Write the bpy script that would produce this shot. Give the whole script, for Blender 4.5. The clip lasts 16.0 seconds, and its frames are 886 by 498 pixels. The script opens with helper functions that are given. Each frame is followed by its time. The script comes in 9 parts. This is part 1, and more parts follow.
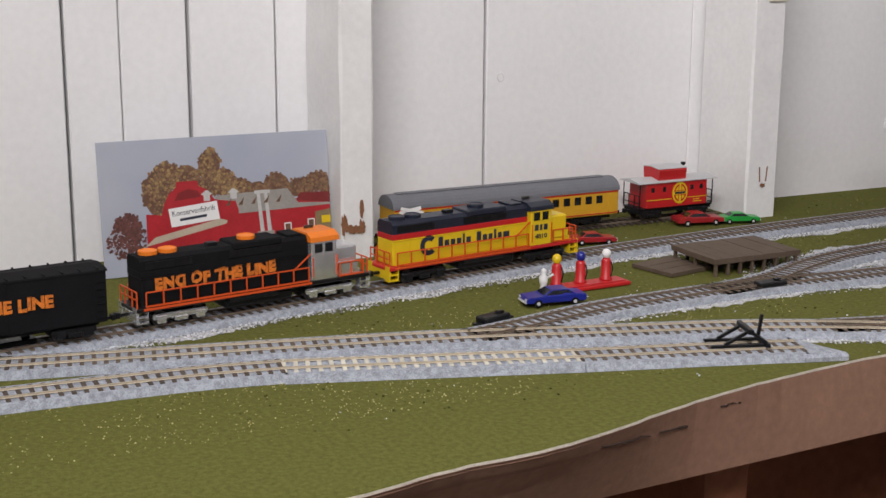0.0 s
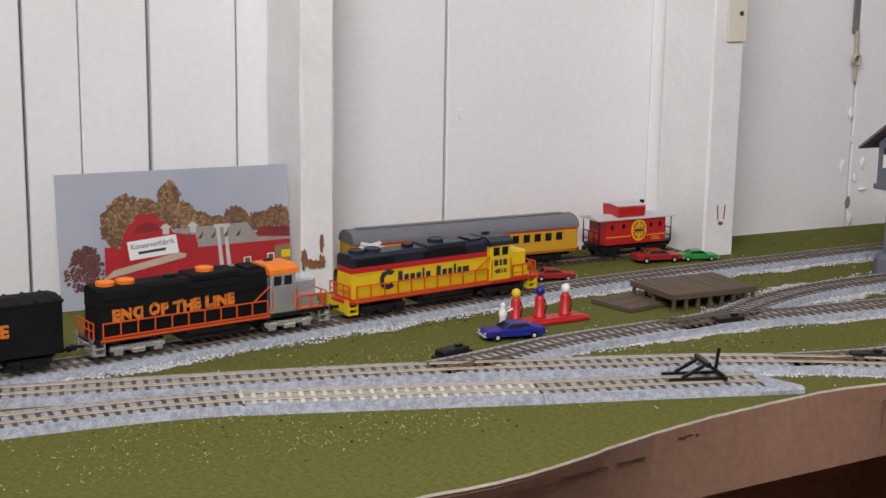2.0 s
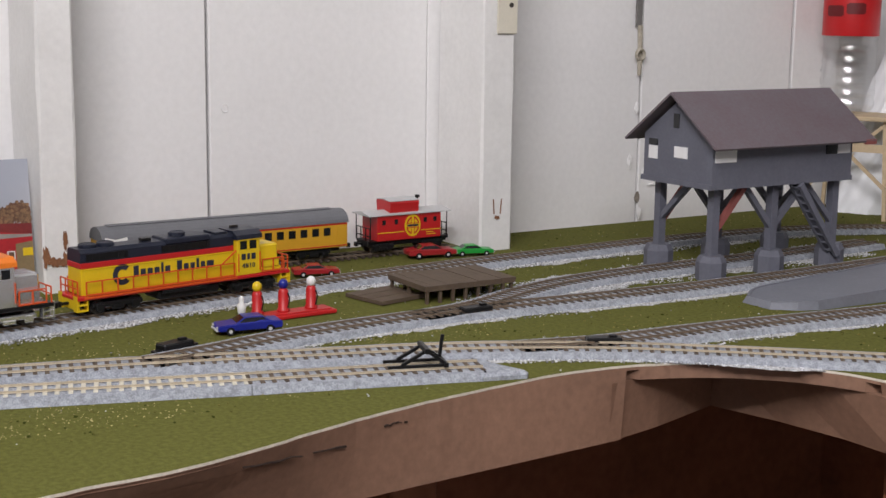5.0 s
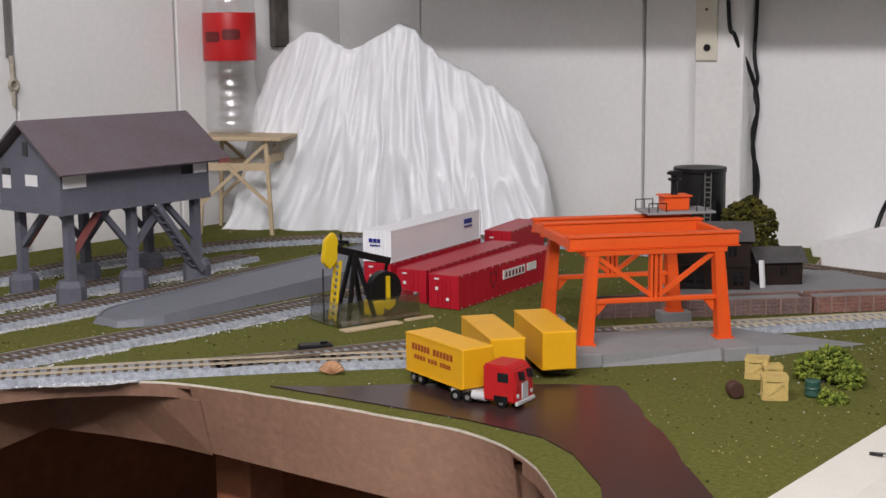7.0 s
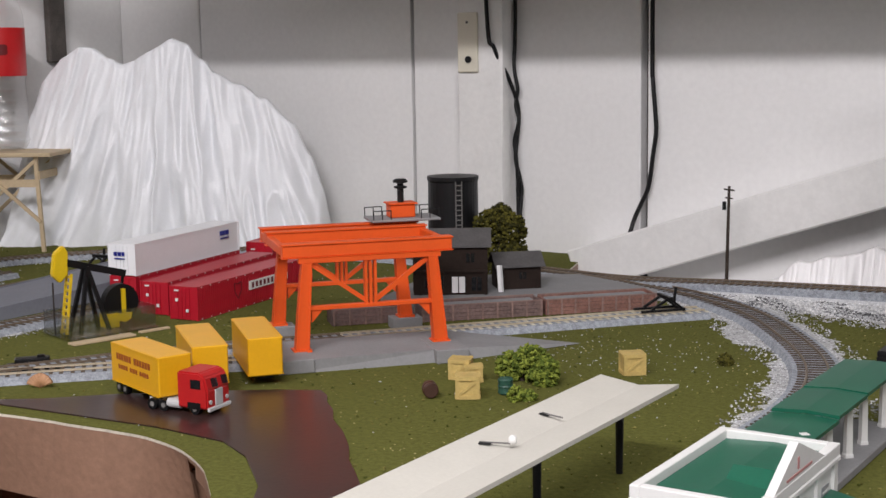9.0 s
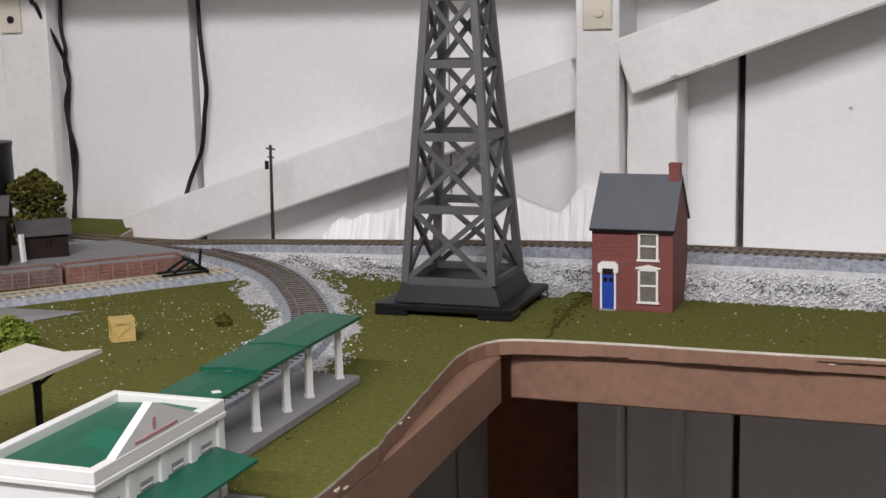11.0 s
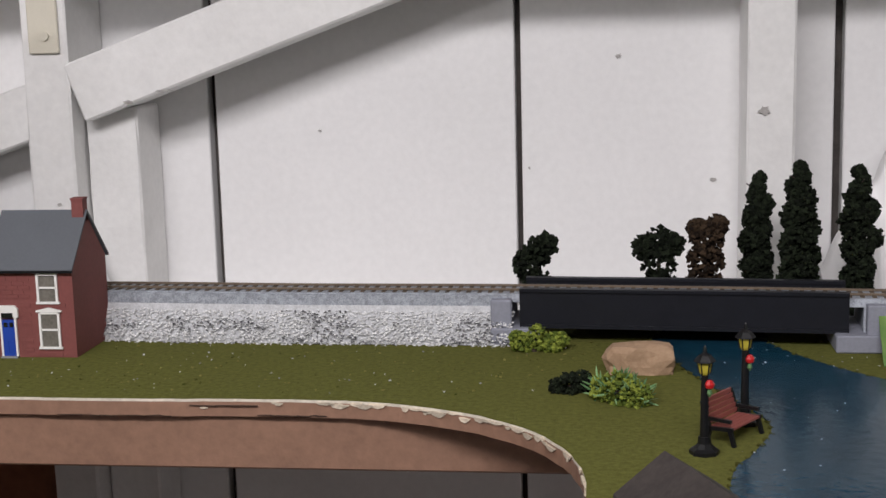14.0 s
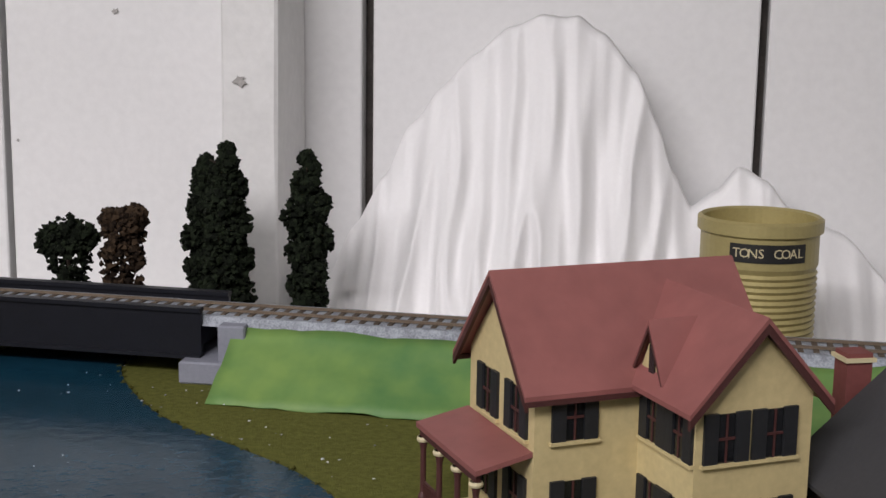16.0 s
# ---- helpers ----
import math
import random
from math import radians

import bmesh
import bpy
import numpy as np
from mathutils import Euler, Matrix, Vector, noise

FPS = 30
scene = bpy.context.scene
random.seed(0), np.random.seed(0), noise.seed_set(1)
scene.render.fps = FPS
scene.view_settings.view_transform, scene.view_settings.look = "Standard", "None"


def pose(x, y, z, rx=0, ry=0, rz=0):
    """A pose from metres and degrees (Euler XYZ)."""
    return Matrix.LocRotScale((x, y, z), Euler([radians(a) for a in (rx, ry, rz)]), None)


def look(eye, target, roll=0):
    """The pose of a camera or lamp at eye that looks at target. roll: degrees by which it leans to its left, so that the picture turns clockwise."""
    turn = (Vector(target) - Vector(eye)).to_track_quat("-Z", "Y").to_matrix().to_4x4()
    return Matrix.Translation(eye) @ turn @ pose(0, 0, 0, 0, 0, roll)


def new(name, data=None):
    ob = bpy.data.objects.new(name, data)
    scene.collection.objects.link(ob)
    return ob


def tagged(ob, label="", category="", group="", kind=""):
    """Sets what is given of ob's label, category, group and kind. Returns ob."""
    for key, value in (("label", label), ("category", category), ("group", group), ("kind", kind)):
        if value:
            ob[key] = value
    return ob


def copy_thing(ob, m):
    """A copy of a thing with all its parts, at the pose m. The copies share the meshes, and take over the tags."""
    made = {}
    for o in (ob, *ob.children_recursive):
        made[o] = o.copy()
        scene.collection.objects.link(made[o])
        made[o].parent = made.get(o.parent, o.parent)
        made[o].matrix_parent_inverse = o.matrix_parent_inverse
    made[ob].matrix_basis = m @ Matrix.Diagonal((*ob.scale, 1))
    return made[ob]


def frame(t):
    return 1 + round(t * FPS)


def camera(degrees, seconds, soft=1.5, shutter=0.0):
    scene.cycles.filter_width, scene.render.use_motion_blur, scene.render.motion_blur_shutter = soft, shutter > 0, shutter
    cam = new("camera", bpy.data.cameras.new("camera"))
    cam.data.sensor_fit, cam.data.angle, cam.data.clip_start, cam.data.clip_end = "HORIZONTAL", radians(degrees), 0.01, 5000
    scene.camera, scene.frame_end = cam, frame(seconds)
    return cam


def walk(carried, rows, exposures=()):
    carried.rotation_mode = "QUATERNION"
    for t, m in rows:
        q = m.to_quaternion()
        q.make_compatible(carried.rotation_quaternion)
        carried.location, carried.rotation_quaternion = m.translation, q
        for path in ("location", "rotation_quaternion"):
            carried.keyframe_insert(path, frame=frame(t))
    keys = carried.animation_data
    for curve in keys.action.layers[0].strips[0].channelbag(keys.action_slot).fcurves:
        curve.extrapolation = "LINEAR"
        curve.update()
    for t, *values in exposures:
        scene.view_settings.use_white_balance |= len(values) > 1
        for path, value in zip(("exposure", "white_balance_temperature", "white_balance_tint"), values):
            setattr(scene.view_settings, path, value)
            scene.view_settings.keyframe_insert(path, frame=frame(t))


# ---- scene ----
cam = camera(35.75, 16.0)
PATH = [
    (0, 1.2621, -1.7978, 0.2990, 64.294, -12.899, -0.315),
    (0.5, 1.2664, -1.7884, 0.2971, 63.972, -12.359, -0.033),
    (1, 1.2677, -1.7876, 0.3010, 63.359, -11.691, -0.511),
    (1.5, 1.2662, -1.7899, 0.2965, 62.744, -11.136, -0.795),
    (2, 1.2660, -1.7971, 0.2907, 62.809, -11.032, -0.892),
    (2.5, 1.2628, -1.7941, 0.2880, 62.822, -11.227, -1.098),
    (3, 1.2617, -1.7953, 0.2881, 62.936, -11.401, -1.092),
    (5.5, 1.3103, -1.6412, 0.2589, 53.782, -8.893, -0.335),
    (5.6, 1.3094, -1.6368, 0.2596, 52.394, -8.781, -0.363),
    (6, 1.3380, -1.6170, 0.2630, 50.028, -8.419, 0.578),
    (6.2, 1.3469, -1.6069, 0.2630, 48.599, -8.320, 0.460),
    (6.5, 1.3642, -1.5962, 0.2608, 45.662, -8.335, 0.471),
    (7, 1.4379, -1.5752, 0.2596, 38.095, -8.839, 0.508),
    (7.4, 1.4854, -1.5653, 0.2542, 36.500, -8.674, 0.486),
    (7.5, 1.4962, -1.5642, 0.2546, 36.415, -8.700, 0.534),
    (8, 1.5086, -1.5399, 0.2612, 35.363, -8.167, 0.514),
    (8.2, 1.5108, -1.5394, 0.2597, 34.992, -8.042, 0.623),
    (8.5, 1.5229, -1.5348, 0.2589, 34.245, -8.015, 0.697),
    (9, 1.5528, -1.5153, 0.2532, 32.663, -8.211, 0.877),
    (9.5, 1.5911, -1.4896, 0.2469, 29.015, -8.557, 0.936),
    (9.6, 1.5996, -1.4817, 0.2453, 28.146, -8.622, 0.784),
    (10, 1.6341, -1.4671, 0.2423, 25.775, -8.908, 1.125),
    (10.1, 1.6418, -1.4604, 0.2426, 25.045, -9.108, 1.190),
    (12.5, 1.7336, -1.4086, 0.2412, 12.990, -9.805, 1.366),
    (13, 1.7714, -1.3929, 0.2466, 10.641, -9.978, 1.651),
    (13.2, 1.7847, -1.3878, 0.2452, 9.668, -10.042, 1.646),
    (13.5, 1.8173, -1.3745, 0.2401, 8.358, -9.855, 1.646),
    (14, 1.8978, -1.3152, 0.2460, 7.362, -9.662, 1.494),
    (14.5, 2.0374, -1.2534, 0.2404, 5.916, -9.623, 0.660),
    (15, 2.1335, -1.1881, 0.2445, 7.005, -9.716, -0.420),
    (15.4, 2.2206, -1.1245, 0.2390, 7.152, -9.912, -0.803),
    (15.5, 2.2378, -1.1080, 0.2351, 7.223, -10.002, -0.737),
    (16, 2.2899, -1.0636, 0.2201, 7.251, -10.467, -0.851),
]
walk(cam, [(t, pose(x, y, z, 90 + p, r, ya)) for t, x, y, z, ya, p, r in PATH])

# ---- light: shielded ceiling tube plus an added unseen fill, in a white room ----
world = bpy.data.worlds.new("room_air")
scene.world = world
world.use_nodes = True
world.node_tree.nodes["Background"].inputs[0].default_value = (0.9, 0.93, 1.0, 1)
world.node_tree.nodes["Background"].inputs[1].default_value = 0.04


def tube(name, at, aim, sx, sy, watts, color):
    data = bpy.data.lights.new(name, "AREA")
    data.shape, data.size, data.size_y, data.energy, data.color = "RECTANGLE", sx, sy, watts, color
    ob = new(name, data)
    ob.matrix_world = look(at, aim)
    return ob


tube("unseen_tube", (1.5, -1.95, 1.18), (1.4, -0.2, 0.1), 1.5, 0.05, 27.5, (1.0, 0.955, 0.985))
# Added fill without a known source; it brightens the west wall.
tube("unseen_tube", (1.9, -2.3, 1.18), (0.2, -1.15, 0.1), 1.2, 0.06, 11, (1.0, 0.955, 0.985))

# ---- materials ----


def mat(name, col, rough=0.6, metal=0.0, vary=0.25, scale=60.0, fine=500.0, bump=0.15, col2=None, rand=0.0, coat=0.0, spec=0.5, sharp=0.2, each=False):
    """Paint, plastic, wood or earth: a base colour with blotches and grain at two scales and fine relief."""
    m = bpy.data.materials.new(name)
    m.use_nodes = True
    nt = m.node_tree
    b = nt.nodes["Principled BSDF"]
    b.inputs["Roughness"].default_value = rough
    b.inputs["Metallic"].default_value = metal
    b.inputs["Coat Weight"].default_value = coat
    b.inputs["Specular IOR Level"].default_value = spec
    tc = nt.nodes.new("ShaderNodeNewGeometry")
    n1 = nt.nodes.new("ShaderNodeTexNoise")
    n1.inputs["Scale"].default_value, n1.inputs["Detail"].default_value = scale, 5
    n2 = nt.nodes.new("ShaderNodeTexNoise")
    n2.inputs["Scale"].default_value, n2.inputs["Detail"].default_value = fine, 3
    nt.links.new(tc.outputs["Position"], n1.inputs["Vector"])
    nt.links.new(tc.outputs["Position"], n2.inputs["Vector"])
    ramp = nt.nodes.new("ShaderNodeValToRGB")
    ramp.color_ramp.elements[0].position, ramp.color_ramp.elements[1].position = 0.5 - sharp, 0.5 + sharp
    d = col2 if col2 else tuple(c * (1 - vary) for c in col)
    ramp.color_ramp.elements[0].color = (*d, 1)
    ramp.color_ramp.elements[1].color = (*col, 1)
    mixer = nt.nodes.new("ShaderNodeMath")
    mixer.operation = "MULTIPLY_ADD"
    mixer.inputs[1].default_value, mixer.inputs[2].default_value = 0.5, 0.0
    nt.links.new(n2.outputs["Fac"], mixer.inputs[0])
    half = nt.nodes.new("ShaderNodeMath")
    half.operation = "MULTIPLY_ADD"
    half.inputs[1].default_value = 0.5
    nt.links.new(n1.outputs["Fac"], half.inputs[0])
    nt.links.new(mixer.outputs[0], half.inputs[2])
    last = half
    if rand:
        oi = nt.nodes.new("ShaderNodeObjectInfo" if each else "ShaderNodeNewGeometry")
        ra = nt.nodes.new("ShaderNodeMath")
        ra.operation = "MULTIPLY_ADD"
        ra.inputs[1].default_value, ra.inputs[2].default_value = rand, -rand / 2
        nt.links.new(oi.outputs["Random" if each else "Random Per Island"], ra.inputs[0])
        ad = nt.nodes.new("ShaderNodeMath")
        nt.links.new(half.outputs[0], ad.inputs[0])
        nt.links.new(ra.outputs[0], ad.inputs[1])
        last = ad
    nt.links.new(last.outputs[0], ramp.inputs[0])
    nt.links.new(ramp.outputs[0], b.inputs["Base Color"])
    if bump:
        bp = nt.nodes.new("ShaderNodeBump")
        bp.inputs["Strength"].default_value, bp.inputs["Distance"].default_value = bump, 0.002
        nt.links.new(half.outputs[0], bp.inputs["Height"])
        nt.links.new(bp.outputs[0], b.inputs["Normal"])
    return m


def glass(name, tint=(0.97, 0.98, 0.98), rough=0.05, share=0.1):
    """Thin clear plastic: see-through with a little gloss."""
    m = bpy.data.materials.new(name)
    m.use_nodes = True
    nt = m.node_tree
    nt.nodes.remove(nt.nodes["Principled BSDF"])
    clear = nt.nodes.new("ShaderNodeBsdfTransparent")
    clear.inputs[0].default_value = (*tint, 1)
    gloss = nt.nodes.new("ShaderNodeBsdfGlossy")
    gloss.inputs["Roughness"].default_value = rough
    mx = nt.nodes.new("ShaderNodeMixShader")
    mx.inputs[0].default_value = share
    nt.links.new(clear.outputs[0], mx.inputs[1])
    nt.links.new(gloss.outputs[0], mx.inputs[2])
    nt.links.new(mx.outputs[0], nt.nodes["Material Output"].inputs[0])
    return m


WALL = mat("white_wall_paint", (0.84, 0.835, 0.83), 0.5, vary=0.09, scale=7, fine=140, bump=0.16)
STUDM = mat("white_stud_paint", (0.82, 0.815, 0.80), 0.5, vary=0.12, scale=25, fine=160, bump=0.25)
GAPM = mat("dark_gap_wood", (0.12, 0.105, 0.095), 0.9, vary=0.6)
GAPG = mat("grey_gap_wood", (0.22, 0.21, 0.20), 0.9, vary=0.5, scale=30)
GRASS = mat("green_turf", (0.158, 0.158, 0.042), 0.95, scale=260, fine=1300, bump=0.6, col2=(0.080, 0.085, 0.022), spec=0.05, sharp=0.16)
TURF = mat("turf_tuft", (0.20, 0.18, 0.055), 0.95, scale=200, fine=900, bump=0.3, col2=(0.05, 0.06, 0.012), rand=0.7, spec=0.1)
BROWN = mat("brown_fascia_paint", (0.30, 0.172, 0.115), 0.5, vary=0.30, scale=9, fine=160, bump=0.3, sharp=0.16)
RAWED = mat("raw_board_edge", (0.78, 0.72, 0.60), 0.9, vary=0.4, scale=80)
ROADBED = mat("grey_roadbed", (0.40, 0.43, 0.48), 0.9, vary=0.45, scale=200, fine=900, bump=0.6, sharp=0.10)
TIE = mat("brown_tie", (0.085, 0.062, 0.045), 0.85, vary=0.4, scale=90, rand=0.5, each=True)
TIEW = mat("pale_tie", (0.66, 0.63, 0.52), 0.75, vary=0.25, scale=90, rand=0.3, each=True)
TIEG = mat("weathered_tie", (0.110, 0.082, 0.058), 0.85, vary=0.4, scale=90, rand=0.6, each=True)
RAIL = mat("nickel_rail", (0.60, 0.52, 0.39), 0.5, metal=0.35, vary=0.3, scale=40, bump=0.02)
RAILD = mat("brown_rail", (0.27, 0.21, 0.155), 0.45, metal=0.5, vary=0.3, scale=40, bump=0.02)
STONE = mat("white_ballast", (0.70, 0.71, 0.73), 0.9, vary=0.72, scale=60, rand=0.8, bump=0.3)
FACING = mat("white_chippings", (0.86, 0.86, 0.86), 0.85, vary=0.35, scale=60, rand=0.6, bump=0.3)
COREM = mat("pale_mortar", (0.66, 0.67, 0.69), 0.95, vary=0.45, scale=160, fine=700, bump=0.6)
POWDER = mat("ballast_powder", (0.66, 0.67, 0.69), 0.95, scale=330, fine=900, bump=0.8, col2=(0.27, 0.27, 0.26), sharp=0.16)
DARKCHIP = mat("dark_stone_chip", (0.16, 0.16, 0.17), 0.9, vary=0.4, scale=90, rand=0.6)
SNOWM = mat("white_plastic_snow", (0.87, 0.89, 0.92), 0.34, vary=0.07, scale=60, fine=420, bump=0.45)
FLOORM = mat("dark_floor", (0.11, 0.08, 0.065), 0.6, vary=0.4, scale=5, fine=60)
CEILM = mat("ceiling_paint", (0.7, 0.7, 0.68), 0.8, vary=0.08, scale=4, fine=40)
UNDERM = mat("under_layout_wood", (0.36, 0.14, 0.07), 0.6, vary=0.45, scale=12, fine=90)

# ---- mesh helpers ----


def part(name, bm, material, parent=None, label="", smooth=False):
    me = bpy.data.meshes.new(name)
    bm.to_mesh(me)
    bm.free()
    for mm in (material if isinstance(material, (list, tuple)) else [material]):
        me.materials.append(mm)
    if smooth:
        for p in me.polygons:
            p.use_smooth = True
    ob = new(name, me)
    if parent:
        ob.parent = parent
    if label:
        ob["label"] = label
    return ob


def thing(name, m, label, category, group="", kind=""):
    ob = new(name)
    ob.empty_display_size = 0.02
    ob.matrix_world = m
    return tagged(ob, label, category, group, kind)


def box(bm, x0, x1, y0, y1, z0, z1, bev=0.0, m=None, mi=0):
    """A block between two corners, bevelled, turned by m."""
    r = bmesh.ops.create_cube(bm, size=1.0)
    vs = r["verts"]
    for v in vs:
        v.co = Vector(((x0 + x1) / 2 + v.co.x * (x1 - x0), (y0 + y1) / 2 + v.co.y * (y1 - y0), (z0 + z1) / 2 + v.co.z * (z1 - z0)))
    fs = {f for v in vs for f in v.link_faces}
    if bev:
        es = {e for f in fs for e in f.edges}
        rb = bmesh.ops.bevel(bm, geom=list(es), offset=bev, segments=1, affect="EDGES", profile=0.5)
        vs = list({v for f in rb["faces"] for v in f.verts} | {v for v in vs if v.is_valid})
        fs = {f for v in vs for f in v.link_faces}
    for f in fs:
        f.material_index = mi
    if m is not None:
        bmesh.ops.transform(bm, matrix=m, verts=list({v for f in fs for v in f.verts}))
    return bm


def bx(*a, **k):
    return box(bmesh.new(), *a, **k)


def cyl(bm, p, q, r0, r1=None, n=12, caps=True):
    """A round bar from p to q."""
    p, q = Vector(p), Vector(q)
    d = q - p
    m = Matrix.Translation((p + q) / 2) @ d.to_track_quat("Z", "Y").to_matrix().to_4x4()
    bmesh.ops.create_cone(bm, cap_ends=caps, segments=n, radius1=r0, radius2=r0 if r1 is None else r1, depth=d.length, matrix=m)
    return bm


def bar(bm, p, q, w, h=None):
    """A square bar from p to q, w across and h high."""
    p, q = Vector(p), Vector(q)
    d = q - p
    h = w if h is None else h
    x = d.normalized()
    up = Vector((0, 0, 1)) if abs(x.z) < 0.95 else Vector((0, 1, 0))
    y = up.cross(x).normalized()
    z = x.cross(y)
    m = Matrix((x, y, z)).transposed().to_4x4()
    m.translation = (p + q) / 2
    return box(bm, -d.length / 2, d.length / 2, -w / 2, w / 2, -h / 2, h / 2, m=m)


def prism(bm, pts, z0, z1):
    """A flat outline pulled up from z0 to z1."""
    lo = [bm.verts.new((x, y, z0)) for x, y in pts]
    hi = [bm.verts.new((x, y, z1)) for x, y in pts]
    bm.faces.new(hi)
    bm.faces.new(lo[::-1])
    n = len(pts)
    for i in range(n):
        j = (i + 1) % n
        bm.faces.new((lo[i], lo[j], hi[j], hi[i]))
    bmesh.ops.recalc_face_normals(bm, faces=bm.faces)
    return bm


def profile(bm, pts, a, b, axis="x"):
    """An outline in the plane across an axis, pulled along that axis from a to b."""
    def at(u, v, s):
        return (s, u, v) if axis == "x" else (u, s, v)
    lo = [bm.verts.new(at(u, v, a)) for u, v in pts]
    hi = [bm.verts.new(at(u, v, b)) for u, v in pts]
    f = [bm.faces.new(lo), bm.faces.new(hi)]
    n = len(pts)
    for i in range(n):
        j = (i + 1) % n
        f.append(bm.faces.new((lo[i], lo[j], hi[j], hi[i])))
    bmesh.ops.recalc_face_normals(bm, faces=f)
    return bm


def lathe(bm, prof, n=24, at=(0, 0, 0)):
    """Rings of radius and height turned round the upright axis."""
    rings = []
    for r, z in prof:
        rings.append([bm.verts.new((at[0] + r * math.cos(2 * math.pi * k / n), at[1] + r * math.sin(2 * math.pi * k / n), at[2] + z)) for k in range(n)])
    for a, b in zip(rings, rings[1:]):
        for k in range(n):
            bm.faces.new((a[k], a[(k + 1) % n], b[(k + 1) % n], b[k]))
    if prof[0][0] > 1e-6:
        bm.faces.new(rings[0][::-1])
    if prof[-1][0] > 1e-6:
        bm.faces.new(rings[-1])
    bmesh.ops.remove_doubles(bm, verts=bm.verts, dist=1e-6)
    return bm


def curve_pts(pts, step=0.01):
    """A smooth line through plan points, sampled evenly: x, y, z and heading."""
    p = [Vector(q) if len(q) == 3 else Vector((*q, 0)) for q in pts]
    p = [2 * p[0] - p[1]] + p + [2 * p[-1] - p[-2]]
    out = []
    for i in range(1, len(p) - 2):
        for k in range(24):
            u = k / 24
            a, b, c, d = p[i - 1], p[i], p[i + 1], p[i + 2]
            out.append(0.5 * (2 * b + (c - a) * u + (2 * a - 5 * b + 4 * c - d) * u * u + (3 * b - a - 3 * c + d) * u ** 3))
    out.append(p[-2])
    res, acc, prev = [out[0].copy()], 0.0, out[0]
    for q in out[1:]:
        seg = (q - prev).length
        while acc + seg >= step:
            w = (step - acc) / seg
            prev = prev.lerp(q, w)
            res.append(prev.copy())
            seg = (q - prev).length
            acc = 0.0
        acc += seg
        prev = q
    return res


def normals2(line):
    ns = []
    for i in range(len(line)):
        d = line[min(i + 1, len(line) - 1)] - line[max(i - 1, 0)]
        ns.append(Vector((-d.y, d.x, 0)).normalized())
    return ns


def sweep(bm, line, section):
    """A section (across, up) carried along a line."""
    ns = normals2(line)
    rows = [[bm.verts.new((p.x + n.x * a, p.y + n.y * a, p.z + u)) for a, u in section] for p, n in zip(line, ns)]
    k = len(section)
    for r, s in zip(rows, rows[1:]):
        for i in range(k):
            j = (i + 1) % k
            bm.faces.new((r[i], s[i], s[j], r[j]))
    bm.faces.new(rows[0])
    bm.faces.new(rows[-1][::-1])
    bmesh.ops.recalc_face_normals(bm, faces=bm.faces)
    return bm


# ---- room ----


def setting(name, bm, m, label, category):
    return tagged(part(name, bm, m), label, category, kind="structure")


ZF, ZC = -0.85, 1.35
W1G = (-2.02, -1.83, -1.66, -1.566, -1.516, -1.452, -1.367, -1.141, -0.883, -0.578, -0.324)
W2G = (0.16, 0.533, 0.865, 1.18, 1.496, 1.798, 2.096, 2.398, 2.70, 3.0)


def plank_wall(name, cuts, lo, hi, axis, widths, label):
    """A wall of upright boards with open joints before a dark backing."""
    w = thing(name, Matrix(), label, "wall", kind="structure")
    back = (-0.06, -0.022, lo, hi) if axis == "x" else (lo, hi, 0.022, 0.06)
    part("backing", bx(*back, ZF, ZC), GAPM, w)
    edges = [lo, *cuts, hi]
    rnd = random.Random(4)
    for i, (a, b) in enumerate(zip(edges, edges[1:])):
        g0, g1 = (widths[i - 1] / 2 if i else 0), (widths[i] / 2 if i < len(cuts) else 0)
        d = rnd.uniform(-0.0012, 0.0)
        c = (-0.02 + d, d, a + g0, b - g1) if axis == "x" else (a + g0, b - g1, -d, 0.02 - d)
        part("plank", box(bmesh.new(), *c, ZF, ZC, bev=0.0012), WALL, w)
    return w


plank_wall("wall_west", W1G, -3.4, 0.02, "x", (0.002, 0.002, 0.002, 0.003, 0.001, 0.0035, 0.0018, 0.003, 0.001, 0.0025, 0.005), "white painted wall of upright boards with dark joints")
plank_wall("wall_north", W2G, 0.0, 3.4, "y", (0.002, 0.005, 0.009, 0.002, 0.008, 0.006, 0.009, 0.007, 0.004, 0.004), "white painted board wall with wide dark joints")
setting("wall_east", bx(3.4, 3.44, -3.4, 0.06, ZF, ZC), WALL, "plain white painted wall", "wall")
setting("wall_south", bx(-0.06, 3.44, -3.44, -3.4, ZF, ZC), WALL, "plain white painted wall", "wall")
setting("floor", bx(-0.06, 3.44, -3.44, 0.06, ZF - 0.05, ZF), FLOORM, "dark worn floor under the layout", "floor")
setting("ceiling", bx(-0.06, 3.44, -3.44, 0.06, ZC, ZC + 0.05), CEILM, "plain pale ceiling", "ceiling")
# Unseen shelf, added only to cast the shadow line across the upper wall.
setting("wall_shelf", bx(0.26, 3.38, -0.42, -0.004, 0.44, 0.46), CEILM, "unseen white shelf added to shade the upper wall", "shelf")


def stud(x0, x1, y0, y1, z0, z1, label, seed):
    bm = box(bmesh.new(), x0, x1, y0, y1, z0, z1, bev=0.002)
    bmesh.ops.subdivide_edges(bm, edges=[e for e in bm.edges if e.calc_length() > 0.4], cuts=26)
    rnd = random.Random(seed)
    for v in bm.verts:
        v.co += Vector((rnd.uniform(-1, 1), rnd.uniform(-1, 1), 0)) * 0.0007
    return setting("trim_post", bm, STUDM, label, "post")


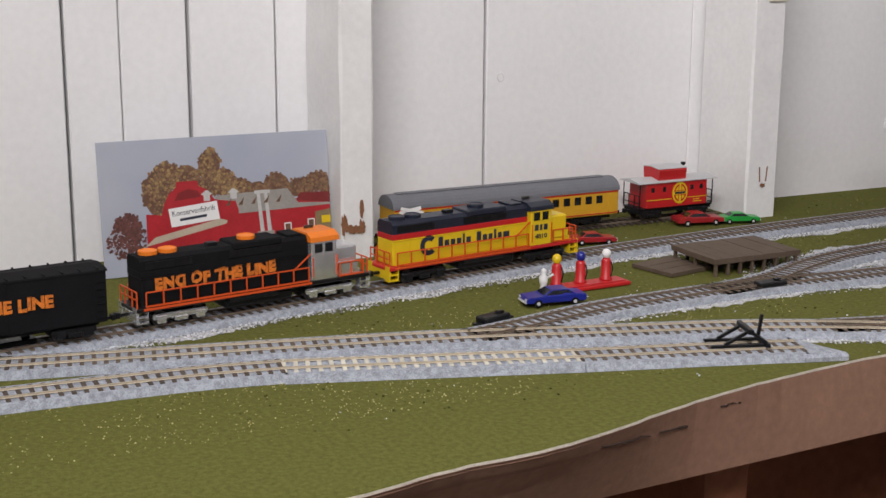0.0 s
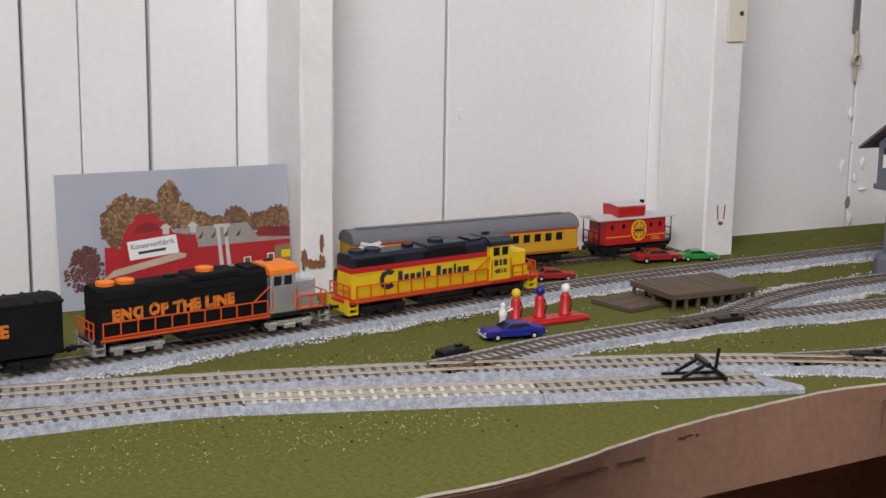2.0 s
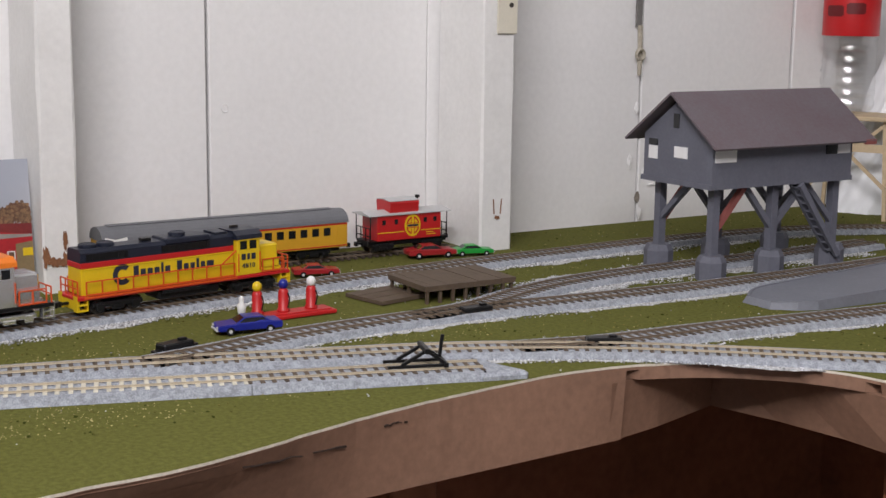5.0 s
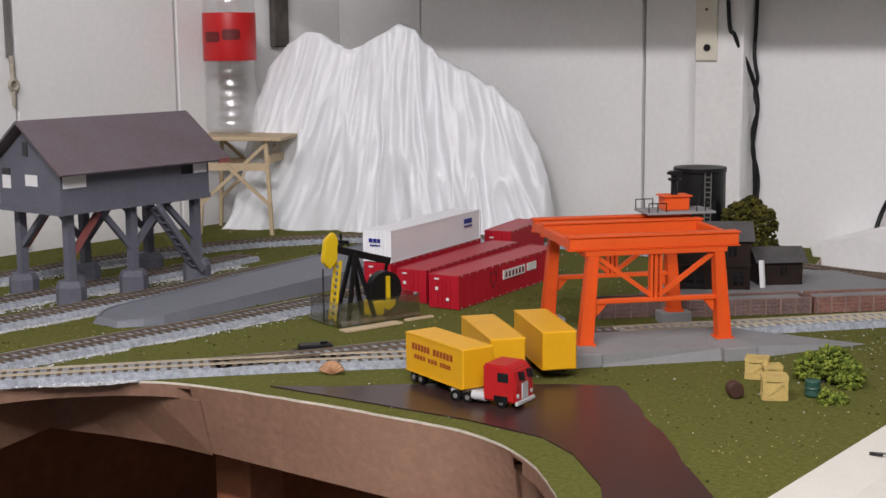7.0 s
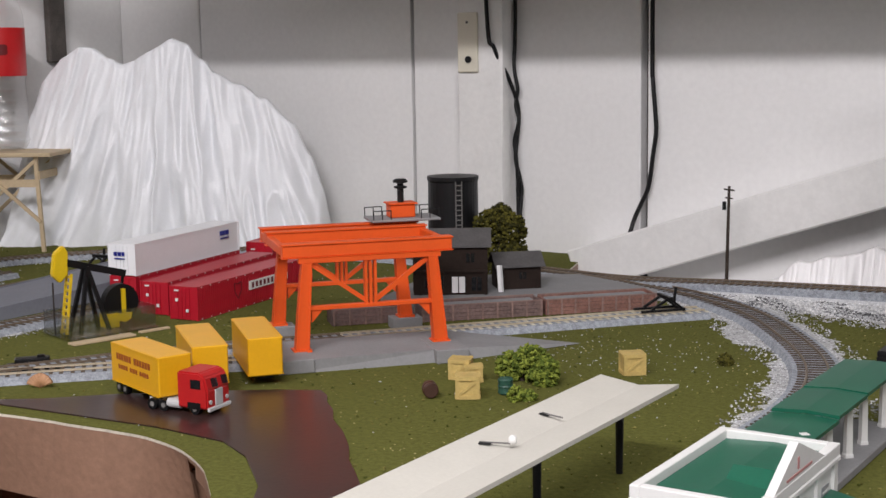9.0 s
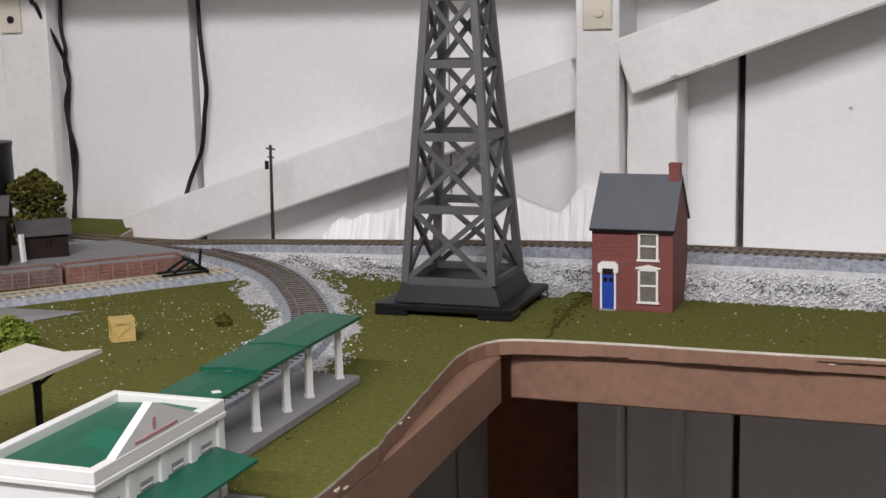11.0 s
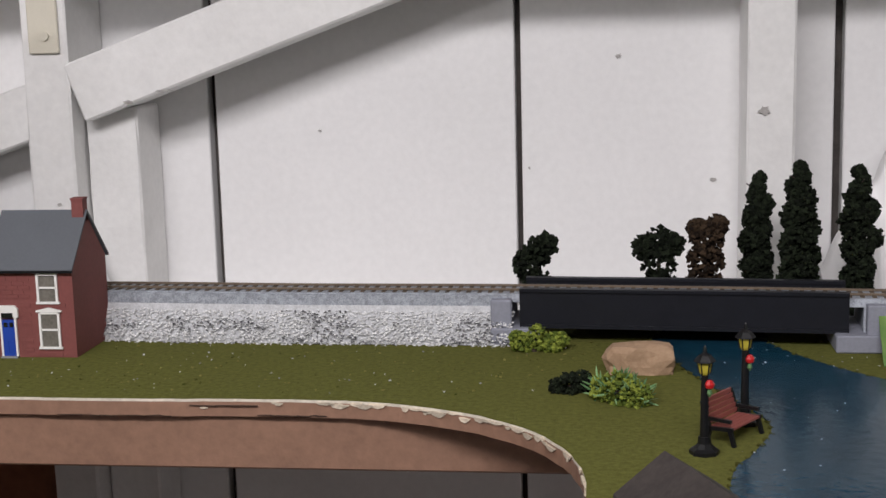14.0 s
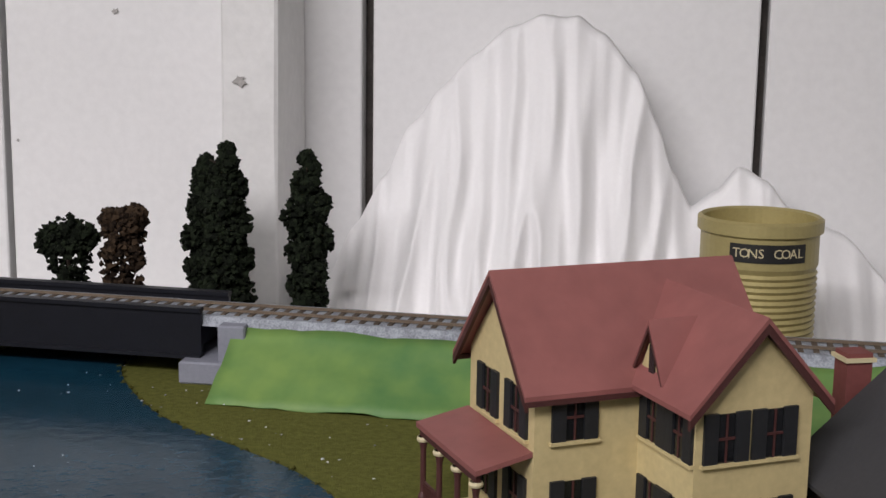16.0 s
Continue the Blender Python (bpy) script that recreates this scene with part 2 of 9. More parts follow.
stud(0.001, 0.09, -1.337, -1.304, -0.02, ZC, "white painted wall post with chipped brown patches", 1)
stud(0.001, 0.09, -0.869, -0.829, -0.02, ZC, "white painted wall post with a nick", 2)
stud(0.626, 0.690, -0.036, -0.001, ZF, ZC, "white painted wall post carrying a switch plate", 3)
stud(1.345, 1.389, -0.09, -0.001, ZF, ZC, "white painted wall post where the braces meet", 4)
stud(1.391, 1.442, -0.062, -0.001, ZF, 0.168, "short white painted post under the brace", 5)
stud(2.005, 2.046, -0.09, -0.001, ZF, ZC, "white painted wall post behind dark trees", 6)


def brace(p, q, w, y0, y1, label):
    (xa, za), (xb, zb) = p, q
    d = Vector((xb - xa, zb - za)).normalized()
    n = Vector((-d.y, d.x)) * w / 2
    pts = [(xa + n.x, za + n.y), (xa - n.x, za - n.y), (xb - n.x, zb - n.y), (xb + n.x, zb + n.y)]
    bm = profile(bmesh.new(), pts, y0, y1, "y")
    bmesh.ops.bevel(bm, geom=list(bm.edges), offset=0.002, segments=1, affect="EDGES")
    return setting("trim_brace", bm, STUDM, label, "brace")


brace((0.80, -0.012), (1.341, 0.167), 0.052, -0.06, -0.001, "white painted slanting brace fixed to the wall")
brace((1.392, 0.183), (2.3, 0.505), 0.056, -0.09, -0.032, "white painted slanting brace rising from the post")

# ---- layout top ----
EDGE = [(0.62, -2.2), (0.615, -1.62), (0.611, -1.538), (0.598, -1.47), (0.594, -1.405), (0.580, -1.345), (0.564, -1.290), (0.548, -1.22), (0.538, -1.15), (0.533, -1.09),
        (0.538, -1.035), (0.556, -0.985), (0.585, -0.943), (0.625, -0.910), (0.680, -0.892), (0.77, -0.880), (0.845, -0.874), (0.905, -0.873), (0.959, -0.892), (1.010, -0.932),
        (1.043, -0.974), (1.06, -1.03), (1.065, -1.12), (1.065, -1.26), (1.39, -1.26), (1.392, -0.80), (1.388, -0.71), (1.378, -0.62), (1.369, -0.53), (1.376, -0.487), (1.398, -0.470),
        (1.474, -0.465), (1.56, -0.466), (1.64, -0.464), (1.71, -0.465), (1.755, -0.473), (1.805, -0.494), (1.846, -0.530), (1.871, -0.58), (1.878, -0.64), (1.88, -0.84), (2.9, -0.84)]
BACK = [(2.9, -0.322), (2.45, -0.299), (2.25, -0.284), (2.1, -0.272), (1.95, -0.260), (1.8, -0.251), (1.65, -0.248), (1.5, -0.240), (1.35, -0.220), (1.2, -0.192), (1.05, -0.164), (0.92, -0.144), (0.83, -0.134), (0.79, -0.002), (0.003, -0.002), (0.003, -2.2)]


def smooth_edge(pts, wob=0.0006):
    rnd = random.Random(9)
    line = curve_pts(pts, 0.012)
    return [(p.x + rnd.uniform(-wob, wob), p.y + rnd.uniform(-wob, wob)) for p in line]


LAKE = [(1.925, -0.264), (1.918, -0.304), (1.938, -0.376), (1.964, -0.45), (1.984, -0.51), (1.969, -0.565), (1.955, -0.60), (1.945, -0.70), (1.945, -0.80), (2.40, -0.80), (2.36, -0.70), (2.27, -0.60), (2.20, -0.533), (2.155, -0.474), (2.11, -0.436), (2.064, -0.400), (2.026, -0.350), (2.004, -0.304), (2.0, -0.268)]
edge = smooth_edge(EDGE)
outline = edge + BACK


def bent(x, y):
    return (x < 0.7 and y < -1.03) or (0.655 < x < 0.955 and y > -0.95)


low_line = []
for i, (x, y) in enumerate(edge):
    j0, j1 = edge[max(0, i - 1)], edge[min(len(edge) - 1, i + 1)]
    t_ = Vector((j1[0] - j0[0], j1[1] - j0[1])).normalized() * (0.014 if bent(x, y) else 0.0)
    low_line.append((x - t_.y, y + t_.x))
setting("layout_board", prism(bmesh.new(), low_line + BACK, -0.012, -0.0042), [BROWN], "lower ply of the layout board", "table top")
bm = prism(bmesh.new(), outline, -0.0042, -0.0019)
setting("layout_board", bm, [BROWN], "plywood layout board with a brown painted edge", "table top")
bm = prism(bmesh.new(), outline, -0.0019, 0.0)
for f in bm.faces:
    f.material_index = 0 if abs(f.normal.z) > 0.5 else 1
setting("ground", bm, [GRASS, RAWED], "green flocked turf over the whole layout", "ground")


def fascia(pts, h, label):
    rnd = random.Random(2)
    for (xa, ya), (xb, yb) in zip(pts, pts[1:]):
        d = Vector((xb - xa, yb - ya)).normalized()
        n = Vector((-d.y, d.x)) * 0.018
        bm = prism(bmesh.new(), [(xa, ya), (xb, yb), (xb + n.x, yb + n.y), (xa + n.x, ya + n.y)], -h, -0.0124)
        bmesh.ops.bevel(bm, geom=list(bm.edges), offset=0.0015, segments=1, affect="EDGES")
        setting("trim_fascia", bm, BROWN, label, "fascia board")




def lean_board(tops, lows, h, label):
    """A fascia board whose top and bottom edges run on lines of their own."""
    bm = bmesh.new()
    rows = []
    for (x0, y0), (x1, y1) in zip(tops, lows):
        rows.append([bm.verts.new(q) for q in ((x0, y0, -0.0122), (x1, y1, -h), (x1 - 0.008, y1 + 0.008, -h), (x0 - 0.008, y0 + 0.008, -0.0122))])
    for r, q in zip(rows, rows[1:]):
        for j in range(4):
            bm.faces.new((r[j], q[j], q[(j + 1) % 4], r[(j + 1) % 4]))
    bmesh.ops.recalc_face_normals(bm, faces=bm.faces)
    setting("trim_fascia", bm, BROWN, label, "fascia board")


lean_board([(0.5390, -1.046), (0.5300, -0.990), (0.5020, -0.912)], [(0.5362, -1.046), (0.5250, -0.990), (0.5020, -0.912)], 0.058, "brown painted wooden fascia board in the corner")
lean_board([(0.4950, -0.9150), (0.560, -0.9075), (0.620, -0.9030), (0.668, -0.8960)], [(0.4950, -0.9150), (0.560, -0.8960), (0.620, -0.8855), (0.668, -0.8842)], 0.058, "brown painted wooden fascia board in the corner")
fascia([(0.945, -0.8794), (1.04, -0.878), (1.052, -1.25)], 0.056, "brown painted wooden fascia board, scuffed")
fascia([(1.404, -1.25), (1.384, -0.474)], 0.05, "brown painted wooden fascia board, scuffed")
fascia([(1.386, -0.459), (1.93, -0.459)], 0.05, "brown painted wooden fascia board, scuffed")


TEARM = mat("bared_dark_fibre", (0.045, 0.026, 0.018), 0.95, vary=0.5, scale=150)


def skirt_board(a, b, keep, h, label):
    """A bent hardboard strip from the rounded edge above to a straight line below."""
    a, b = Vector(a), Vector(b)
    d = (b - a).normalized()
    inn = Vector((-d.y, d.x))
    bm = bmesh.new()
    rows = []
    for i, (x, y) in enumerate(edge[1:-1], 1):
        if not keep(x, y):
            continue
        t = Vector((edge[i + 1][0] - edge[i - 1][0], edge[i + 1][1] - edge[i - 1][1])).normalized()
        top = Vector((x, y)) + Vector((t.y, -t.x)) * 0.0012
        low = a + d * (top - a).dot(d) - inn * 0.0012
        ring = []
        for q in range(7):
            u = q / 6
            p = top.lerp(low, u)
            ring.append(bm.verts.new((p.x, p.y, -0.0016 + (0.0016 - h) * u)))
        p = low + inn * 0.004
        ring.append(bm.verts.new((p.x, p.y, -h)))
        p = top + inn * 0.004
        ring.append(bm.verts.new((p.x, p.y, -0.0125)))
        rows.append(ring)
    for r, q in zip(rows, rows[1:]):
        for j in range(8):
            bm.faces.new((r[j], q[j], q[j + 1], r[j + 1]))
    bmesh.ops.recalc_face_normals(bm, faces=bm.faces)
    setting("trim_fascia", bm, BROWN, label, "fascia board")


skirt_board((0.607, -2.2), (0.5270, -0.905), lambda x, y: x < 0.7 and y < -1.03, 0.058, "brown painted bent hardboard fascia with long scuffs")
skirt_board((0.512, -0.8855), (1.04, -0.878), lambda x, y: x > 0.6 and y > -0.95 and bent(x, y), 0.056, "brown painted bent hardboard fascia, scuffed")
for k, (p, q) in enumerate((((0.5838, -1.3600, -0.0100), (0.5605, -1.2793, -0.0162)), ((0.5545, -1.2480, -0.0092), (0.5500, -1.2260, -0.0100)))):
    rn = random.Random(70 + k)
    p, q = Vector(p), Vector(q)
    pts_ = [p.lerp(q, j / 9) + Vector((0, 0, rn.uniform(-0.0007, 0.0007))) for j in range(10)]
    bm = bmesh.new()
    for j, (u, v) in enumerate(zip(pts_, pts_[1:])):
        if rn.random() < 0.85:
            bar(bm, u, v, 0.0012, rn.uniform(0.0004, 0.0013))
    setting("trim_tear", bm, TEARM, "dark ragged scratch in the brown fascia", "tear")
setting("trim_ledge", bx(0.80, 2.9, -0.335, -0.002, -0.047, -0.035, bev=0.001), STUDM, "white painted ledge behind the raised track", "ledge")
for i, (x0, x1, y0, y1) in enumerate(((0.30, 0.48, -1.2, -1.16), (0.62, 0.66, -0.84, -0.80), (1.225, 1.262, -0.86, -0.82))):
    setting("trim_leg", bx(x0, x1, y0, y1, ZF, -0.03, bev=0.002), UNDERM, "dark brown wooden leg under the layout", "table leg")
setting("trim_panel", bx(1.228, 1.345, -0.03, -0.002, ZF, -0.06), UNDERM, "dark red-brown wooden panel under the layout", "panel")
setting("trim_skirt", bx(0.25, 0.27, -2.2, -0.5, ZF, -0.03), UNDERM, "dark brown board below the layout", "panel")
setting("trim_skirt", bx(0.27, 1.2, -0.52, -0.5, ZF, -0.03), UNDERM, "dark brown board below the layout", "panel")
CHIPS = mat("torn_plywood", (0.74, 0.64, 0.50), 0.9, vary=0.45, scale=120, rand=0.5)
rnd = random.Random(63)
verts, faces = [], []
for i, (x, y) in enumerate(edge[1:-1], 1):
    worn = x > 1.66 and y < -0.464
    if not (0.55 < x < 1.90 and -0.95 < y < -0.44):
        continue
    t_ = Vector((edge[i + 1][0] - edge[i - 1][0], edge[i + 1][1] - edge[i - 1][1])).normalized()
    o_ = Vector((t_.y, -t_.x))
    for _ in range(3 if worn else 1):
        if rnd.random() < (0.35 if worn else 0.80 if x > 1.38 else 0.93):
            continue
        w, h = rnd.uniform(0.001, 0.007 if worn else 0.005), rnd.uniform(0.0006, 0.0034 if worn else 0.0018)
        z = -rnd.uniform(0.0006, 0.0035) if worn else -rnd.uniform(0.002, 0.0085)
        c = Vector((x, y)) + t_ * rnd.uniform(-0.006, 0.006)
        b = len(verts)
        for d in (0.0012, -0.0012):
            for u, v in ((-w, 0), (-w * 0.3, rnd.uniform(0, 0.0005)), (w, rnd.uniform(-0.0006, 0.0004)), (w * 0.6, -h * 0.6), (w * 0.1, -h), (-w * 0.7, -h * 0.7)):
                p = c + t_ * u + o_ * d
                verts.append((p.x, p.y, min(-0.0001, z + v)))
        faces += [tuple(range(b, b + 6)), tuple(range(b + 11, b + 5, -1))] + [(b + k, b + 6 + k, b + 6 + (k + 1) % 6, b + (k + 1) % 6) for k in range(6)]
me = bpy.data.meshes.new("torn_edge")
me.from_pydata(verts, [], faces)
me.materials.append(CHIPS)
tagged(new("torn_edge", me), "torn splinters of raw plywood along the brown edge", "splinters", kind="stuff")
rnd = random.Random(77)
for x0, x1, z in ((1.612, 1.650, -0.0042), (1.405, 1.470, -0.0112), (1.520, 1.592, -0.0115), (1.658, 1.700, -0.0105)):
    bm = bmesh.new()
    x = x0
    while x < x1:
        step = rnd.uniform(0.004, 0.010)
        bar(bm, (x, -0.4655, z), (x + step * 1.05, -0.4655, z + rnd.uniform(-0.0006, 0.0006)), 0.0012, rnd.uniform(0.00015, 0.0004))
        x += step
    setting("trim_crack", bm, TEARM, "dark jagged crack along the edge of the layout board", "crack")

# ---- tracks ----
def rise(x):
    return 0.031 * min(1.0, max(0.0, (x - 0.92) / 0.50))


T_MAIN = [(0.292, -2.2), (0.283, -1.8), (0.262, -1.614), (0.249, -1.53), (0.231, -1.43), (0.214, -1.34), (0.194, -1.22), (0.175, -1.09), (0.161, -0.946), (0.152, -0.80), (0.146, -0.68), (0.150, -0.56),
          (0.164, -0.46), (0.195, -0.375), (0.240, -0.305), (0.305, -0.240), (0.39, -0.195), (0.50, -0.165), (0.65, -0.150), (0.80, -0.158), (0.92, -0.172), (1.05, -0.192), (1.2, -0.22), (1.35, -0.248), (1.5, -0.268),
          (1.65, -0.276), (1.8, -0.279), (1.95, -0.288), (2.1, -0.300), (2.25, -0.312), (2.45, -0.327), (2.88, -0.35)]
T_MAIN = [(x, y, rise(x) if y > -0.4 else 0.0) for x, y in T_MAIN]
T_FRONT = [(0.27, -1.80), (0.300, -1.70), (0.326, -1.58), (0.353, -1.455), (0.380, -1.345), (0.414, -1.238), (0.450, -1.13), (0.498, -1.035), (0.552, -0.962), (0.622, -0.878), (0.69, -0.803), (0.765, -0.728), (0.83, -0.665)]
T_STUB = [(0.37, -1.85), (0.374, -1.72), (0.377, -1.64), (0.382, -1.56), (0.392, -1.50), (0.420, -1.41), (0.455, -1.30), (0.490, -1.18), (0.503, -1.14)]
T_MID = [(0.380, -1.345), (0.368, -1.285), (0.352, -1.215), (0.345, -1.13), (0.343, -1.05), (0.349, -0.98), (0.356, -0.90), (0.362, -0.80), (0.361, -0.66), (0.356, -0.52), (0.348, -0.37)]
T_HUT = [(0.345, -1.10), (0.333, -1.03), (0.305, -0.965), (0.285, -0.90), (0.276, -0.82), (0.273, -0.70), (0.271, -0.56), (0.266, -0.46)]
T_WELL = [(0.470, -1.085), (0.488, -1.01), (0.494, -0.93), (0.503, -0.85), (0.516, -0.76), (0.526, -0.66), (0.532, -0.56), (0.534, -0.42), (0.53, -0.28)]
T_GANTRY = [(0.64, -0.857), (0.685, -0.785), (0.728, -0.708), (0.775, -0.640), (0.835, -0.567), (0.890, -0.502), (0.942, -0.441), (0.996, -0.377), (1.062, -0.302)]
T_LOOP = [(0.80, -0.158), (0.90, -0.176), (0.97, -0.202), (1.045, -0.243), (1.117, -0.305), (1.178, -0.387), (1.225, -0.468), (1.250, -0.545), (1.259, -0.62), (1.259, -0.72), (1.259, -0.9), (1.259, -1.24)]


TIE_MESH = {}


def tie_mesh(tie):
    """One sleeper, shared by all sleepers of a colour."""
    if tie.name not in TIE_MESH:
        bm = bx(-0.00155, 0.00155, -0.0152, 0.0152, -0.0005, 0.0019, bev=0.0002)
        me = bpy.data.meshes.new("tie")
        bm.to_mesh(me)
        bm.free()
        me.materials.append(tie)
        TIE_MESH[tie.name] = me
    return TIE_MESH[tie.name]


TIE_ROWS = []


def track(name, pts, tie, rail, label, lift=0.0045, wide=0.022, bed=True, gap=0.0083, near=None):
    """Roadbed and two rails along a plan line; its sleepers are laid at the end of the script."""
    t = thing(name, Matrix(), label, "railway track", "tracks of the layout")
    line = curve_pts(pts, 0.012)
    tip = Vector((*pts[-1], 0))[:3] if len(pts[-1]) == 2 else pts[-1]
    line = (line[:-1] if (Vector(tip) - line[-1]).length < 0.006 else line) + [Vector(tip)]
    if bed:
        part("roadbed", sweep(bmesh.new(), line, [(-wide, 0.0002), (-wide + 0.003, lift + 0.0012), (wide - 0.003, lift + 0.0012), (wide, 0.0002)]), ROADBED, t)
    TIE_ROWS.append((t, curve_pts(pts, gap), tie, lift, near))
    for s in (-1, 1):
        c = s * 0.00825
        part("rail", sweep(bmesh.new(), line, [(c - 0.0010, lift + 0.0019), (c - 0.0004, lift + 0.0023), (c - 0.0005, lift + 0.0034), (c + 0.0005, lift + 0.0034), (c + 0.0004, lift + 0.0023), (c + 0.0010, lift + 0.0019)]), rail, t)
    return t


def lay_ties(t, fine, tie, lift, near):
    """Single sleepers on the near stretch, the far rest joined."""
    ns = normals2(fine)
    rnd = random.Random(len(fine))
    verts, faces = [], []
    for p, n in zip(fine, ns):
        turn = math.atan2(n.y, n.x) - math.pi / 2 + rnd.uniform(-0.03, 0.03)
        if near is None or near(p):
            ob = new("tie", tie_mesh(tie))
            ob.parent = t
            ob.matrix_basis = Matrix.Translation((p.x, p.y, p.z + lift + rnd.uniform(-0.0001, 0.0001))) @ Matrix.Rotation(turn, 4, "Z")
            continue
        d, a = Vector((n.y, -n.x, 0)) * 0.00155, n * 0.0152
        b = len(verts)
        for z in (lift - 0.0005, lift + 0.0019):
            for s, r in ((-1, -1), (-1, 1), (1, 1), (1, -1)):
                q = p + a * s + d * r
                verts.append((q.x, q.y, p.z + z))
        faces += [(b + 4, b + 7, b + 6, b + 5)] + [(b + i, b + (i + 1) % 4, b + 4 + (i + 1) % 4, b + 4 + i) for i in range(4)]
    if verts:
        me = bpy.data.meshes.new("tie_rest")
        me.from_pydata(verts, [], faces)
        me.materials.append(tie)
        ob = new("tie_rest", me)
        ob.parent = t
        ob["kind"] = "stuff"


track("main_track", T_MAIN, TIEG, RAILD, "long single railway track with brown sleepers on grey roadbed", near=lambda p: (p.x < 0.5 and -1.75 < p.y < -0.34) or 1.42 < p.x < 2.40)
track("front_track", T_FRONT, TIEG, RAIL, "railway track with bright rails and brown sleepers")
track("stub_track", T_STUB[:5], TIE, RAIL, "stub railway track with brown sleepers")
track("stub_track", T_STUB[4:7], TIEW, RAIL, "stub railway track with pale unpainted sleepers", wide=0.024)
track("stub_track", T_STUB[6:], TIEG, RAIL, "end of the stub track with brown sleepers", wide=0.024)
track("yard_track", T_MID, TIEG, RAILD, "yard railway track with brown sleepers")
track("yard_track", T_HUT, TIEG, RAILD, "yard railway track running below the coal house")
track("yard_track", T_WELL, TIEG, RAILD, "yard railway track beside the grey ramp")
track("crane_track", T_GANTRY[:5], TIEG, RAILD, "railway track leading below the orange crane")
track("crane_track", T_GANTRY[4:], TIEW, RAIL, "railway siding with pale sleepers on grey roadbed")
track("loop_track", T_LOOP, TIE, RAILD, "curved railway track with dark sleepers")
bm = prism(bmesh.new(), [(0.4790, -1.1365), (0.5245, -1.1515), (0.5338, -1.120), (0.5305, -1.1165), (0.507, -1.1245), (0.4815, -1.1295)], 0.0002, 0.0057)
bmesh.ops.bevel(bm, geom=[e for e in bm.edges if min(v.co.z for v in e.verts) > 0.004], offset=0.0024, segments=1, affect="EDGES")
tagged(part("roadbed_end", bm, ROADBED), "pointed grey roadbed end past the buffer stop", "roadbed")

BLACKP = mat("black_plastic", (0.008, 0.008, 0.009), 0.42, vary=0.3, scale=80, bump=0.05, spec=0.3)
MATTB = mat("matt_black", (0.010, 0.010, 0.011), 0.8, vary=0.35, scale=60, bump=0.2, spec=0.12)


def stones(name, spots, size, label, material=None, flat=0.7, seed=1):
    """Loose stones as one heap."""
    rnd = random.Random(seed)
    base = [(1, 0, 0), (-1, 0, 0), (0, 1, 0), (0, -1, 0), (0, 0, 1), (0, 0, -1)]
    tri = [(0, 2, 4), (2, 1, 4), (1, 3, 4), (3, 0, 4), (2, 0, 5), (1, 2, 5), (3, 1, 5), (0, 3, 5)]
    verts, faces = [], []
    for x, y, z in spots:
        s = size * rnd.uniform(0.5, 1.4)
        e = Euler((rnd.uniform(0, 6), rnd.uniform(0, 6), rnd.uniform(0, 6))).to_matrix()
        b = len(verts)
        for c in base:
            v = e @ (Vector(c) * s * rnd.uniform(0.6, 1.2))
            verts.append((x + v.x, y + v.y, z + v.z * flat))
        faces += [tuple(b + i for i in f) for f in tri]
    me = bpy.data.meshes.new(name)
    me.from_pydata(verts, [], faces)
    me.materials.append(material or STONE)
    return tagged(new(name, me), label, "gravel", kind="stuff")


def beside(pts, lo, hi, n, seed, ymin=-9, ymax=9, xmin=-9, xmax=9, side=(1, -1), fall=2.0, z=0.0008):
    """Spots strewn along both flanks of a track, thinning outwards."""
    rnd = random.Random(seed)
    line = curve_pts(pts, 0.008)
    ns = normals2(line)
    out = []
    while len(out) < n:
        i = rnd.randrange(len(line))
        p, nn = line[i], ns[i]
        if not (ymin < p.y < ymax and xmin < p.x < xmax):
            continue
        patch = noise.noise(Vector((p.x * 14, p.y * 14, seed)))
        d = lo + (hi - lo) * rnd.random() ** fall * (0.65 + 0.7 * patch)
        s = rnd.choice(side)
        q = p + nn * d * s + Vector((nn.y, -nn.x, 0)) * rnd.uniform(-0.006, 0.006)
        out.append((q.x, q.y, z + p.z))
    return out


def powder(pts, lo, hi, seed, ymin=-9, ymax=9, xmin=-9, xmax=9, side=(1, -1), level=0.0007):
    """Ragged pale patches of fine ballast lying along a track."""
    line = curve_pts(pts, 0.003)
    ns = normals2(line)
    verts, faces = [], []
    for s in side:
        last = None
        for k, (p, nn) in enumerate(zip(line, ns)):
            inside = ymin < p.y < ymax and xmin < p.x < xmax
            w = 0.45 + 0.75 * noise.noise(Vector((p.x * 16, p.y * 16, seed + s))) + 0.35 * noise.noise(Vector((p.x * 70, p.y * 70, seed))) + 0.20 * noise.noise(Vector((p.x * 210, p.y * 210, seed)))
            w = (hi - lo) * min(1.0, max(0.0, w))
            if not inside or w < 0.0012:
                last = None
                continue
            b = len(verts)
            for d, z in ((lo - 0.003, level), (lo + w * 0.55, level), (lo + w * 0.85, level - 0.0002), (lo + w, -0.0004)):
                q = p + nn * d * s
                verts.append((q.x, q.y, z))
            if last is not None:
                faces += [(last + j, last + j + 1, b + j + 1, b + j) for j in range(3)]
            last = b
    return verts, faces


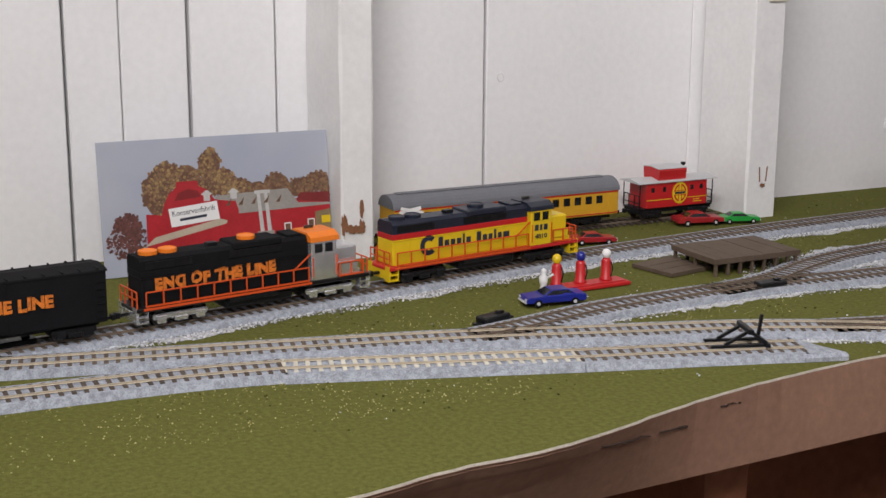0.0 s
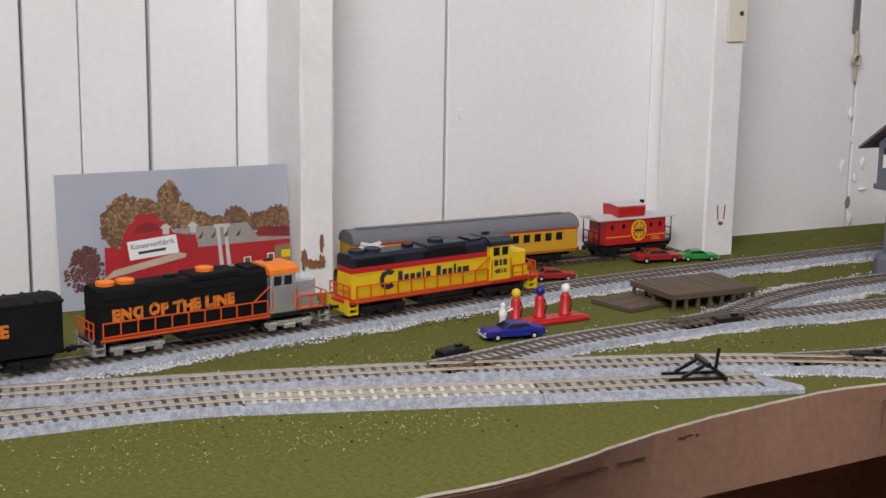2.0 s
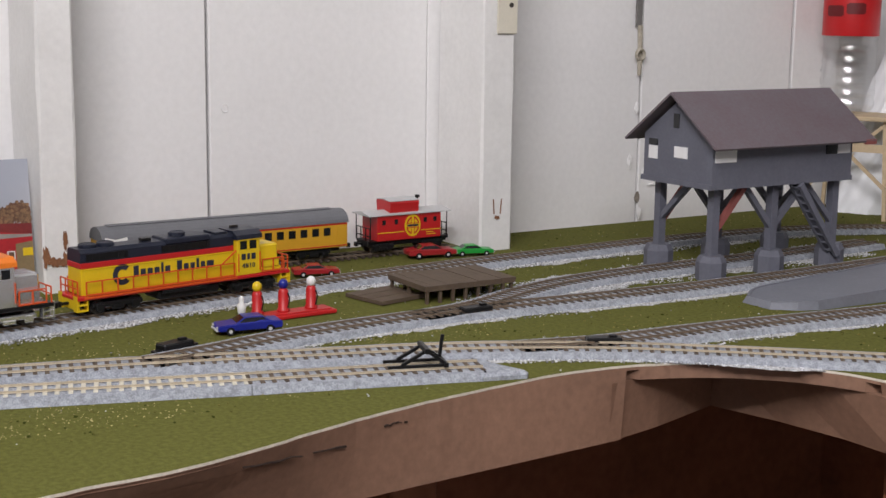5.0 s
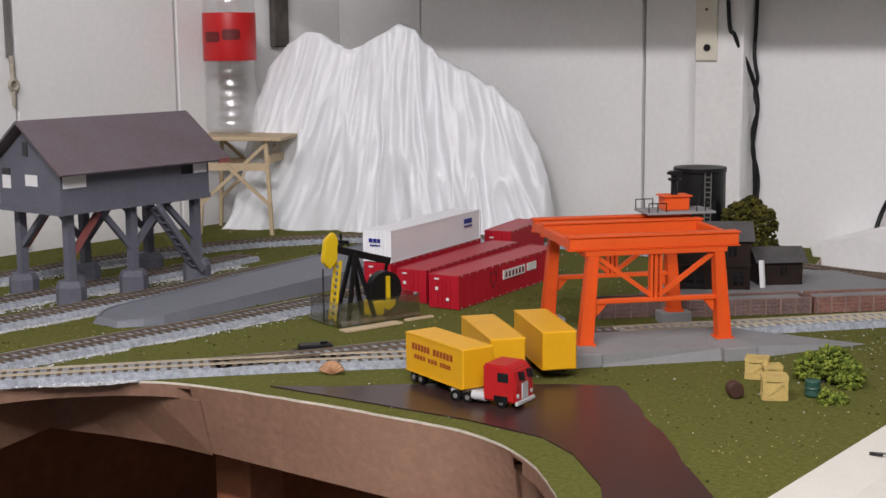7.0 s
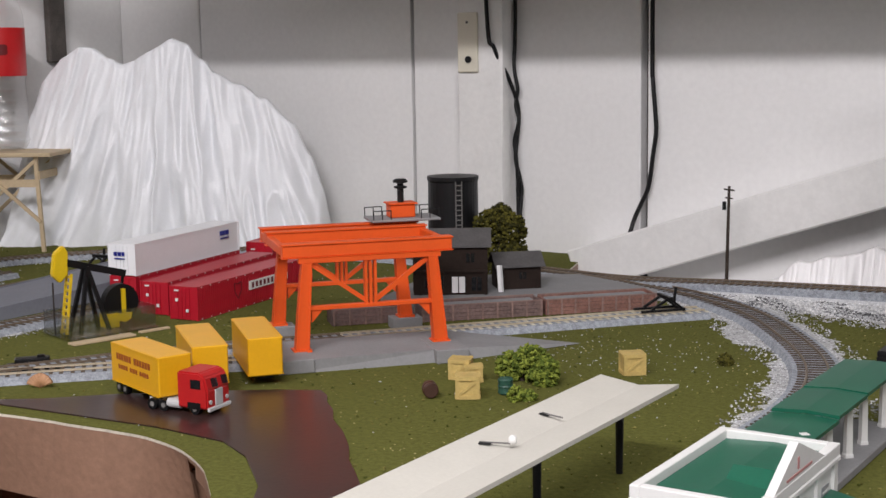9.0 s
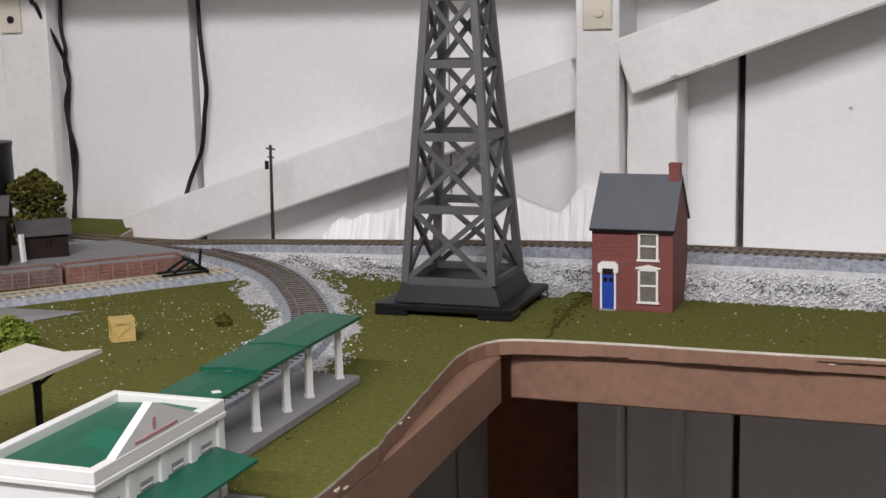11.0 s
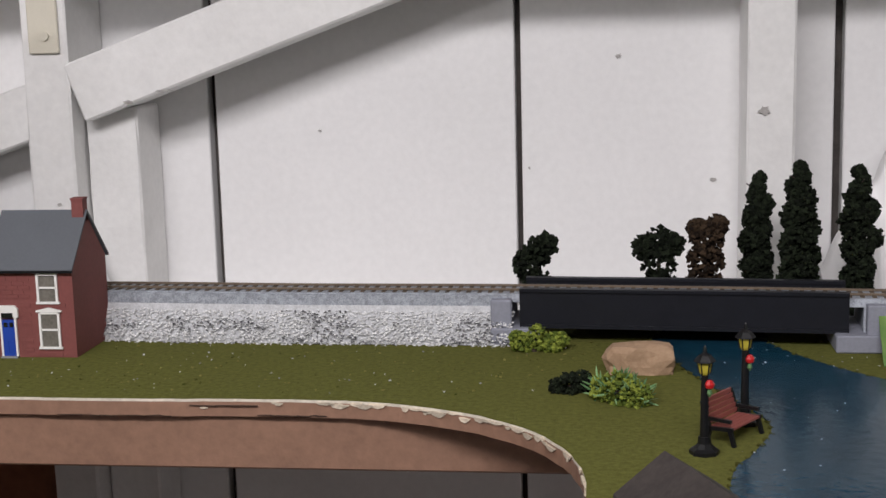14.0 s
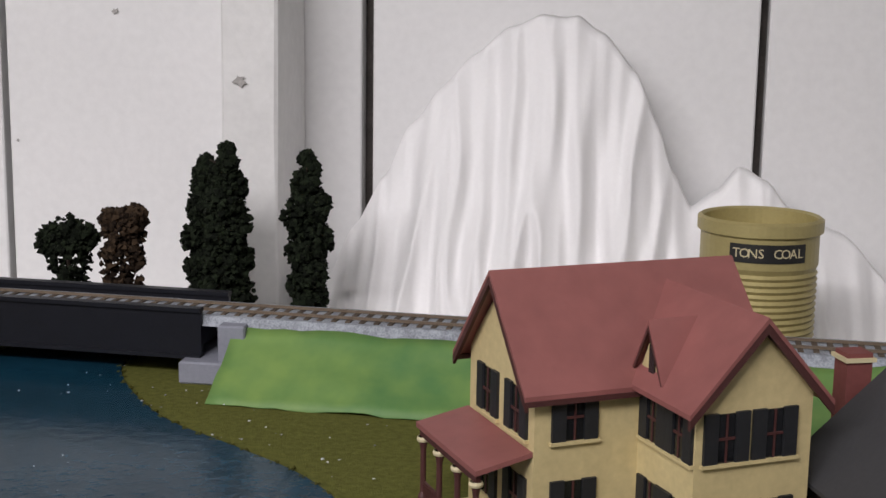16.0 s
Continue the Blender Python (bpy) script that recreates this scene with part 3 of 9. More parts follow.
beds = [powder(T_MAIN, 0.019, 0.038, 1, ymin=-1.75, ymax=-0.45, xmax=0.4, side=(-1,)), powder(T_FRONT, 0.019, 0.031, 3, ymin=-1.45, ymax=-0.90), powder(T_HUT, 0.018, 0.045, 4, ymin=-1.02, ymax=-0.5), powder(T_MID, 0.018, 0.033, 5, ymin=-1.25, ymax=-0.5), powder(T_WELL, 0.018, 0.034, 6, ymin=-0.98, ymax=-0.6), powder(T_LOOP, 0.019, 0.050, 7, xmin=0.99, ymin=-0.70), powder(T_MAIN, 0.026, 0.078, 8, xmin=0.98, xmax=1.40, ymin=-0.4, side=(-1,))]
verts, faces = [], []
for vs, fs in beds:
    faces += [tuple(i + len(verts) for i in f) for f in fs]
    verts += [(x, y, z + 0.00004 * len(faces) / 900) for x, y, z in vs]
me = bpy.data.meshes.new("fine_ballast")
me.from_pydata(verts, [], faces)
me.materials.append(POWDER)
tagged(new("fine_ballast", me), "ragged pale patches of fine ballast along the tracks", "gravel", kind="stuff")
heap = beside(T_MAIN, 0.019, 0.044, 6500, 1, ymin=-1.75, ymax=-0.45, xmax=0.4, side=(-1,)) + beside(T_MAIN, 0.019, 0.038, 2200, 2, ymin=-1.2, ymax=-0.2, xmax=0.7)
heap += beside(T_FRONT, 0.019, 0.036, 2600, 3, ymin=-1.45, ymax=-0.90, side=(1, -1)) + beside(T_HUT, 0.018, 0.052, 4000, 4, ymin=-1.02, ymax=-0.5)
heap += beside(T_MID, 0.018, 0.038, 2800, 5, ymin=-1.25, ymax=-0.5) + beside(T_WELL, 0.018, 0.040, 1600, 6, ymin=-0.98, ymax=-0.6) + beside(T_LOOP, 0.019, 0.056, 3400, 7, xmin=0.99, ymin=-0.70)
heap += beside(T_MAIN, 0.018, 0.085, 3600, 8, xmin=0.98, xmax=1.40, ymin=-0.4, side=(-1,), z=-0.024)
heap = [(x, y, max(z, 0.0009)) for x, y, z in heap]
stones("ballast", heap, 0.00098, "white and grey crushed stone ballast beside the tracks")
rnd = random.Random(12)
flecks = [(rnd.uniform(0.03, 1.36), rnd.uniform(-1.5, -0.12), 0.0006) for _ in range(900)] + [(rnd.uniform(1.4, 2.3), rnd.uniform(-0.46, -0.30), 0.0006) for _ in range(120)] + [(rnd.gauss(1.06, 0.07), rnd.gauss(-0.50, 0.05), 0.0006) for _ in range(220)]


def on_board(x, y):
    if x > 0.78 and y > np.interp(x, [q[0] for q in BACK[12::-1]], [q[1] for q in BACK[12::-1]]) - 0.002:
        return False
    if 0.53 < x < 1.07 and y < -0.865:
        return False
    if x < 0.56 and y < -1.3 and x > 0.52:
        return False
    return not (1.35 < x < 1.9 and y < -0.45)


stones("scatter", [p for p in flecks if on_board(p[0], p[1])], 0.0009, "pale flecks of stone strewn over the turf", flat=0.5, seed=5)

# ---- raised line: stone bank, bridge, green bank ----
def side_line(a, b, off, step=0.01):
    line = [p for p in curve_pts(T_MAIN, step) if a <= p.x <= b and p.y > -0.4]
    ns = normals2(line)
    return [p - n * off for p, n in zip(line, ns)]


bm = bmesh.new()
top = side_line(0.94, 1.812, 0.021)
low = side_line(0.94, 1.812, 0.034)
back = side_line(0.94, 1.812, -0.022)
for a, b, c in zip(top, top[1:], range(len(top))):
    quad = [(top[c].x, top[c].y, top[c].z + 0.0005), (top[c + 1].x, top[c + 1].y, top[c + 1].z + 0.0005), (low[c + 1].x, low[c + 1].y, 0.0), (low[c].x, low[c].y, 0.0)]
    bm.faces.new([bm.verts.new(q) for q in quad])
    quad = [(back[c].x, back[c].y, back[c].z + 0.0005), (back[c + 1].x, back[c + 1].y, back[c + 1].z + 0.0005), (top[c + 1].x, top[c + 1].y, top[c + 1].z + 0.0005), (top[c].x, top[c].y, top[c].z + 0.0005)]
    bm.faces.new([bm.verts.new(q) for q in quad])
    quad = [(back[c].x, back[c].y, back[c].z + 0.0005), (back[c + 1].x, back[c + 1].y, back[c + 1].z + 0.0005), (back[c + 1].x, back[c + 1].y + 0.004, 0), (back[c].x, back[c].y + 0.004, 0)]
    bm.faces.new([bm.verts.new(q) for q in quad])
bmesh.ops.remove_doubles(bm, verts=bm.verts, dist=1e-5)
bmesh.ops.recalc_face_normals(bm, faces=bm.faces)
bank = thing("stone_bank", Matrix(), "raised bank faced with crushed white stone", "embankment")
part("core", bm, COREM, bank)
part("roadbed_side", sweep(bmesh.new(), side_line(1.0, 1.812, 0.0), [(-0.0226, -0.0085), (-0.0222, 0.0050), (0.0222, 0.0050), (0.0226, -0.0085)]), ROADBED, bank)
spots = []
rnd = random.Random(21)
for _ in range(9500):
    i = rnd.randrange(len(top))
    u = rnd.uniform(0.22, 1.0)
    p = Vector((top[i].x, top[i].y, top[i].z)).lerp(Vector((low[i].x, low[i].y - 0.004, 0.0)), u)
    if top[i].z < 0.004:
        continue
    spots.append((p.x + rnd.uniform(-0.005, 0.005), p.y, p.z))
chips = [q for q in spots if noise.noise(Vector((q[0] * 26, q[2] * 120, 3))) > 0.08][:2000]
for nm, where, size, paint, words in (("facing", spots, 0.00125, FACING, "crushed white stone facing"), ("dark_chipping", [(x, y - 0.0007, z) for x, y, z in chips], 0.0011, DARKCHIP, "dark chips among the white stones")):
    st = stones(nm, where, size, words, paint, seed=8, flat=0.55)
    st.parent = bank
    del st["category"]

BRIDGEM = mat("blue_black_plastic", (0.011, 0.012, 0.017), 0.45, vary=0.3, scale=70, bump=0.06, spec=0.25)
GREYB = mat("grey_plastic", (0.26, 0.27, 0.32), 0.7, vary=0.2, scale=60, bump=0.1)
bridge = thing("girder_bridge", Matrix(), "black plate girder railway bridge over the pond", "bridge")
for off, nm in ((0.0225, "girder"), (-0.0225, "girder")):
    line = side_line(1.815, 2.068, off)
    g = part(nm, sweep(bmesh.new(), [Vector((p.x, p.y, 0)) for p in line], [(-0.0015, 0.013), (-0.0015, 0.041), (0.0015, 0.041), (0.0015, 0.013)]), BRIDGEM, bridge)
    part("flange", sweep(bmesh.new(), [Vector((p.x, p.y, 0)) for p in line], [(-0.0032, 0.012), (-0.0032, 0.0145), (0.0032, 0.0145), (0.0032, 0.012)]), BRIDGEM, bridge)
    part("flange", sweep(bmesh.new(), [Vector((p.x, p.y, 0)) for p in line], [(-0.0032, 0.0395), (-0.0032, 0.042), (0.0032, 0.042), (0.0032, 0.0395)]), BRIDGEM, bridge)
line = side_line(1.815, 2.068, 0.0)
part("deck", sweep(bmesh.new(), [Vector((p.x, p.y, 0)) for p in line], [(-0.021, 0.020), (-0.021, 0.0305), (0.021, 0.0305), (0.021, 0.020)]), BRIDGEM, bridge)
for x, y, d in ((1.806, -0.279, 0.0), (2.078, -0.298, 0.0)):
    ab = thing("bridge_abutment", Matrix.Translation((x, y, 0)), "grey cast bridge abutment with a low foot", "abutment", "abutments of the bridge")
    s = 1 if x > 2 else -1
    part("pier", bx(-0.008, 0.008, -0.03, 0.03, 0, 0.034, bev=0.001), GREYB, ab)
    part("foot", bx(-0.030 if s > 0 else -0.008, 0.008 if s > 0 else 0.03, -0.034, 0.034, 0, 0.013, bev=0.001), GREYB, ab)

GREENP = mat("green_card", (0.185, 0.300, 0.075), 0.6, scale=14, fine=60, bump=0.20, col2=(0.085, 0.200, 0.060), sharp=0.17)
bm = bmesh.new()
a, b = side_line(2.080, 2.86, 0.0235), side_line(2.080, 2.86, 0.070)
rows = []
for k, (p, q) in enumerate(zip(a, b)):
    row = []
    for j in range(9):
        u = j / 8
        w = 0.002 * noise.noise(Vector((p.x * 30, u * 4, 0)))
        row.append(bm.verts.new((p.x + (q.x - p.x) * u, p.y + (q.y - p.y) * u ** 1.15 + w, 0.0315 * (1 - u) ** 1.1 + 0.0009 + 0.0030 * noise.noise(Vector((p.x * 26, u * 3.5, 3))) + 0.0012 * noise.noise(Vector((p.x * 70, u * 8, 3))))))
    rows.append(row)
for r, s in zip(rows, rows[1:]):
    for j in range(8):
        bm.faces.new((r[j], s[j], s[j + 1], r[j + 1]))
bm.normal_update()
bmesh.ops.solidify(bm, geom=bm.faces, thickness=0.0006)
tagged(part("green_bank", bm, GREENP, smooth=True), "smooth bright green card bank below the track", "embankment")
bm = sweep(bmesh.new(), [Vector((p.x, p.y, 0)) for p in side_line(2.07, 2.87, 0.0)], [(-0.0225, 0.0), (-0.0225, 0.0312), (0.0225, 0.0312), (0.0225, 0.0)])
tagged(part("line_bed", bm, ROADBED), "grey raised bed carrying the track past the bridge", "embankment")

WATER = mat("pond_water", (0.010, 0.050, 0.085), 0.20, vary=0.5, scale=16, fine=120, bump=0.35, spec=0.16)
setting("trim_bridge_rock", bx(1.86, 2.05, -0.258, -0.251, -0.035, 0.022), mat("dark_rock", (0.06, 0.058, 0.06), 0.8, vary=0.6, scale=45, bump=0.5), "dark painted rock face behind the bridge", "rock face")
pond_line = curve_pts(LAKE + [LAKE[0]], 0.012)
setting("water", prism(bmesh.new(), [(p.x, p.y) for p in pond_line[:-1]], -0.0002, 0.0012), WATER, "glossy dark blue pond water with pale flecks", "water")
rnd = random.Random(31)
stones("foam", [(rnd.uniform(1.96, 2.2), rnd.uniform(-0.6, -0.28), 0.0014) for _ in range(70)], 0.0007, "pale specks floating on the pond", flat=0.3)
DARKT = mat("dark_turf_and_seam_shade", (0.08, 0.075, 0.014), 0.95, scale=40, fine=700, bump=0.5, col2=(0.045, 0.045, 0.010), spec=0.1)
rim = [p for p in pond_line if p.y < -0.262 and p.y > -0.79]
rnd = random.Random(7)
stones("pond_rim", [(p.x + rnd.uniform(-0.002, 0.002), p.y + rnd.uniform(-0.002, 0.002), 0.001) for p in rim for _ in range(6)], 0.0012, "rough dark turf edging round the pond", DARKT, seed=3)

# ---- rolling stock ----
YEL = mat("yellow_paint", (0.72, 0.50, 0.012), 0.38, vary=0.10, scale=50, bump=0.03)
REDP = mat("red_paint", (0.50, 0.014, 0.016), 0.4, vary=0.15, scale=50, bump=0.03)
NAVY = mat("navy_paint", (0.012, 0.016, 0.032), 0.4, vary=0.3, scale=50, bump=0.03)
CHROME = mat("chrome_plating", (0.90, 0.90, 0.92), 0.16, metal=0.80, vary=0.2, scale=90, bump=0.05)
ORANGE = mat("orange_paint", (0.80, 0.20, 0.012), 0.5, vary=0.15, scale=60, bump=0.05)
ORANGER = mat("red_orange_paint", (0.66, 0.085, 0.012), 0.5, vary=0.15, scale=60, bump=0.05)
SPRAYO = mat("orange_spray_paint", (0.78, 0.21, 0.018), 0.7, col2=(0.42, 0.11, 0.012), scale=260, fine=900, bump=0.1, sharp=0.10)
STEEL = mat("wheel_steel", (0.10, 0.09, 0.085), 0.4, metal=0.8, vary=0.3, scale=90)
PANE = mat("dark_pane", (0.012, 0.013, 0.015), 0.12, vary=0.2, bump=0.0)
WHITEP = mat("white_plastic", (0.78, 0.78, 0.76), 0.45, vary=0.08, scale=50, bump=0.04)
LETTER = mat("dark_lettering", (0.02, 0.025, 0.045), 0.5, vary=0.2)


def lettering(text, size, m, material, parent, deep=0.0003, wide=None, align="CENTER"):
    """Raised letters in the built-in font, as a mesh part."""
    cu = bpy.data.curves.new("lettering", "FONT")
    cu.body, cu.size, cu.extrude, cu.align_x, cu.align_y = text, size, deep, align, "CENTER"
    cu.resolution_u = 2
    tmp = bpy.data.objects.new("tmp", cu)
    me = bpy.data.meshes.new_from_object(tmp)
    bpy.data.objects.remove(tmp)
    if wide:
        xs = [v.co.x for v in me.vertices]
        k = wide / (max(xs) - min(xs))
        for v in me.vertices:
            v.co.x *= k
    me.materials.clear()
    me.materials.append(material)
    ob = new("lettering", me)
    ob.parent = parent
    ob.matrix_basis = m
    return ob


def stencil(text, size, m, material, parent, wide, bold=0.04, rough=0.0, seed=1):
    """Chunky hand-cut letters, one reversed, each a little out of line, as one mesh part."""
    rn = random.Random(seed)
    verts, faces, x = [], [], 0.0
    for ch_ in text:
        if ch_ == " ":
            x += size * 0.30
            continue
        cu = bpy.data.curves.new("letter", "FONT")
        cu.body, cu.size, cu.extrude, cu.offset, cu.resolution_u = ch_, size, 0.0002, size * bold, 2
        tmp = bpy.data.objects.new("tmp", cu)
        me = bpy.data.meshes.new_from_object(tmp)
        bpy.data.objects.remove(tmp)
        xs = [v.co.x for v in me.vertices]
        lo_x, w = min(xs), max(xs) - min(xs)
        turn, drop, flip = rn.uniform(-0.05, 0.05), rn.uniform(-0.04, 0.04) * size, ch_ == "D"
        b = len(verts)
        for v in me.vertices:
            u = w - (v.co.x - lo_x) if flip else v.co.x - lo_x
            k = noise.noise(Vector((v.co.x * 900, v.co.y * 900, seed))) * rough * size
            verts.append(Vector((x + u + k, v.co.y + drop + turn * u + k, v.co.z)))
        faces += [tuple(b + i for i in (reversed(p.vertices) if flip else p.vertices)) for p in me.polygons]
        bpy.data.meshes.remove(me)
        x += w + size * 0.06
    k = wide / x
    me = bpy.data.meshes.new("lettering")
    me.from_pydata([((v.x - x / 2) * k, v.y - size * 0.36, v.z) for v in verts], [], faces)
    me.materials.append(material)
    ob = new("lettering", me)
    ob.parent = parent
    ob.matrix_basis = m
    return ob




def truck(parent, x, frame_m, wheels=2, base=0.030, r=0.0056):
    t = part("truck_frame", bx(x - base / 2 - 0.007, x + base / 2 + 0.007, -0.0095, 0.0095, 0.006, 0.0105, bev=0.001), BLACKP, parent)
    for s in (-1, 1):
        bm = bx(x - base / 2 - 0.006, x + base / 2 + 0.006, s * 0.0128 - 0.0014, s * 0.0128 + 0.0014, 0.0055, 0.0095, bev=0.0008)
        for k in range(wheels):
            wx = x - base / 2 + base * k / (wheels - 1)
            box(bm, wx - 0.0035, wx + 0.0035, s * 0.0136 - 0.0016, s * 0.0136 + 0.0016, 0.0028, 0.0088, bev=0.0008)
        box(bm, x - 0.005, x + 0.005, s * 0.0134 - 0.0016, s * 0.0134 + 0.0016, 0.0032, 0.0065, bev=0.0006)
        part("side_frame", bm, frame_m, parent)
    for k in range(wheels):
        wx = x - base / 2 + base * k / (wheels - 1)
        w = part("wheelset", cyl(bmesh.new(), (wx, -0.009, r), (wx, 0.009, r), 0.0012, n=8), STEEL, parent)
        for s in (-1, 1):
            part("wheel", cyl(bmesh.new(), (wx, s * 0.0072, r), (wx, s * 0.0098, r), r, n=18), STEEL, w)
    return t


def coupler(parent, x):
    s = 1 if x > 0 else -1
    bm = bx(x - 0.004, x + 0.004, -0.0012, 0.0012, 0.0085, 0.0105)
    box(bm, x + s * 0.004 - 0.0018, x + s * 0.004 + 0.0018, -0.0026, 0.0026, 0.0075, 0.0118, bev=0.0006)
    part("coupler", bm, BLACKP, parent)


def handrail(parent, x0, x1, y, m, n=9, z0=0.0160, z1=0.0268, d=0.0009):
    bm = bar(bmesh.new(), (x0, y, z1), (x1, y, z1), d)
    bar(bm, (x0, y, z0 + 0.0008), (x1, y, z0 + 0.0008), d * 1.2)
    for k in range(n):
        x = x0 + (x1 - x0) * k / (n - 1)
        bar(bm, (x, y, z0), (x, y, z1), d)
    part("handrail", bm, m, parent)


def steps(parent, x, y, m):
    bm = bmesh.new()
    s = 1 if y > 0 else -1
    for k in range(3):
        box(bm, x - 0.004, x + 0.004, y - 0.003, y + 0.003, 0.0045 + 0.0045 * k, 0.0056 + 0.0045 * k)
    box(bm, x - 0.0046, x - 0.004, y - 0.003, y + 0.003, 0.0045, 0.0165)
    box(bm, x + 0.004, x + 0.0046, y - 0.003, y + 0.003, 0.0045, 0.0165)
    part("step", bm, m, parent)


def locomotive(m, label, walk_m, low_m, mid_m, top_m, cab_m, roof_m, nose_m, truck_m, rail_m, step_m, fan_m):
    """A four-axle hood diesel, nose towards +x."""
    L = thing("diesel_locomotive", m, label, "locomotive", "vehicles of the train")
    part("walkway", bx(-0.096, 0.096, -0.0158, 0.0158, 0.0128, 0.0158, bev=0.0006), walk_m, L)
    part("fuel_tank", bx(-0.026, 0.030, -0.0125, 0.0125, 0.0045, 0.0128, bev=0.002), BLACKP, L)
    part("air_tank", cyl(bmesh.new(), (-0.024, -0.0138, 0.0112), (0.016, -0.0138, 0.0112), 0.0018, n=10), BLACKP, L)
    for x in (-0.0615, 0.0615):
        truck(L, x, truck_m)
    part("hood_lower", bx(-0.090, 0.044, -0.0108, 0.0108, 0.0158, 0.0360, bev=0.0005), low_m, L)
    part("hood_band", bx(-0.0902, 0.0442, -0.0110, 0.0110, 0.0361, 0.0405, bev=0.0004), mid_m, L)
    bm = profile(bmesh.new(), [(-0.0108, 0.0406), (0.0108, 0.0406), (0.0108, 0.0478), (0.0086, 0.0505), (-0.0086, 0.0505), (-0.0108, 0.0478)], -0.090, 0.044)
    part("hood_top", bm, top_m, L)
    for k in range(9):
        x = -0.082 + 0.0135 * k
        for q in (-1, 1):
            part("hood_door", bx(x - 0.0052, x + 0.0052, q * 0.0110 - 0.0002, q * 0.0110 + 0.0002, 0.0175, 0.0345), low_m, L)
    for x0, x1 in ((-0.084, -0.052), (-0.02, 0.02)):
        for q in (-1, 1):
            bm = bx(x0 - 0.0014, x1 + 0.0014, q * 0.0110 - 0.0002, q * 0.0110 + 0.0002, 0.0418, 0.0470)
            for k in range(7):
                x = x0 + (x1 - x0) * k / 6
                box(bm, x - 0.0014, x + 0.0014, q * 0.0113 - 0.0002, q * 0.0113 + 0.0002, 0.0418, 0.0470)
            part("grille", bm, BLACKP, L)
    part("brake_blister", bx(-0.018, 0.022, -0.0116, 0.0116, 0.0470, 0.0522, bev=0.001), top_m, L)
    for x in (-0.079, -0.064, -0.002):
        bm = lathe(bmesh.new(), [(0.0068, 0.0), (0.0068, 0.0026), (0.0058, 0.0030), (0.0050, 0.0024), (0.0012, 0.0024)], n=20, at=(x, 0, 0.0504 if x < -0.03 else 0.0521))
        part("fan", bm, fan_m, L)
    part("exhaust", bx(-0.034, -0.026, -0.003, 0.003, 0.0504, 0.0530, bev=0.0004), BLACKP, L)
    part("sand_hatch", bx(0.028, 0.040, -0.009, 0.009, 0.0504, 0.0524, bev=0.0005), top_m, L)
    cab = part("cab", bx(0.0445, 0.0665, -0.0156, 0.0156, 0.0158, 0.0462, bev=0.0006), cab_m, L)
    bm = profile(bmesh.new(), [(-0.0164, 0.0455), (0.0164, 0.0455), (0.0160, 0.0490), (0.0100, 0.0522), (-0.0100, 0.0522), (-0.0160, 0.0490)], 0.0435, 0.0682)
    part("cab_roof", bm, roof_m, L)
    for s in (-1, 1):
        for x in (0.0505, 0.0595):
            part("window", bx(x - 0.0032, x + 0.0032, s * 0.0157 - 0.0002, s * 0.0157 + 0.0002, 0.0372, 0.0440), PANE, cab)
        part("window", bx(0.0665, 0.0669, s * 0.0085 - 0.004, s * 0.0085 + 0.004, 0.0395, 0.0445), PANE, cab)
    for s in (-1, 1):
        part("battery_box", bx(0.0690, 0.0855, s * 0.0135 - 0.0014, s * 0.0135 + 0.0014, 0.0200, 0.0262, bev=0.0004), nose_m, L)
        for x in (0.0455, 0.0660):
            part("grab_iron", bar(bmesh.new(), (x, s * 0.0162, 0.0190), (x, s * 0.0162, 0.0340), 0.0007), rail_m, L)
        part("drip_rail", bx(0.0455, 0.0660, s * 0.0158 - 0.0005, s * 0.0158 + 0.0005, 0.0445, 0.0452), nose_m, L)
        part("wind_deflector", bx(0.0545, 0.0552, s * 0.0165 - 0.0008, s * 0.0165 + 0.0008, 0.0370, 0.0442), nose_m, L)
        for x0, x1 in ((-0.0905, -0.0150), (-0.0150, 0.0440)):
            part("sill_edge", bx(x0 + 0.0002, x1, s * 0.0160 - 0.0004, s * 0.0160 + 0.0004, 0.0140, 0.0156), rail_m, L)
        part("hood_latch_rail", bx(-0.0895, 0.0435, s * 0.0112 - 0.0003, s * 0.0112 + 0.0003, 0.0350, 0.0356), low_m, L)
    part("sub_base", bx(0.0440, 0.0880, -0.0140, 0.0140, 0.0158, 0.0200, bev=0.0005), nose_m, L)
    part("nose", bx(0.0668, 0.0870, -0.0112, 0.0112, 0.0200, 0.0385, bev=0.0015), nose_m, L)
    part("headlight", cyl(bmesh.new(), (0.0868, 0, 0.030), (0.0880, 0, 0.030), 0.0022, n=12), WHITEP, L)
    part("number_box", bx(0.066, 0.0695, -0.008, 0.008, 0.0462, 0.0495, bev=0.0004), WHITEP, L)
    part("horn", bx(0.050, 0.058, 0.004, 0.0055, 0.0520, 0.0545, bev=0.0003), STEEL, L)
    for s in (-1, 1):
        handrail(L, -0.088, 0.042, s * 0.0153, rail_m, 11)
        handrail(L, 0.069, 0.090, s * 0.0153, rail_m, 3)
        part("handrail", bar(bmesh.new(), (0.0300, s * 0.0153, 0.0268), (0.0435, s * 0.0156, 0.0370), 0.0009), rail_m, L)
        for x in (-0.0915, 0.0915):
            steps(L, x, s * 0.0125, step_m)
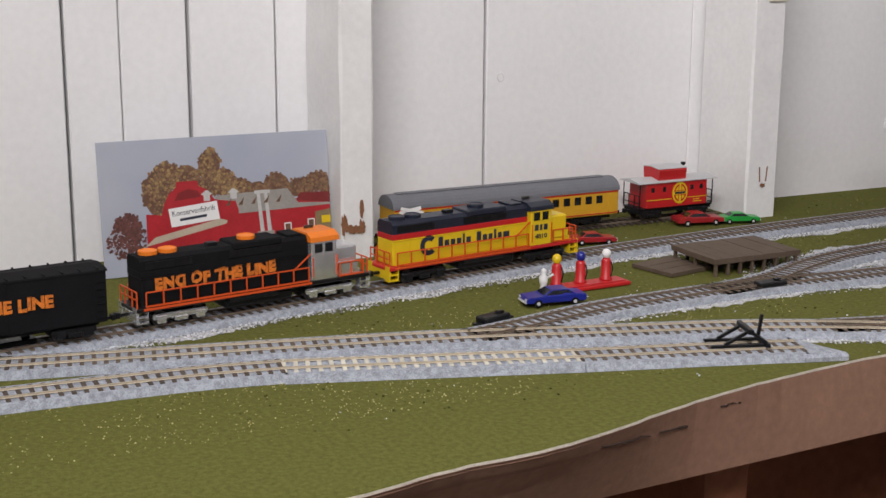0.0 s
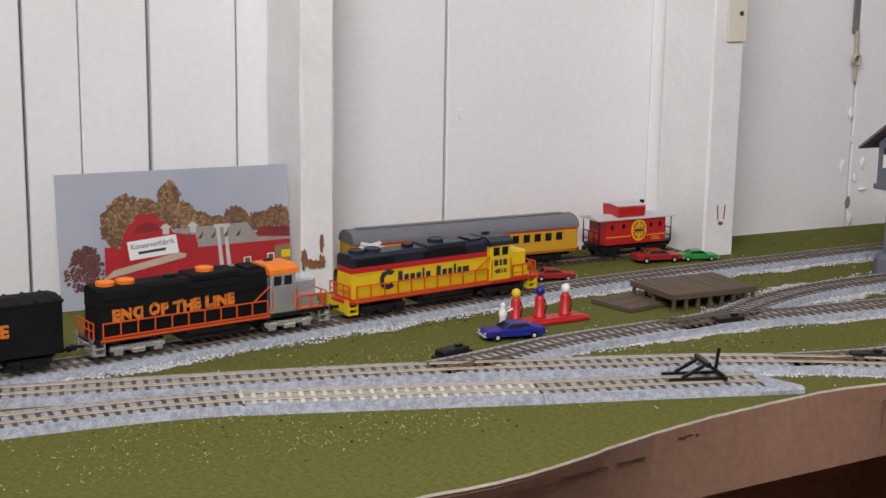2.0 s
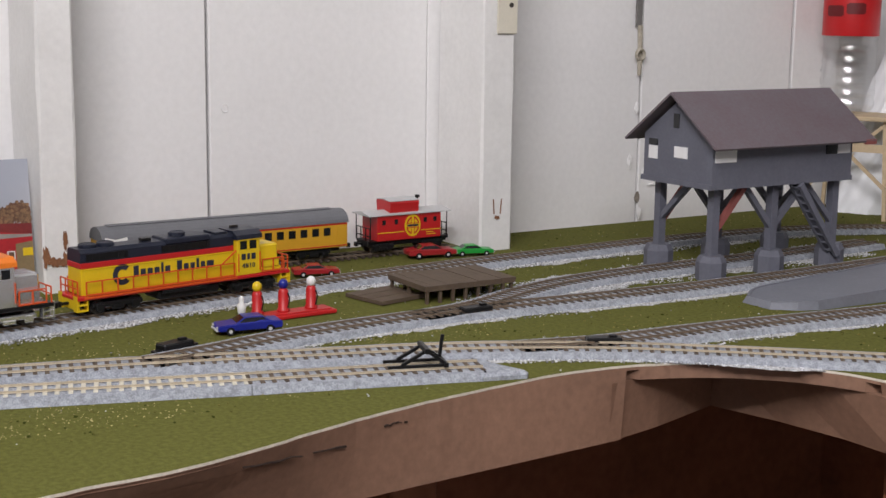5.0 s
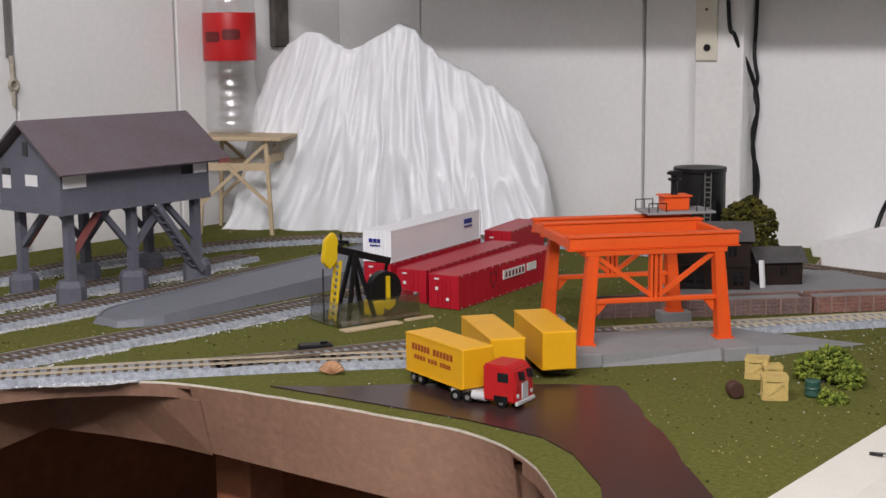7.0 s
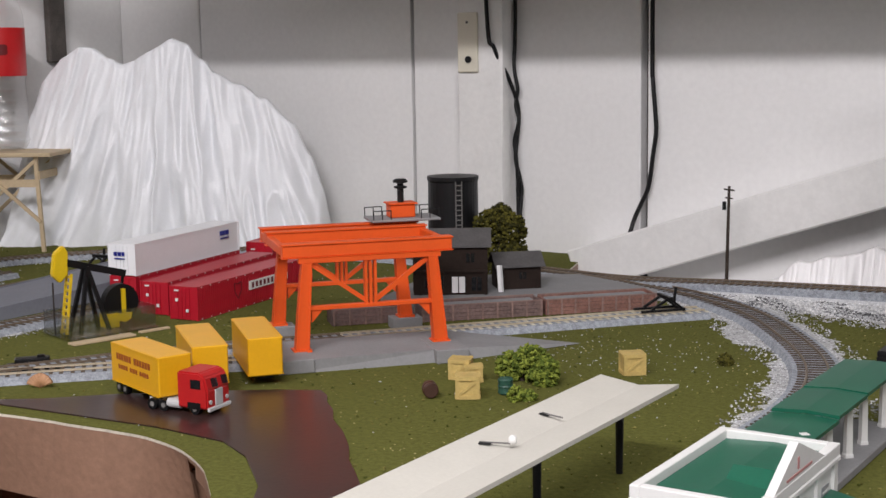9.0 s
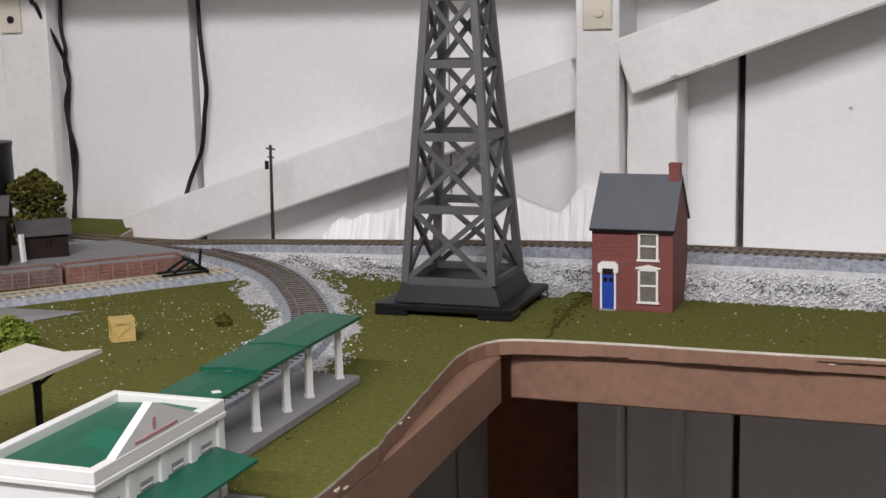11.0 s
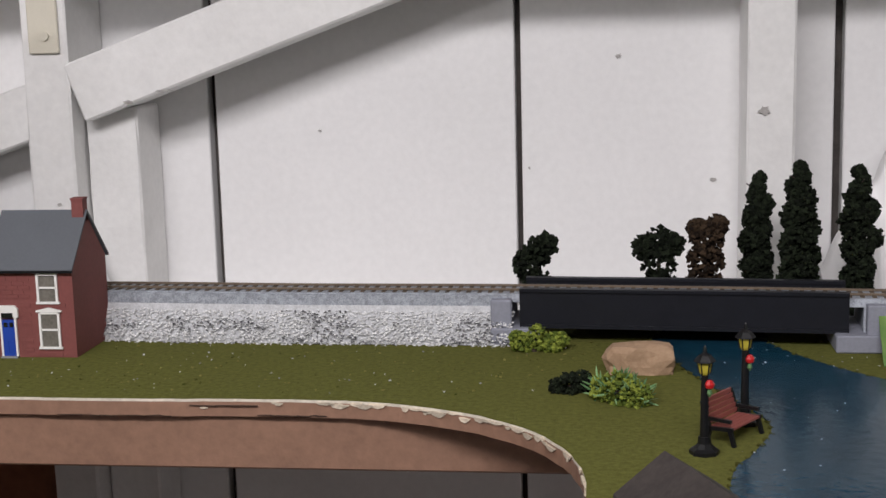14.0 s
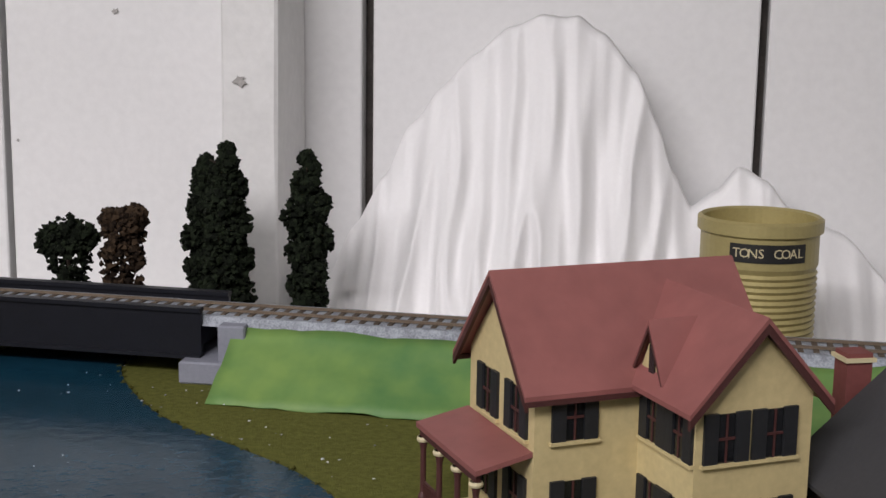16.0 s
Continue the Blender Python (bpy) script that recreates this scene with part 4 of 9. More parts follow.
    for x in (-0.0945, 0.0945):
        bm = bmesh.new()
        for y in (-0.014, -0.006, 0.006, 0.014):
            bar(bm, (x, y, 0.0158), (x, y, 0.0275), 0.0009)
        bar(bm, (x, -0.014, 0.0275), (x, 0.014, 0.0275), 0.0009)
        bar(bm, (x, -0.014, 0.0220), (x, 0.014, 0.0220), 0.0008)
        part("end_rail", bm, rail_m, L)
        part("pilot", bx(x - 0.0012, x + 0.0012, -0.0145, 0.0145, 0.0055, 0.0130, bev=0.0004), step_m, L)
        coupler(L, x * 1.055)
    return L


def on_main(y=None, x=None, lift=0.0079):
    """A pose on the main track, nose along the line."""
    line = curve_pts(T_MAIN, 0.004)
    p = min(range(len(line)), key=lambda i: abs(line[i].y - y) if y is not None and line[i].x < 0.5 else (abs(line[i].x - x) if x is not None and line[i].y > -0.4 else 9))
    d = line[min(p + 18, len(line) - 1)] - line[max(p - 18, 0)]
    return Matrix.Translation((line[p].x, line[p].y, line[p].z + lift)) @ Matrix.Rotation(math.atan2(d.y, d.x), 4, "Z")


ch = locomotive(on_main(-1.250) @ Matrix.Scale(1.08, 4), "yellow red and navy diesel locomotive with an orange handrail", REDP, YEL, REDP, NAVY, YEL, NAVY, YEL, BLACKP, ORANGER, YEL, NAVY)
eol = locomotive(on_main(-1.474) @ Matrix.Scale(1.08, 4), "black diesel locomotive with chrome cab and orange graffiti letters", BLACKP, MATTB, MATTB, MATTB, CHROME, ORANGE, CHROME, CHROME, ORANGER, CHROME, ORANGE)
# the round emblem and wordmark on the yellow hood stay plain shapes
for s in (-1, 1):
    bm = bmesh.new()
    for k in range(13):
        a0, a1 = math.radians(45 + 270 * k / 13), math.radians(45 + 270 * (k + 1) / 13)
        p = [(0.0040 * math.cos(a0), 0.0040 * math.sin(a0)), (0.0082 * math.cos(a0), 0.0082 * math.sin(a0)), (0.0082 * math.cos(a1), 0.0082 * math.sin(a1)), (0.0040 * math.cos(a1), 0.0040 * math.sin(a1))]
        bm.faces.new([bm.verts.new((-0.056 + s * -u, s * 0.01150, 0.0285 + v)) for u, v in p])
    part("emblem", bm, LETTER, ch)
    bm = bmesh.new()
    for x0, x1, tall in ((-0.0465, -0.0420, 1), (-0.0405, -0.0360, 0), (-0.0345, -0.0300, 0), (-0.0285, -0.0240, 0), (-0.0225, -0.0205, 1), (-0.0190, -0.0145, 0), (-0.0085, -0.0040, 1), (-0.0025, 0.0020, 0), (0.0035, 0.0075, 0), (0.0090, 0.0115, 1), (0.0130, 0.0170, 0), (0.0185, 0.0250, 0)):
        box(bm, x0, x1, s * 0.0114 - 0.0003, s * 0.0114 + 0.0003, 0.0252, 0.0340 if tall else 0.0310, bev=0.0003)
    part("wordmark", bm, LETTER, ch)["kind"] = "stuff"
    bm = bmesh.new()
    for x0, x1 in ((0.0485, 0.0525), (0.0540, 0.0565), (0.0580, 0.0620)):
        box(bm, x0, x1, s * 0.0157 - 0.0003, s * 0.0157 + 0.0003, 0.0285, 0.0335, bev=0.0002)
    part("initials", bm, LETTER, ch)
    lettering("4810", 0.0055, Matrix.Translation((0.0552, s * 0.0159, 0.0235)) @ pose(0, 0, 0, 90, 0, 0 if s < 0 else 180), LETTER, ch, wide=0.0125)
    stencil("END OF THE LINE", 0.0112, Matrix.Translation((-0.031, s * 0.0113, 0.0315)) @ pose(0, 0, 0, 90, 0, 0 if s < 0 else 180), SPRAYO, eol, 0.096, bold=0.06, rough=0.10, seed=4)


def boxcar(m):
    B = thing("boxcar", m, "matt black boxcar with stencilled orange words", "freight car", "vehicles of the train")
    part("underframe", bx(-0.083, 0.083, -0.010, 0.010, 0.0085, 0.0125), BLACKP, B)
    part("body", bx(-0.0875, 0.0875, -0.0168, 0.0168, 0.0118, 0.0490, bev=0.0006), MATTB, B)
    bm = profile(bmesh.new(), [(-0.0176, 0.0486), (0.0176, 0.0486), (0.0172, 0.0500), (0.0, 0.0520), (-0.0172, 0.0500)], -0.0885, 0.0885)
    part("roof", bm, MATTB, B)
    bm = bmesh.new()
    for k in range(14):
        x = -0.082 + 0.164 * k / 13
        box(bm, x - 0.0005, x + 0.0005, -0.0172, 0.0172, 0.0490, 0.0512)
    part("roof_ribs", bm, MATTB, B)
    for s in (-1, 1):
        part("door", bx(-0.018, 0.018, s * 0.0172 - 0.0005, s * 0.0172 + 0.0005, 0.0128, 0.0478, bev=0.0003), MATTB, B)
        for x in (-0.083, 0.083):
            bm = bmesh.new()
            for k in range(6):
                box(bm, x - 0.003, x + 0.003, s * 0.0174 - 0.0004, s * 0.0174 + 0.0004, 0.015 + 0.0052 * k, 0.0155 + 0.0052 * k)
            part("ladder", bm, MATTB, B)
        for e in (-1, 1):
            bm = bmesh.new()
            for k in range(5):
                box(bm, e * 0.0878 - 0.0006, e * 0.0878 + 0.0006, -0.014, 0.014, 0.0165 + 0.0066 * k, 0.0190 + 0.0066 * k, bev=0.0004)
            if s > 0:
                part("end_ribs", bm, MATTB, B)
            else:
                bm.free()
        stencil("END OF THE LINE", 0.0118, Matrix.Translation((0.0, s * 0.0178, 0.0325)) @ pose(0, 0, 0, 90, 0, 0 if s < 0 else 180), SPRAYO, B, 0.100, bold=0.05, rough=0.05, seed=9)
    for x in (-0.064, 0.064):
        truck(B, x, BLACKP, base=0.020, r=0.0050)
    for x in (-0.0925, 0.0925):
        coupler(B, x)
    return B


boxcar(on_main(-1.690) @ Matrix.Scale(1.04, 4))


def tank_car(m):
    B = thing("tank_car", m, "white railway tank car with black ends and a red placard", "freight car", "vehicles of the train")
    part("frame", bx(-0.060, 0.060, -0.009, 0.009, 0.0095, 0.0125), BLACKP, B)
    part("tank", cyl(bmesh.new(), (-0.047, 0, 0.0270), (0.047, 0, 0.0270), 0.0150, n=28), WHITEP, B, smooth=False)
    for s in (-1, 1):
        bm = cyl(bmesh.new(), (s * 0.047, 0, 0.0270), (s * 0.0535, 0, 0.0270), 0.0151, n=28)
        cyl(bm, (s * 0.0535, 0, 0.0270), (s * 0.0570, 0, 0.0270), 0.0148, 0.008, n=28)
        part("tank_end", bm, BLACKP, B)
        part("placard", bx(0.020, 0.034, s * 0.0149 - 0.0006, s * 0.0149 + 0.0006, 0.0235, 0.0305), REDP, B)
        bm = bmesh.new()
        for k in range(6):
            box(bm, -0.003, 0.003, s * 0.0156 - 0.0004, s * 0.0156 + 0.0004, 0.0130 + 0.0042 * k, 0.0135 + 0.0042 * k)
        bar(bm, (-0.003, s * 0.0156, 0.0125), (-0.003, s * 0.0156, 0.0350), 0.0006)
        bar(bm, (0.003, s * 0.0156, 0.0125), (0.003, s * 0.0156, 0.0350), 0.0006)
        part("ladder", bm, BLACKP, B)
        bm = bx(-0.036, -0.020, s * 0.0151 - 0.0004, s * 0.0151 + 0.0004, 0.0305, 0.0320)
        box(bm, -0.036, -0.014, s * 0.0151 - 0.0004, s * 0.0151 + 0.0004, 0.0225, 0.0235)
        part("markings", bm, LETTER, B)
    part("dome", cyl(bmesh.new(), (0, 0, 0.040), (0, 0, 0.0465), 0.0052, n=18), WHITEP, B)
    bm = bar(bmesh.new(), (-0.010, -0.007, 0.0455), (0.010, -0.007, 0.0455), 0.0010)
    bar(bm, (-0.010, 0.007, 0.0455), (0.010, 0.007, 0.0455), 0.0010)
    for x in (-0.010, 0.0, 0.010):
        for y in (-0.007, 0.007):
            bar(bm, (x, y, 0.0395), (x, y, 0.0455), 0.0009)
    part("dome_rail", bm, REDP, B)
    for x in (-0.045, 0.045):
        truck(B, x, BLACKP, base=0.020, r=0.0050)
    for x in (-0.0640, 0.0640):
        coupler(B, x)
    return B


tank_car(on_main(-1.856))


def flat_car(m):
    B = thing("flat_car", m, "yellow flat car loaded with white pipes", "freight car", "vehicles of the train")
    part("deck", bx(-0.080, 0.080, -0.016, 0.016, 0.0125, 0.0155, bev=0.0005), YEL, B)
    for s in (-1, 1):
        part("side_sill", bx(-0.078, 0.078, s * 0.0152 - 0.0008, s * 0.0152 + 0.0008, 0.0085, 0.0128), YEL, B)
        bm = bmesh.new()
        for k in range(12):
            x = -0.072 + 0.144 * k / 11
            box(bm, x - 0.0012, x + 0.0012, s * 0.0165 - 0.0008, s * 0.0165 + 0.0008, 0.011, 0.016)
        part("stake_pockets", bm, YEL, B)
    rn = random.Random(5)
    for k in range(5):
        y = -0.011 + 0.0055 * k
        part("pipe", cyl(bmesh.new(), (-0.07 + rn.uniform(-0.01, 0.01), y, 0.0185), (0.06 + rn.uniform(-0.01, 0.01), y + rn.uniform(-0.002, 0.002), 0.0185), 0.0026, n=12), WHITEP, B)
    for x in (-0.060, 0.060):
        truck(B, x, BLACKP, base=0.020, r=0.0050)
    for x in (-0.0845, 0.0845):
        coupler(B, x)
    return B


flat_car(on_main(-2.012))
# ---- west side: photo card, stored coach and caboose, cars, fuel pumps, platform ----
GREYROOF = mat("grey_roof_paint", (0.16, 0.165, 0.18), 0.55, vary=0.2, scale=60, bump=0.1)
COACHY = mat("ochre_paint", (0.62, 0.33, 0.02), 0.45, vary=0.12, scale=60, bump=0.03)
SILVER = mat("silver_paint", (0.55, 0.55, 0.55), 0.45, vary=0.15, scale=60, bump=0.05)
GREENC = mat("green_paint", (0.02, 0.33, 0.05), 0.3, vary=0.15, scale=60, bump=0.02)
BLUEC = mat("blue_paint", (0.012, 0.02, 0.25), 0.3, vary=0.2, scale=60, bump=0.02)
CARRED = mat("crimson_paint", (0.36, 0.02, 0.025), 0.3, vary=0.2, scale=60, bump=0.02)
WOODD = mat("brown_platform_wood", (0.115, 0.080, 0.052), 0.75, vary=0.35, scale=60, fine=400, bump=0.3)
PHOTO_SKY = mat("photo_sky", (0.44, 0.45, 0.49), 0.3, col2=(0.31, 0.35, 0.44), scale=6, fine=14, bump=0.0)
PHOTO_RED = mat("photo_red_brick", (0.44, 0.022, 0.03), 0.35, vary=0.3, scale=90, bump=0.0)
PHOTO_TREE = mat("photo_autumn_tree", (0.27, 0.155, 0.080), 0.35, col2=(0.15, 0.090, 0.055), scale=45, rand=0.5, bump=0.0)
PHOTO_DARK = mat("photo_dark_bush", (0.175, 0.090, 0.055), 0.35, vary=0.45, scale=80, bump=0.0)
PHOTO_ROOF = mat("photo_grey_roof", (0.33, 0.31, 0.28), 0.35, vary=0.25, scale=60, bump=0.0)
PHOTO_PALE = mat("photo_pale_grey", (0.55, 0.54, 0.52), 0.35, vary=0.2, scale=120, bump=0.0)
CREAM = mat("cream_paint", (0.66, 0.58, 0.36), 0.55, vary=0.12, scale=50, bump=0.06)


def photo_card():
    """A printed photograph of a model factory, leaning on the wall."""
    c = thing("photo_card", Matrix.Translation((0.075, -1.442, 0.001)) @ pose(0, 0, 0, 0, -7, 0) @ pose(0, 0, 0, 90, 0, 90), "glossy printed photo of a red factory and autumn trees", "photo")
    part("card", bx(-0.113, 0.102, 0.0, 0.120, -0.0008, 0.0, bev=0.0001), PHOTO_SKY, c)

    def flat(nm, pts, m, z):
        bm = bmesh.new()
        bm.faces.new([bm.verts.new((x, y, z)) for x, y in pts])
        part(nm, bm, m, c)

    def leaves(nm, clumps, m, z, seed, n):
        rn = random.Random(seed)
        bm = bmesh.new()
        for k in range(n):
            cx, cy, rx, ry = rn.choice(clumps)
            a, d = rn.uniform(0, 6.283), rn.random() ** 0.6
            x, y = cx + rx * d * math.cos(a), cy + ry * d * math.sin(a)
            if not -0.112 < x < 0.101:
                continue
            r = rn.uniform(0.0007, 0.0021)
            bm.faces.new([bm.verts.new((x + r * rn.uniform(0.5, 1.1) * math.cos(q), y + r * rn.uniform(0.5, 1.1) * math.sin(q), z + k * 4e-7)) for q in [j * 6.283 / 7 for j in range(7)]])
        part(nm, bm, m, c)
    big = ((-0.062, 0.072, 0.014, 0.020), (-0.052, 0.086, 0.014, 0.014), (-0.034, 0.080, 0.016, 0.016), (-0.012, 0.094, 0.011, 0.016), (-0.004, 0.078, 0.016, 0.014), (0.012, 0.070, 0.014, 0.012))
    far = ((0.030, 0.066, 0.014, 0.010), (0.050, 0.072, 0.013, 0.012), (0.072, 0.068, 0.014, 0.009), (0.090, 0.072, 0.016, 0.010), (0.100, 0.066, 0.010, 0.010))
    for k, (x, y, rx, ry) in enumerate(big + far):
        rn = random.Random(k)
        flat("printed_crown", [(min(0.1015, x + rx * math.cos(a) * rn.uniform(0.8, 1.05)), y + ry * math.sin(a) * rn.uniform(0.8, 1.05)) for a in [q * math.pi / 10 for q in range(20)]], PHOTO_DARK, 0.00003 + 0.000005 * k)
    leaves("printed_foliage", big + far, PHOTO_DARK, 0.00010, 1, 700)
    leaves("printed_foliage", big + far, PHOTO_TREE, 0.00025, 2, 1100)
    leaves("printed_foliage", big, mat("photo_gold_leaf", (0.36, 0.235, 0.10), 0.35, vary=0.35, scale=60, rand=0.5, bump=0.0), 0.00062, 3, 260)
    leaves("printed_bush", ((-0.090, 0.046, 0.012, 0.010), (-0.095, 0.032, 0.014, 0.016), (-0.084, 0.034, 0.010, 0.014)), mat("photo_red_bush", (0.16, 0.065, 0.055), 0.35, vary=0.5, scale=110, rand=0.5, bump=0.0), 0.00025, 9, 700)
    flat("printed_wing", [(0.005, 0.014), (0.1015, 0.014), (0.1015, 0.050), (0.090, 0.058), (0.005, 0.058)], PHOTO_RED, 0.0007)
    flat("printed_far_roof", [(0.068, 0.056), (0.1015, 0.052), (0.1012, 0.062), (0.072, 0.063)], mat("photo_far_roof", (0.22, 0.03, 0.03), 0.35, vary=0.3, scale=90, bump=0.0), 0.00075)
    flat("printed_tan_wall", [(0.086, 0.014), (0.1015, 0.014), (0.1015, 0.046), (0.086, 0.044)], mat("photo_tan_wall", (0.26, 0.19, 0.10), 0.35, vary=0.3, scale=90, bump=0.0), 0.0008)
    flat("printed_roof", [(-0.010, 0.062), (0.004, 0.048), (0.1015, 0.050), (0.1015, 0.052), (0.070, 0.054), (0.060, 0.068), (-0.008, 0.066)], PHOTO_ROOF, 0.0009)
    flat("printed_gable", [(-0.074, 0.014), (0.012, 0.014), (0.012, 0.052), (0.010, 0.060), (0.000, 0.061), (-0.010, 0.063), (-0.016, 0.072), (-0.024, 0.076), (-0.025, 0.081), (-0.044, 0.081), (-0.045, 0.076), (-0.052, 0.070), (-0.057, 0.060), (-0.059, 0.052), (-0.073, 0.054)], PHOTO_RED, 0.0010)
    flat("printed_arch", [(-0.047, 0.064), (-0.022, 0.066), (-0.025, 0.072), (-0.034, 0.074), (-0.043, 0.071)], mat("photo_shade_red", (0.24, 0.02, 0.022), 0.35, vary=0.3, scale=90, bump=0.0), 0.0011)
    flat("printed_awning", [(-0.076, 0.025), (0.000, 0.040), (0.001, 0.043), (-0.006, 0.045), (-0.066, 0.033)], mat("photo_tan_awning", (0.50, 0.42, 0.32), 0.35, vary=0.2, scale=60, bump=0.0), 0.0012)
    for x0 in (0.030, 0.037):
        flat("printed_pipe", [(x0 + 0.002, 0.026), (x0 + 0.006, 0.026), (x0 + 0.003, 0.066), (x0, 0.066)], PHOTO_PALE, 0.0012)
    flat("printed_pipe_head", [(0.028, 0.065), (0.043, 0.065), (0.043, 0.068), (0.028, 0.068)], PHOTO_PALE, 0.00125)
    flat("printed_box", [(0.028, 0.016), (0.046, 0.016), (0.045, 0.030), (0.029, 0.030)], PHOTO_ROOF, 0.0013)
    for x0 in (-0.017, 0.008):
        flat("printed_vent", [(x0 - 0.003, 0.062), (x0 + 0.003, 0.062), (x0 + 0.003, 0.067), (x0 + 0.0055, 0.068), (x0 + 0.001, 0.0715), (x0 - 0.001, 0.0715), (x0 - 0.0055, 0.068), (x0 - 0.003, 0.067)], PHOTO_PALE, 0.0012)
    flat("printed_sign", [(-0.051, 0.0405), (-0.006, 0.0448), (-0.008, 0.0615), (-0.053, 0.0572)], WHITEP, 0.0012)
    lettering("Konservenfabrik", 0.0070, Matrix.Translation((-0.0300, 0.0540, 0.0013)) @ ROTZ(math.radians(5)), LETTER, c, deep=0.00005, wide=0.040)
    flat("printed_bar", [(-0.043, 0.0455), (-0.018, 0.0478), (-0.018, 0.0502), (-0.043, 0.0479)], LETTER, 0.0013)
    flat("printed_tag", [(0.092, 0.033), (0.101, 0.033), (0.101, 0.040), (0.092, 0.040)], YEL, 0.0013)
    for x0, y0 in ((0.055, 0.026), (0.078, 0.028)):
        flat("printed_window", [(x0, y0), (x0 + 0.007, y0), (x0 + 0.007, y0 + 0.010), (x0, y0 + 0.010)], WHITEP, 0.0012)
        flat("printed_pane", [(x0 + 0.001, y0 + 0.001), (x0 + 0.006, y0 + 0.001), (x0 + 0.006, y0 + 0.009), (x0 + 0.001, y0 + 0.009)], PHOTO_DARK, 0.0013)
    for k in range(5):
        x0 = 0.000 + 0.012 * k
        flat("printed_skylight", [(x0, 0.056), (x0 + 0.004, 0.056), (x0 + 0.006, 0.063)], PHOTO_DARK, 0.0013)


def ROTZ(a):
    return Matrix.Rotation(a, 4, "Z")


photo_card()
xs = thing("crossing_sign", Matrix.Translation((0.118, -1.279, 0.0)), "white crossed-board railway crossing sign on a thin post", "sign")
part("post", bar(bmesh.new(), (0, 0, 0), (0, 0, 0.049), 0.0018), WHITEP, xs)
part("board", bar(bmesh.new(), (0.0014, -0.0120, 0.0465), (0.0014, 0.0100, 0.0500), 0.0010, 0.0030), WHITEP, xs)
part("board", bar(bmesh.new(), (0.0026, -0.0110, 0.0510), (0.0026, 0.0120, 0.0452), 0.0010, 0.0030), WHITEP, xs)
track("storage_track", [(0.060, -1.30), (0.058, -1.1), (0.055, -0.885)], TIE, RAILD, "short storage track close to the wall", bed=False, lift=0.0012)


def coach(m):
    B = thing("passenger_coach", m, "ochre passenger coach with a dark grey roof", "railway coach", "stored coaches")
    part("underframe", bx(-0.122, 0.122, -0.012, 0.012, 0.0075, 0.0125), BLACKP, B)
    part("body", bx(-0.129, 0.129, -0.0170, 0.0170, 0.0115, 0.0370, bev=0.0006), COACHY, B)
    pr = [(0.0178 * math.cos(math.pi * k / 12), 0.0368 + 0.0125 * math.sin(math.pi * k / 12)) for k in range(13)]
    part("roof", profile(bmesh.new(), pr, -0.130, 0.130), GREYROOF, B)
    part("roof_vent", bx(-0.12, 0.118, -0.004, 0.004, 0.0490, 0.0502, bev=0.0004), GREYROOF, B)
    for s in (-1, 1):
        part("stripe", bx(-0.1285, 0.1285, s * 0.0172 - 0.0002, s * 0.0172 + 0.0002, 0.0350, 0.0362), REDP, B)
        part("stripe", bx(-0.1285, 0.1285, s * 0.0172 - 0.0002, s * 0.0172 + 0.0002, 0.0130, 0.0140), REDP, B)
        for k in range(17):
            x = -0.106 + 0.0132 * k
            part("window", bx(x - 0.0038, x + 0.0038, s * 0.0172 - 0.0003, s * 0.0172 + 0.0003, 0.0245, 0.0325, bev=0.0002), PANE, B)
        part("door", bx(0.1165, 0.1245, s * 0.0172 - 0.0003, s * 0.0172 + 0.0003, 0.0140, 0.0335, bev=0.0002), COACHY, B)
    part("end_door", bx(0.1285, 0.1300, -0.005, 0.005, 0.0125, 0.0340, bev=0.0002), BLACKP, B)
    for x in (-0.092, 0.092):
        truck(B, x, BLACKP, base=0.026, r=0.005)
    for x in (-0.135, 0.135):
        coupler(B, x)


coach(Matrix.Translation((0.061, -1.151, 0.0045)) @ Matrix.Rotation(math.radians(91.5), 4, "Z"))


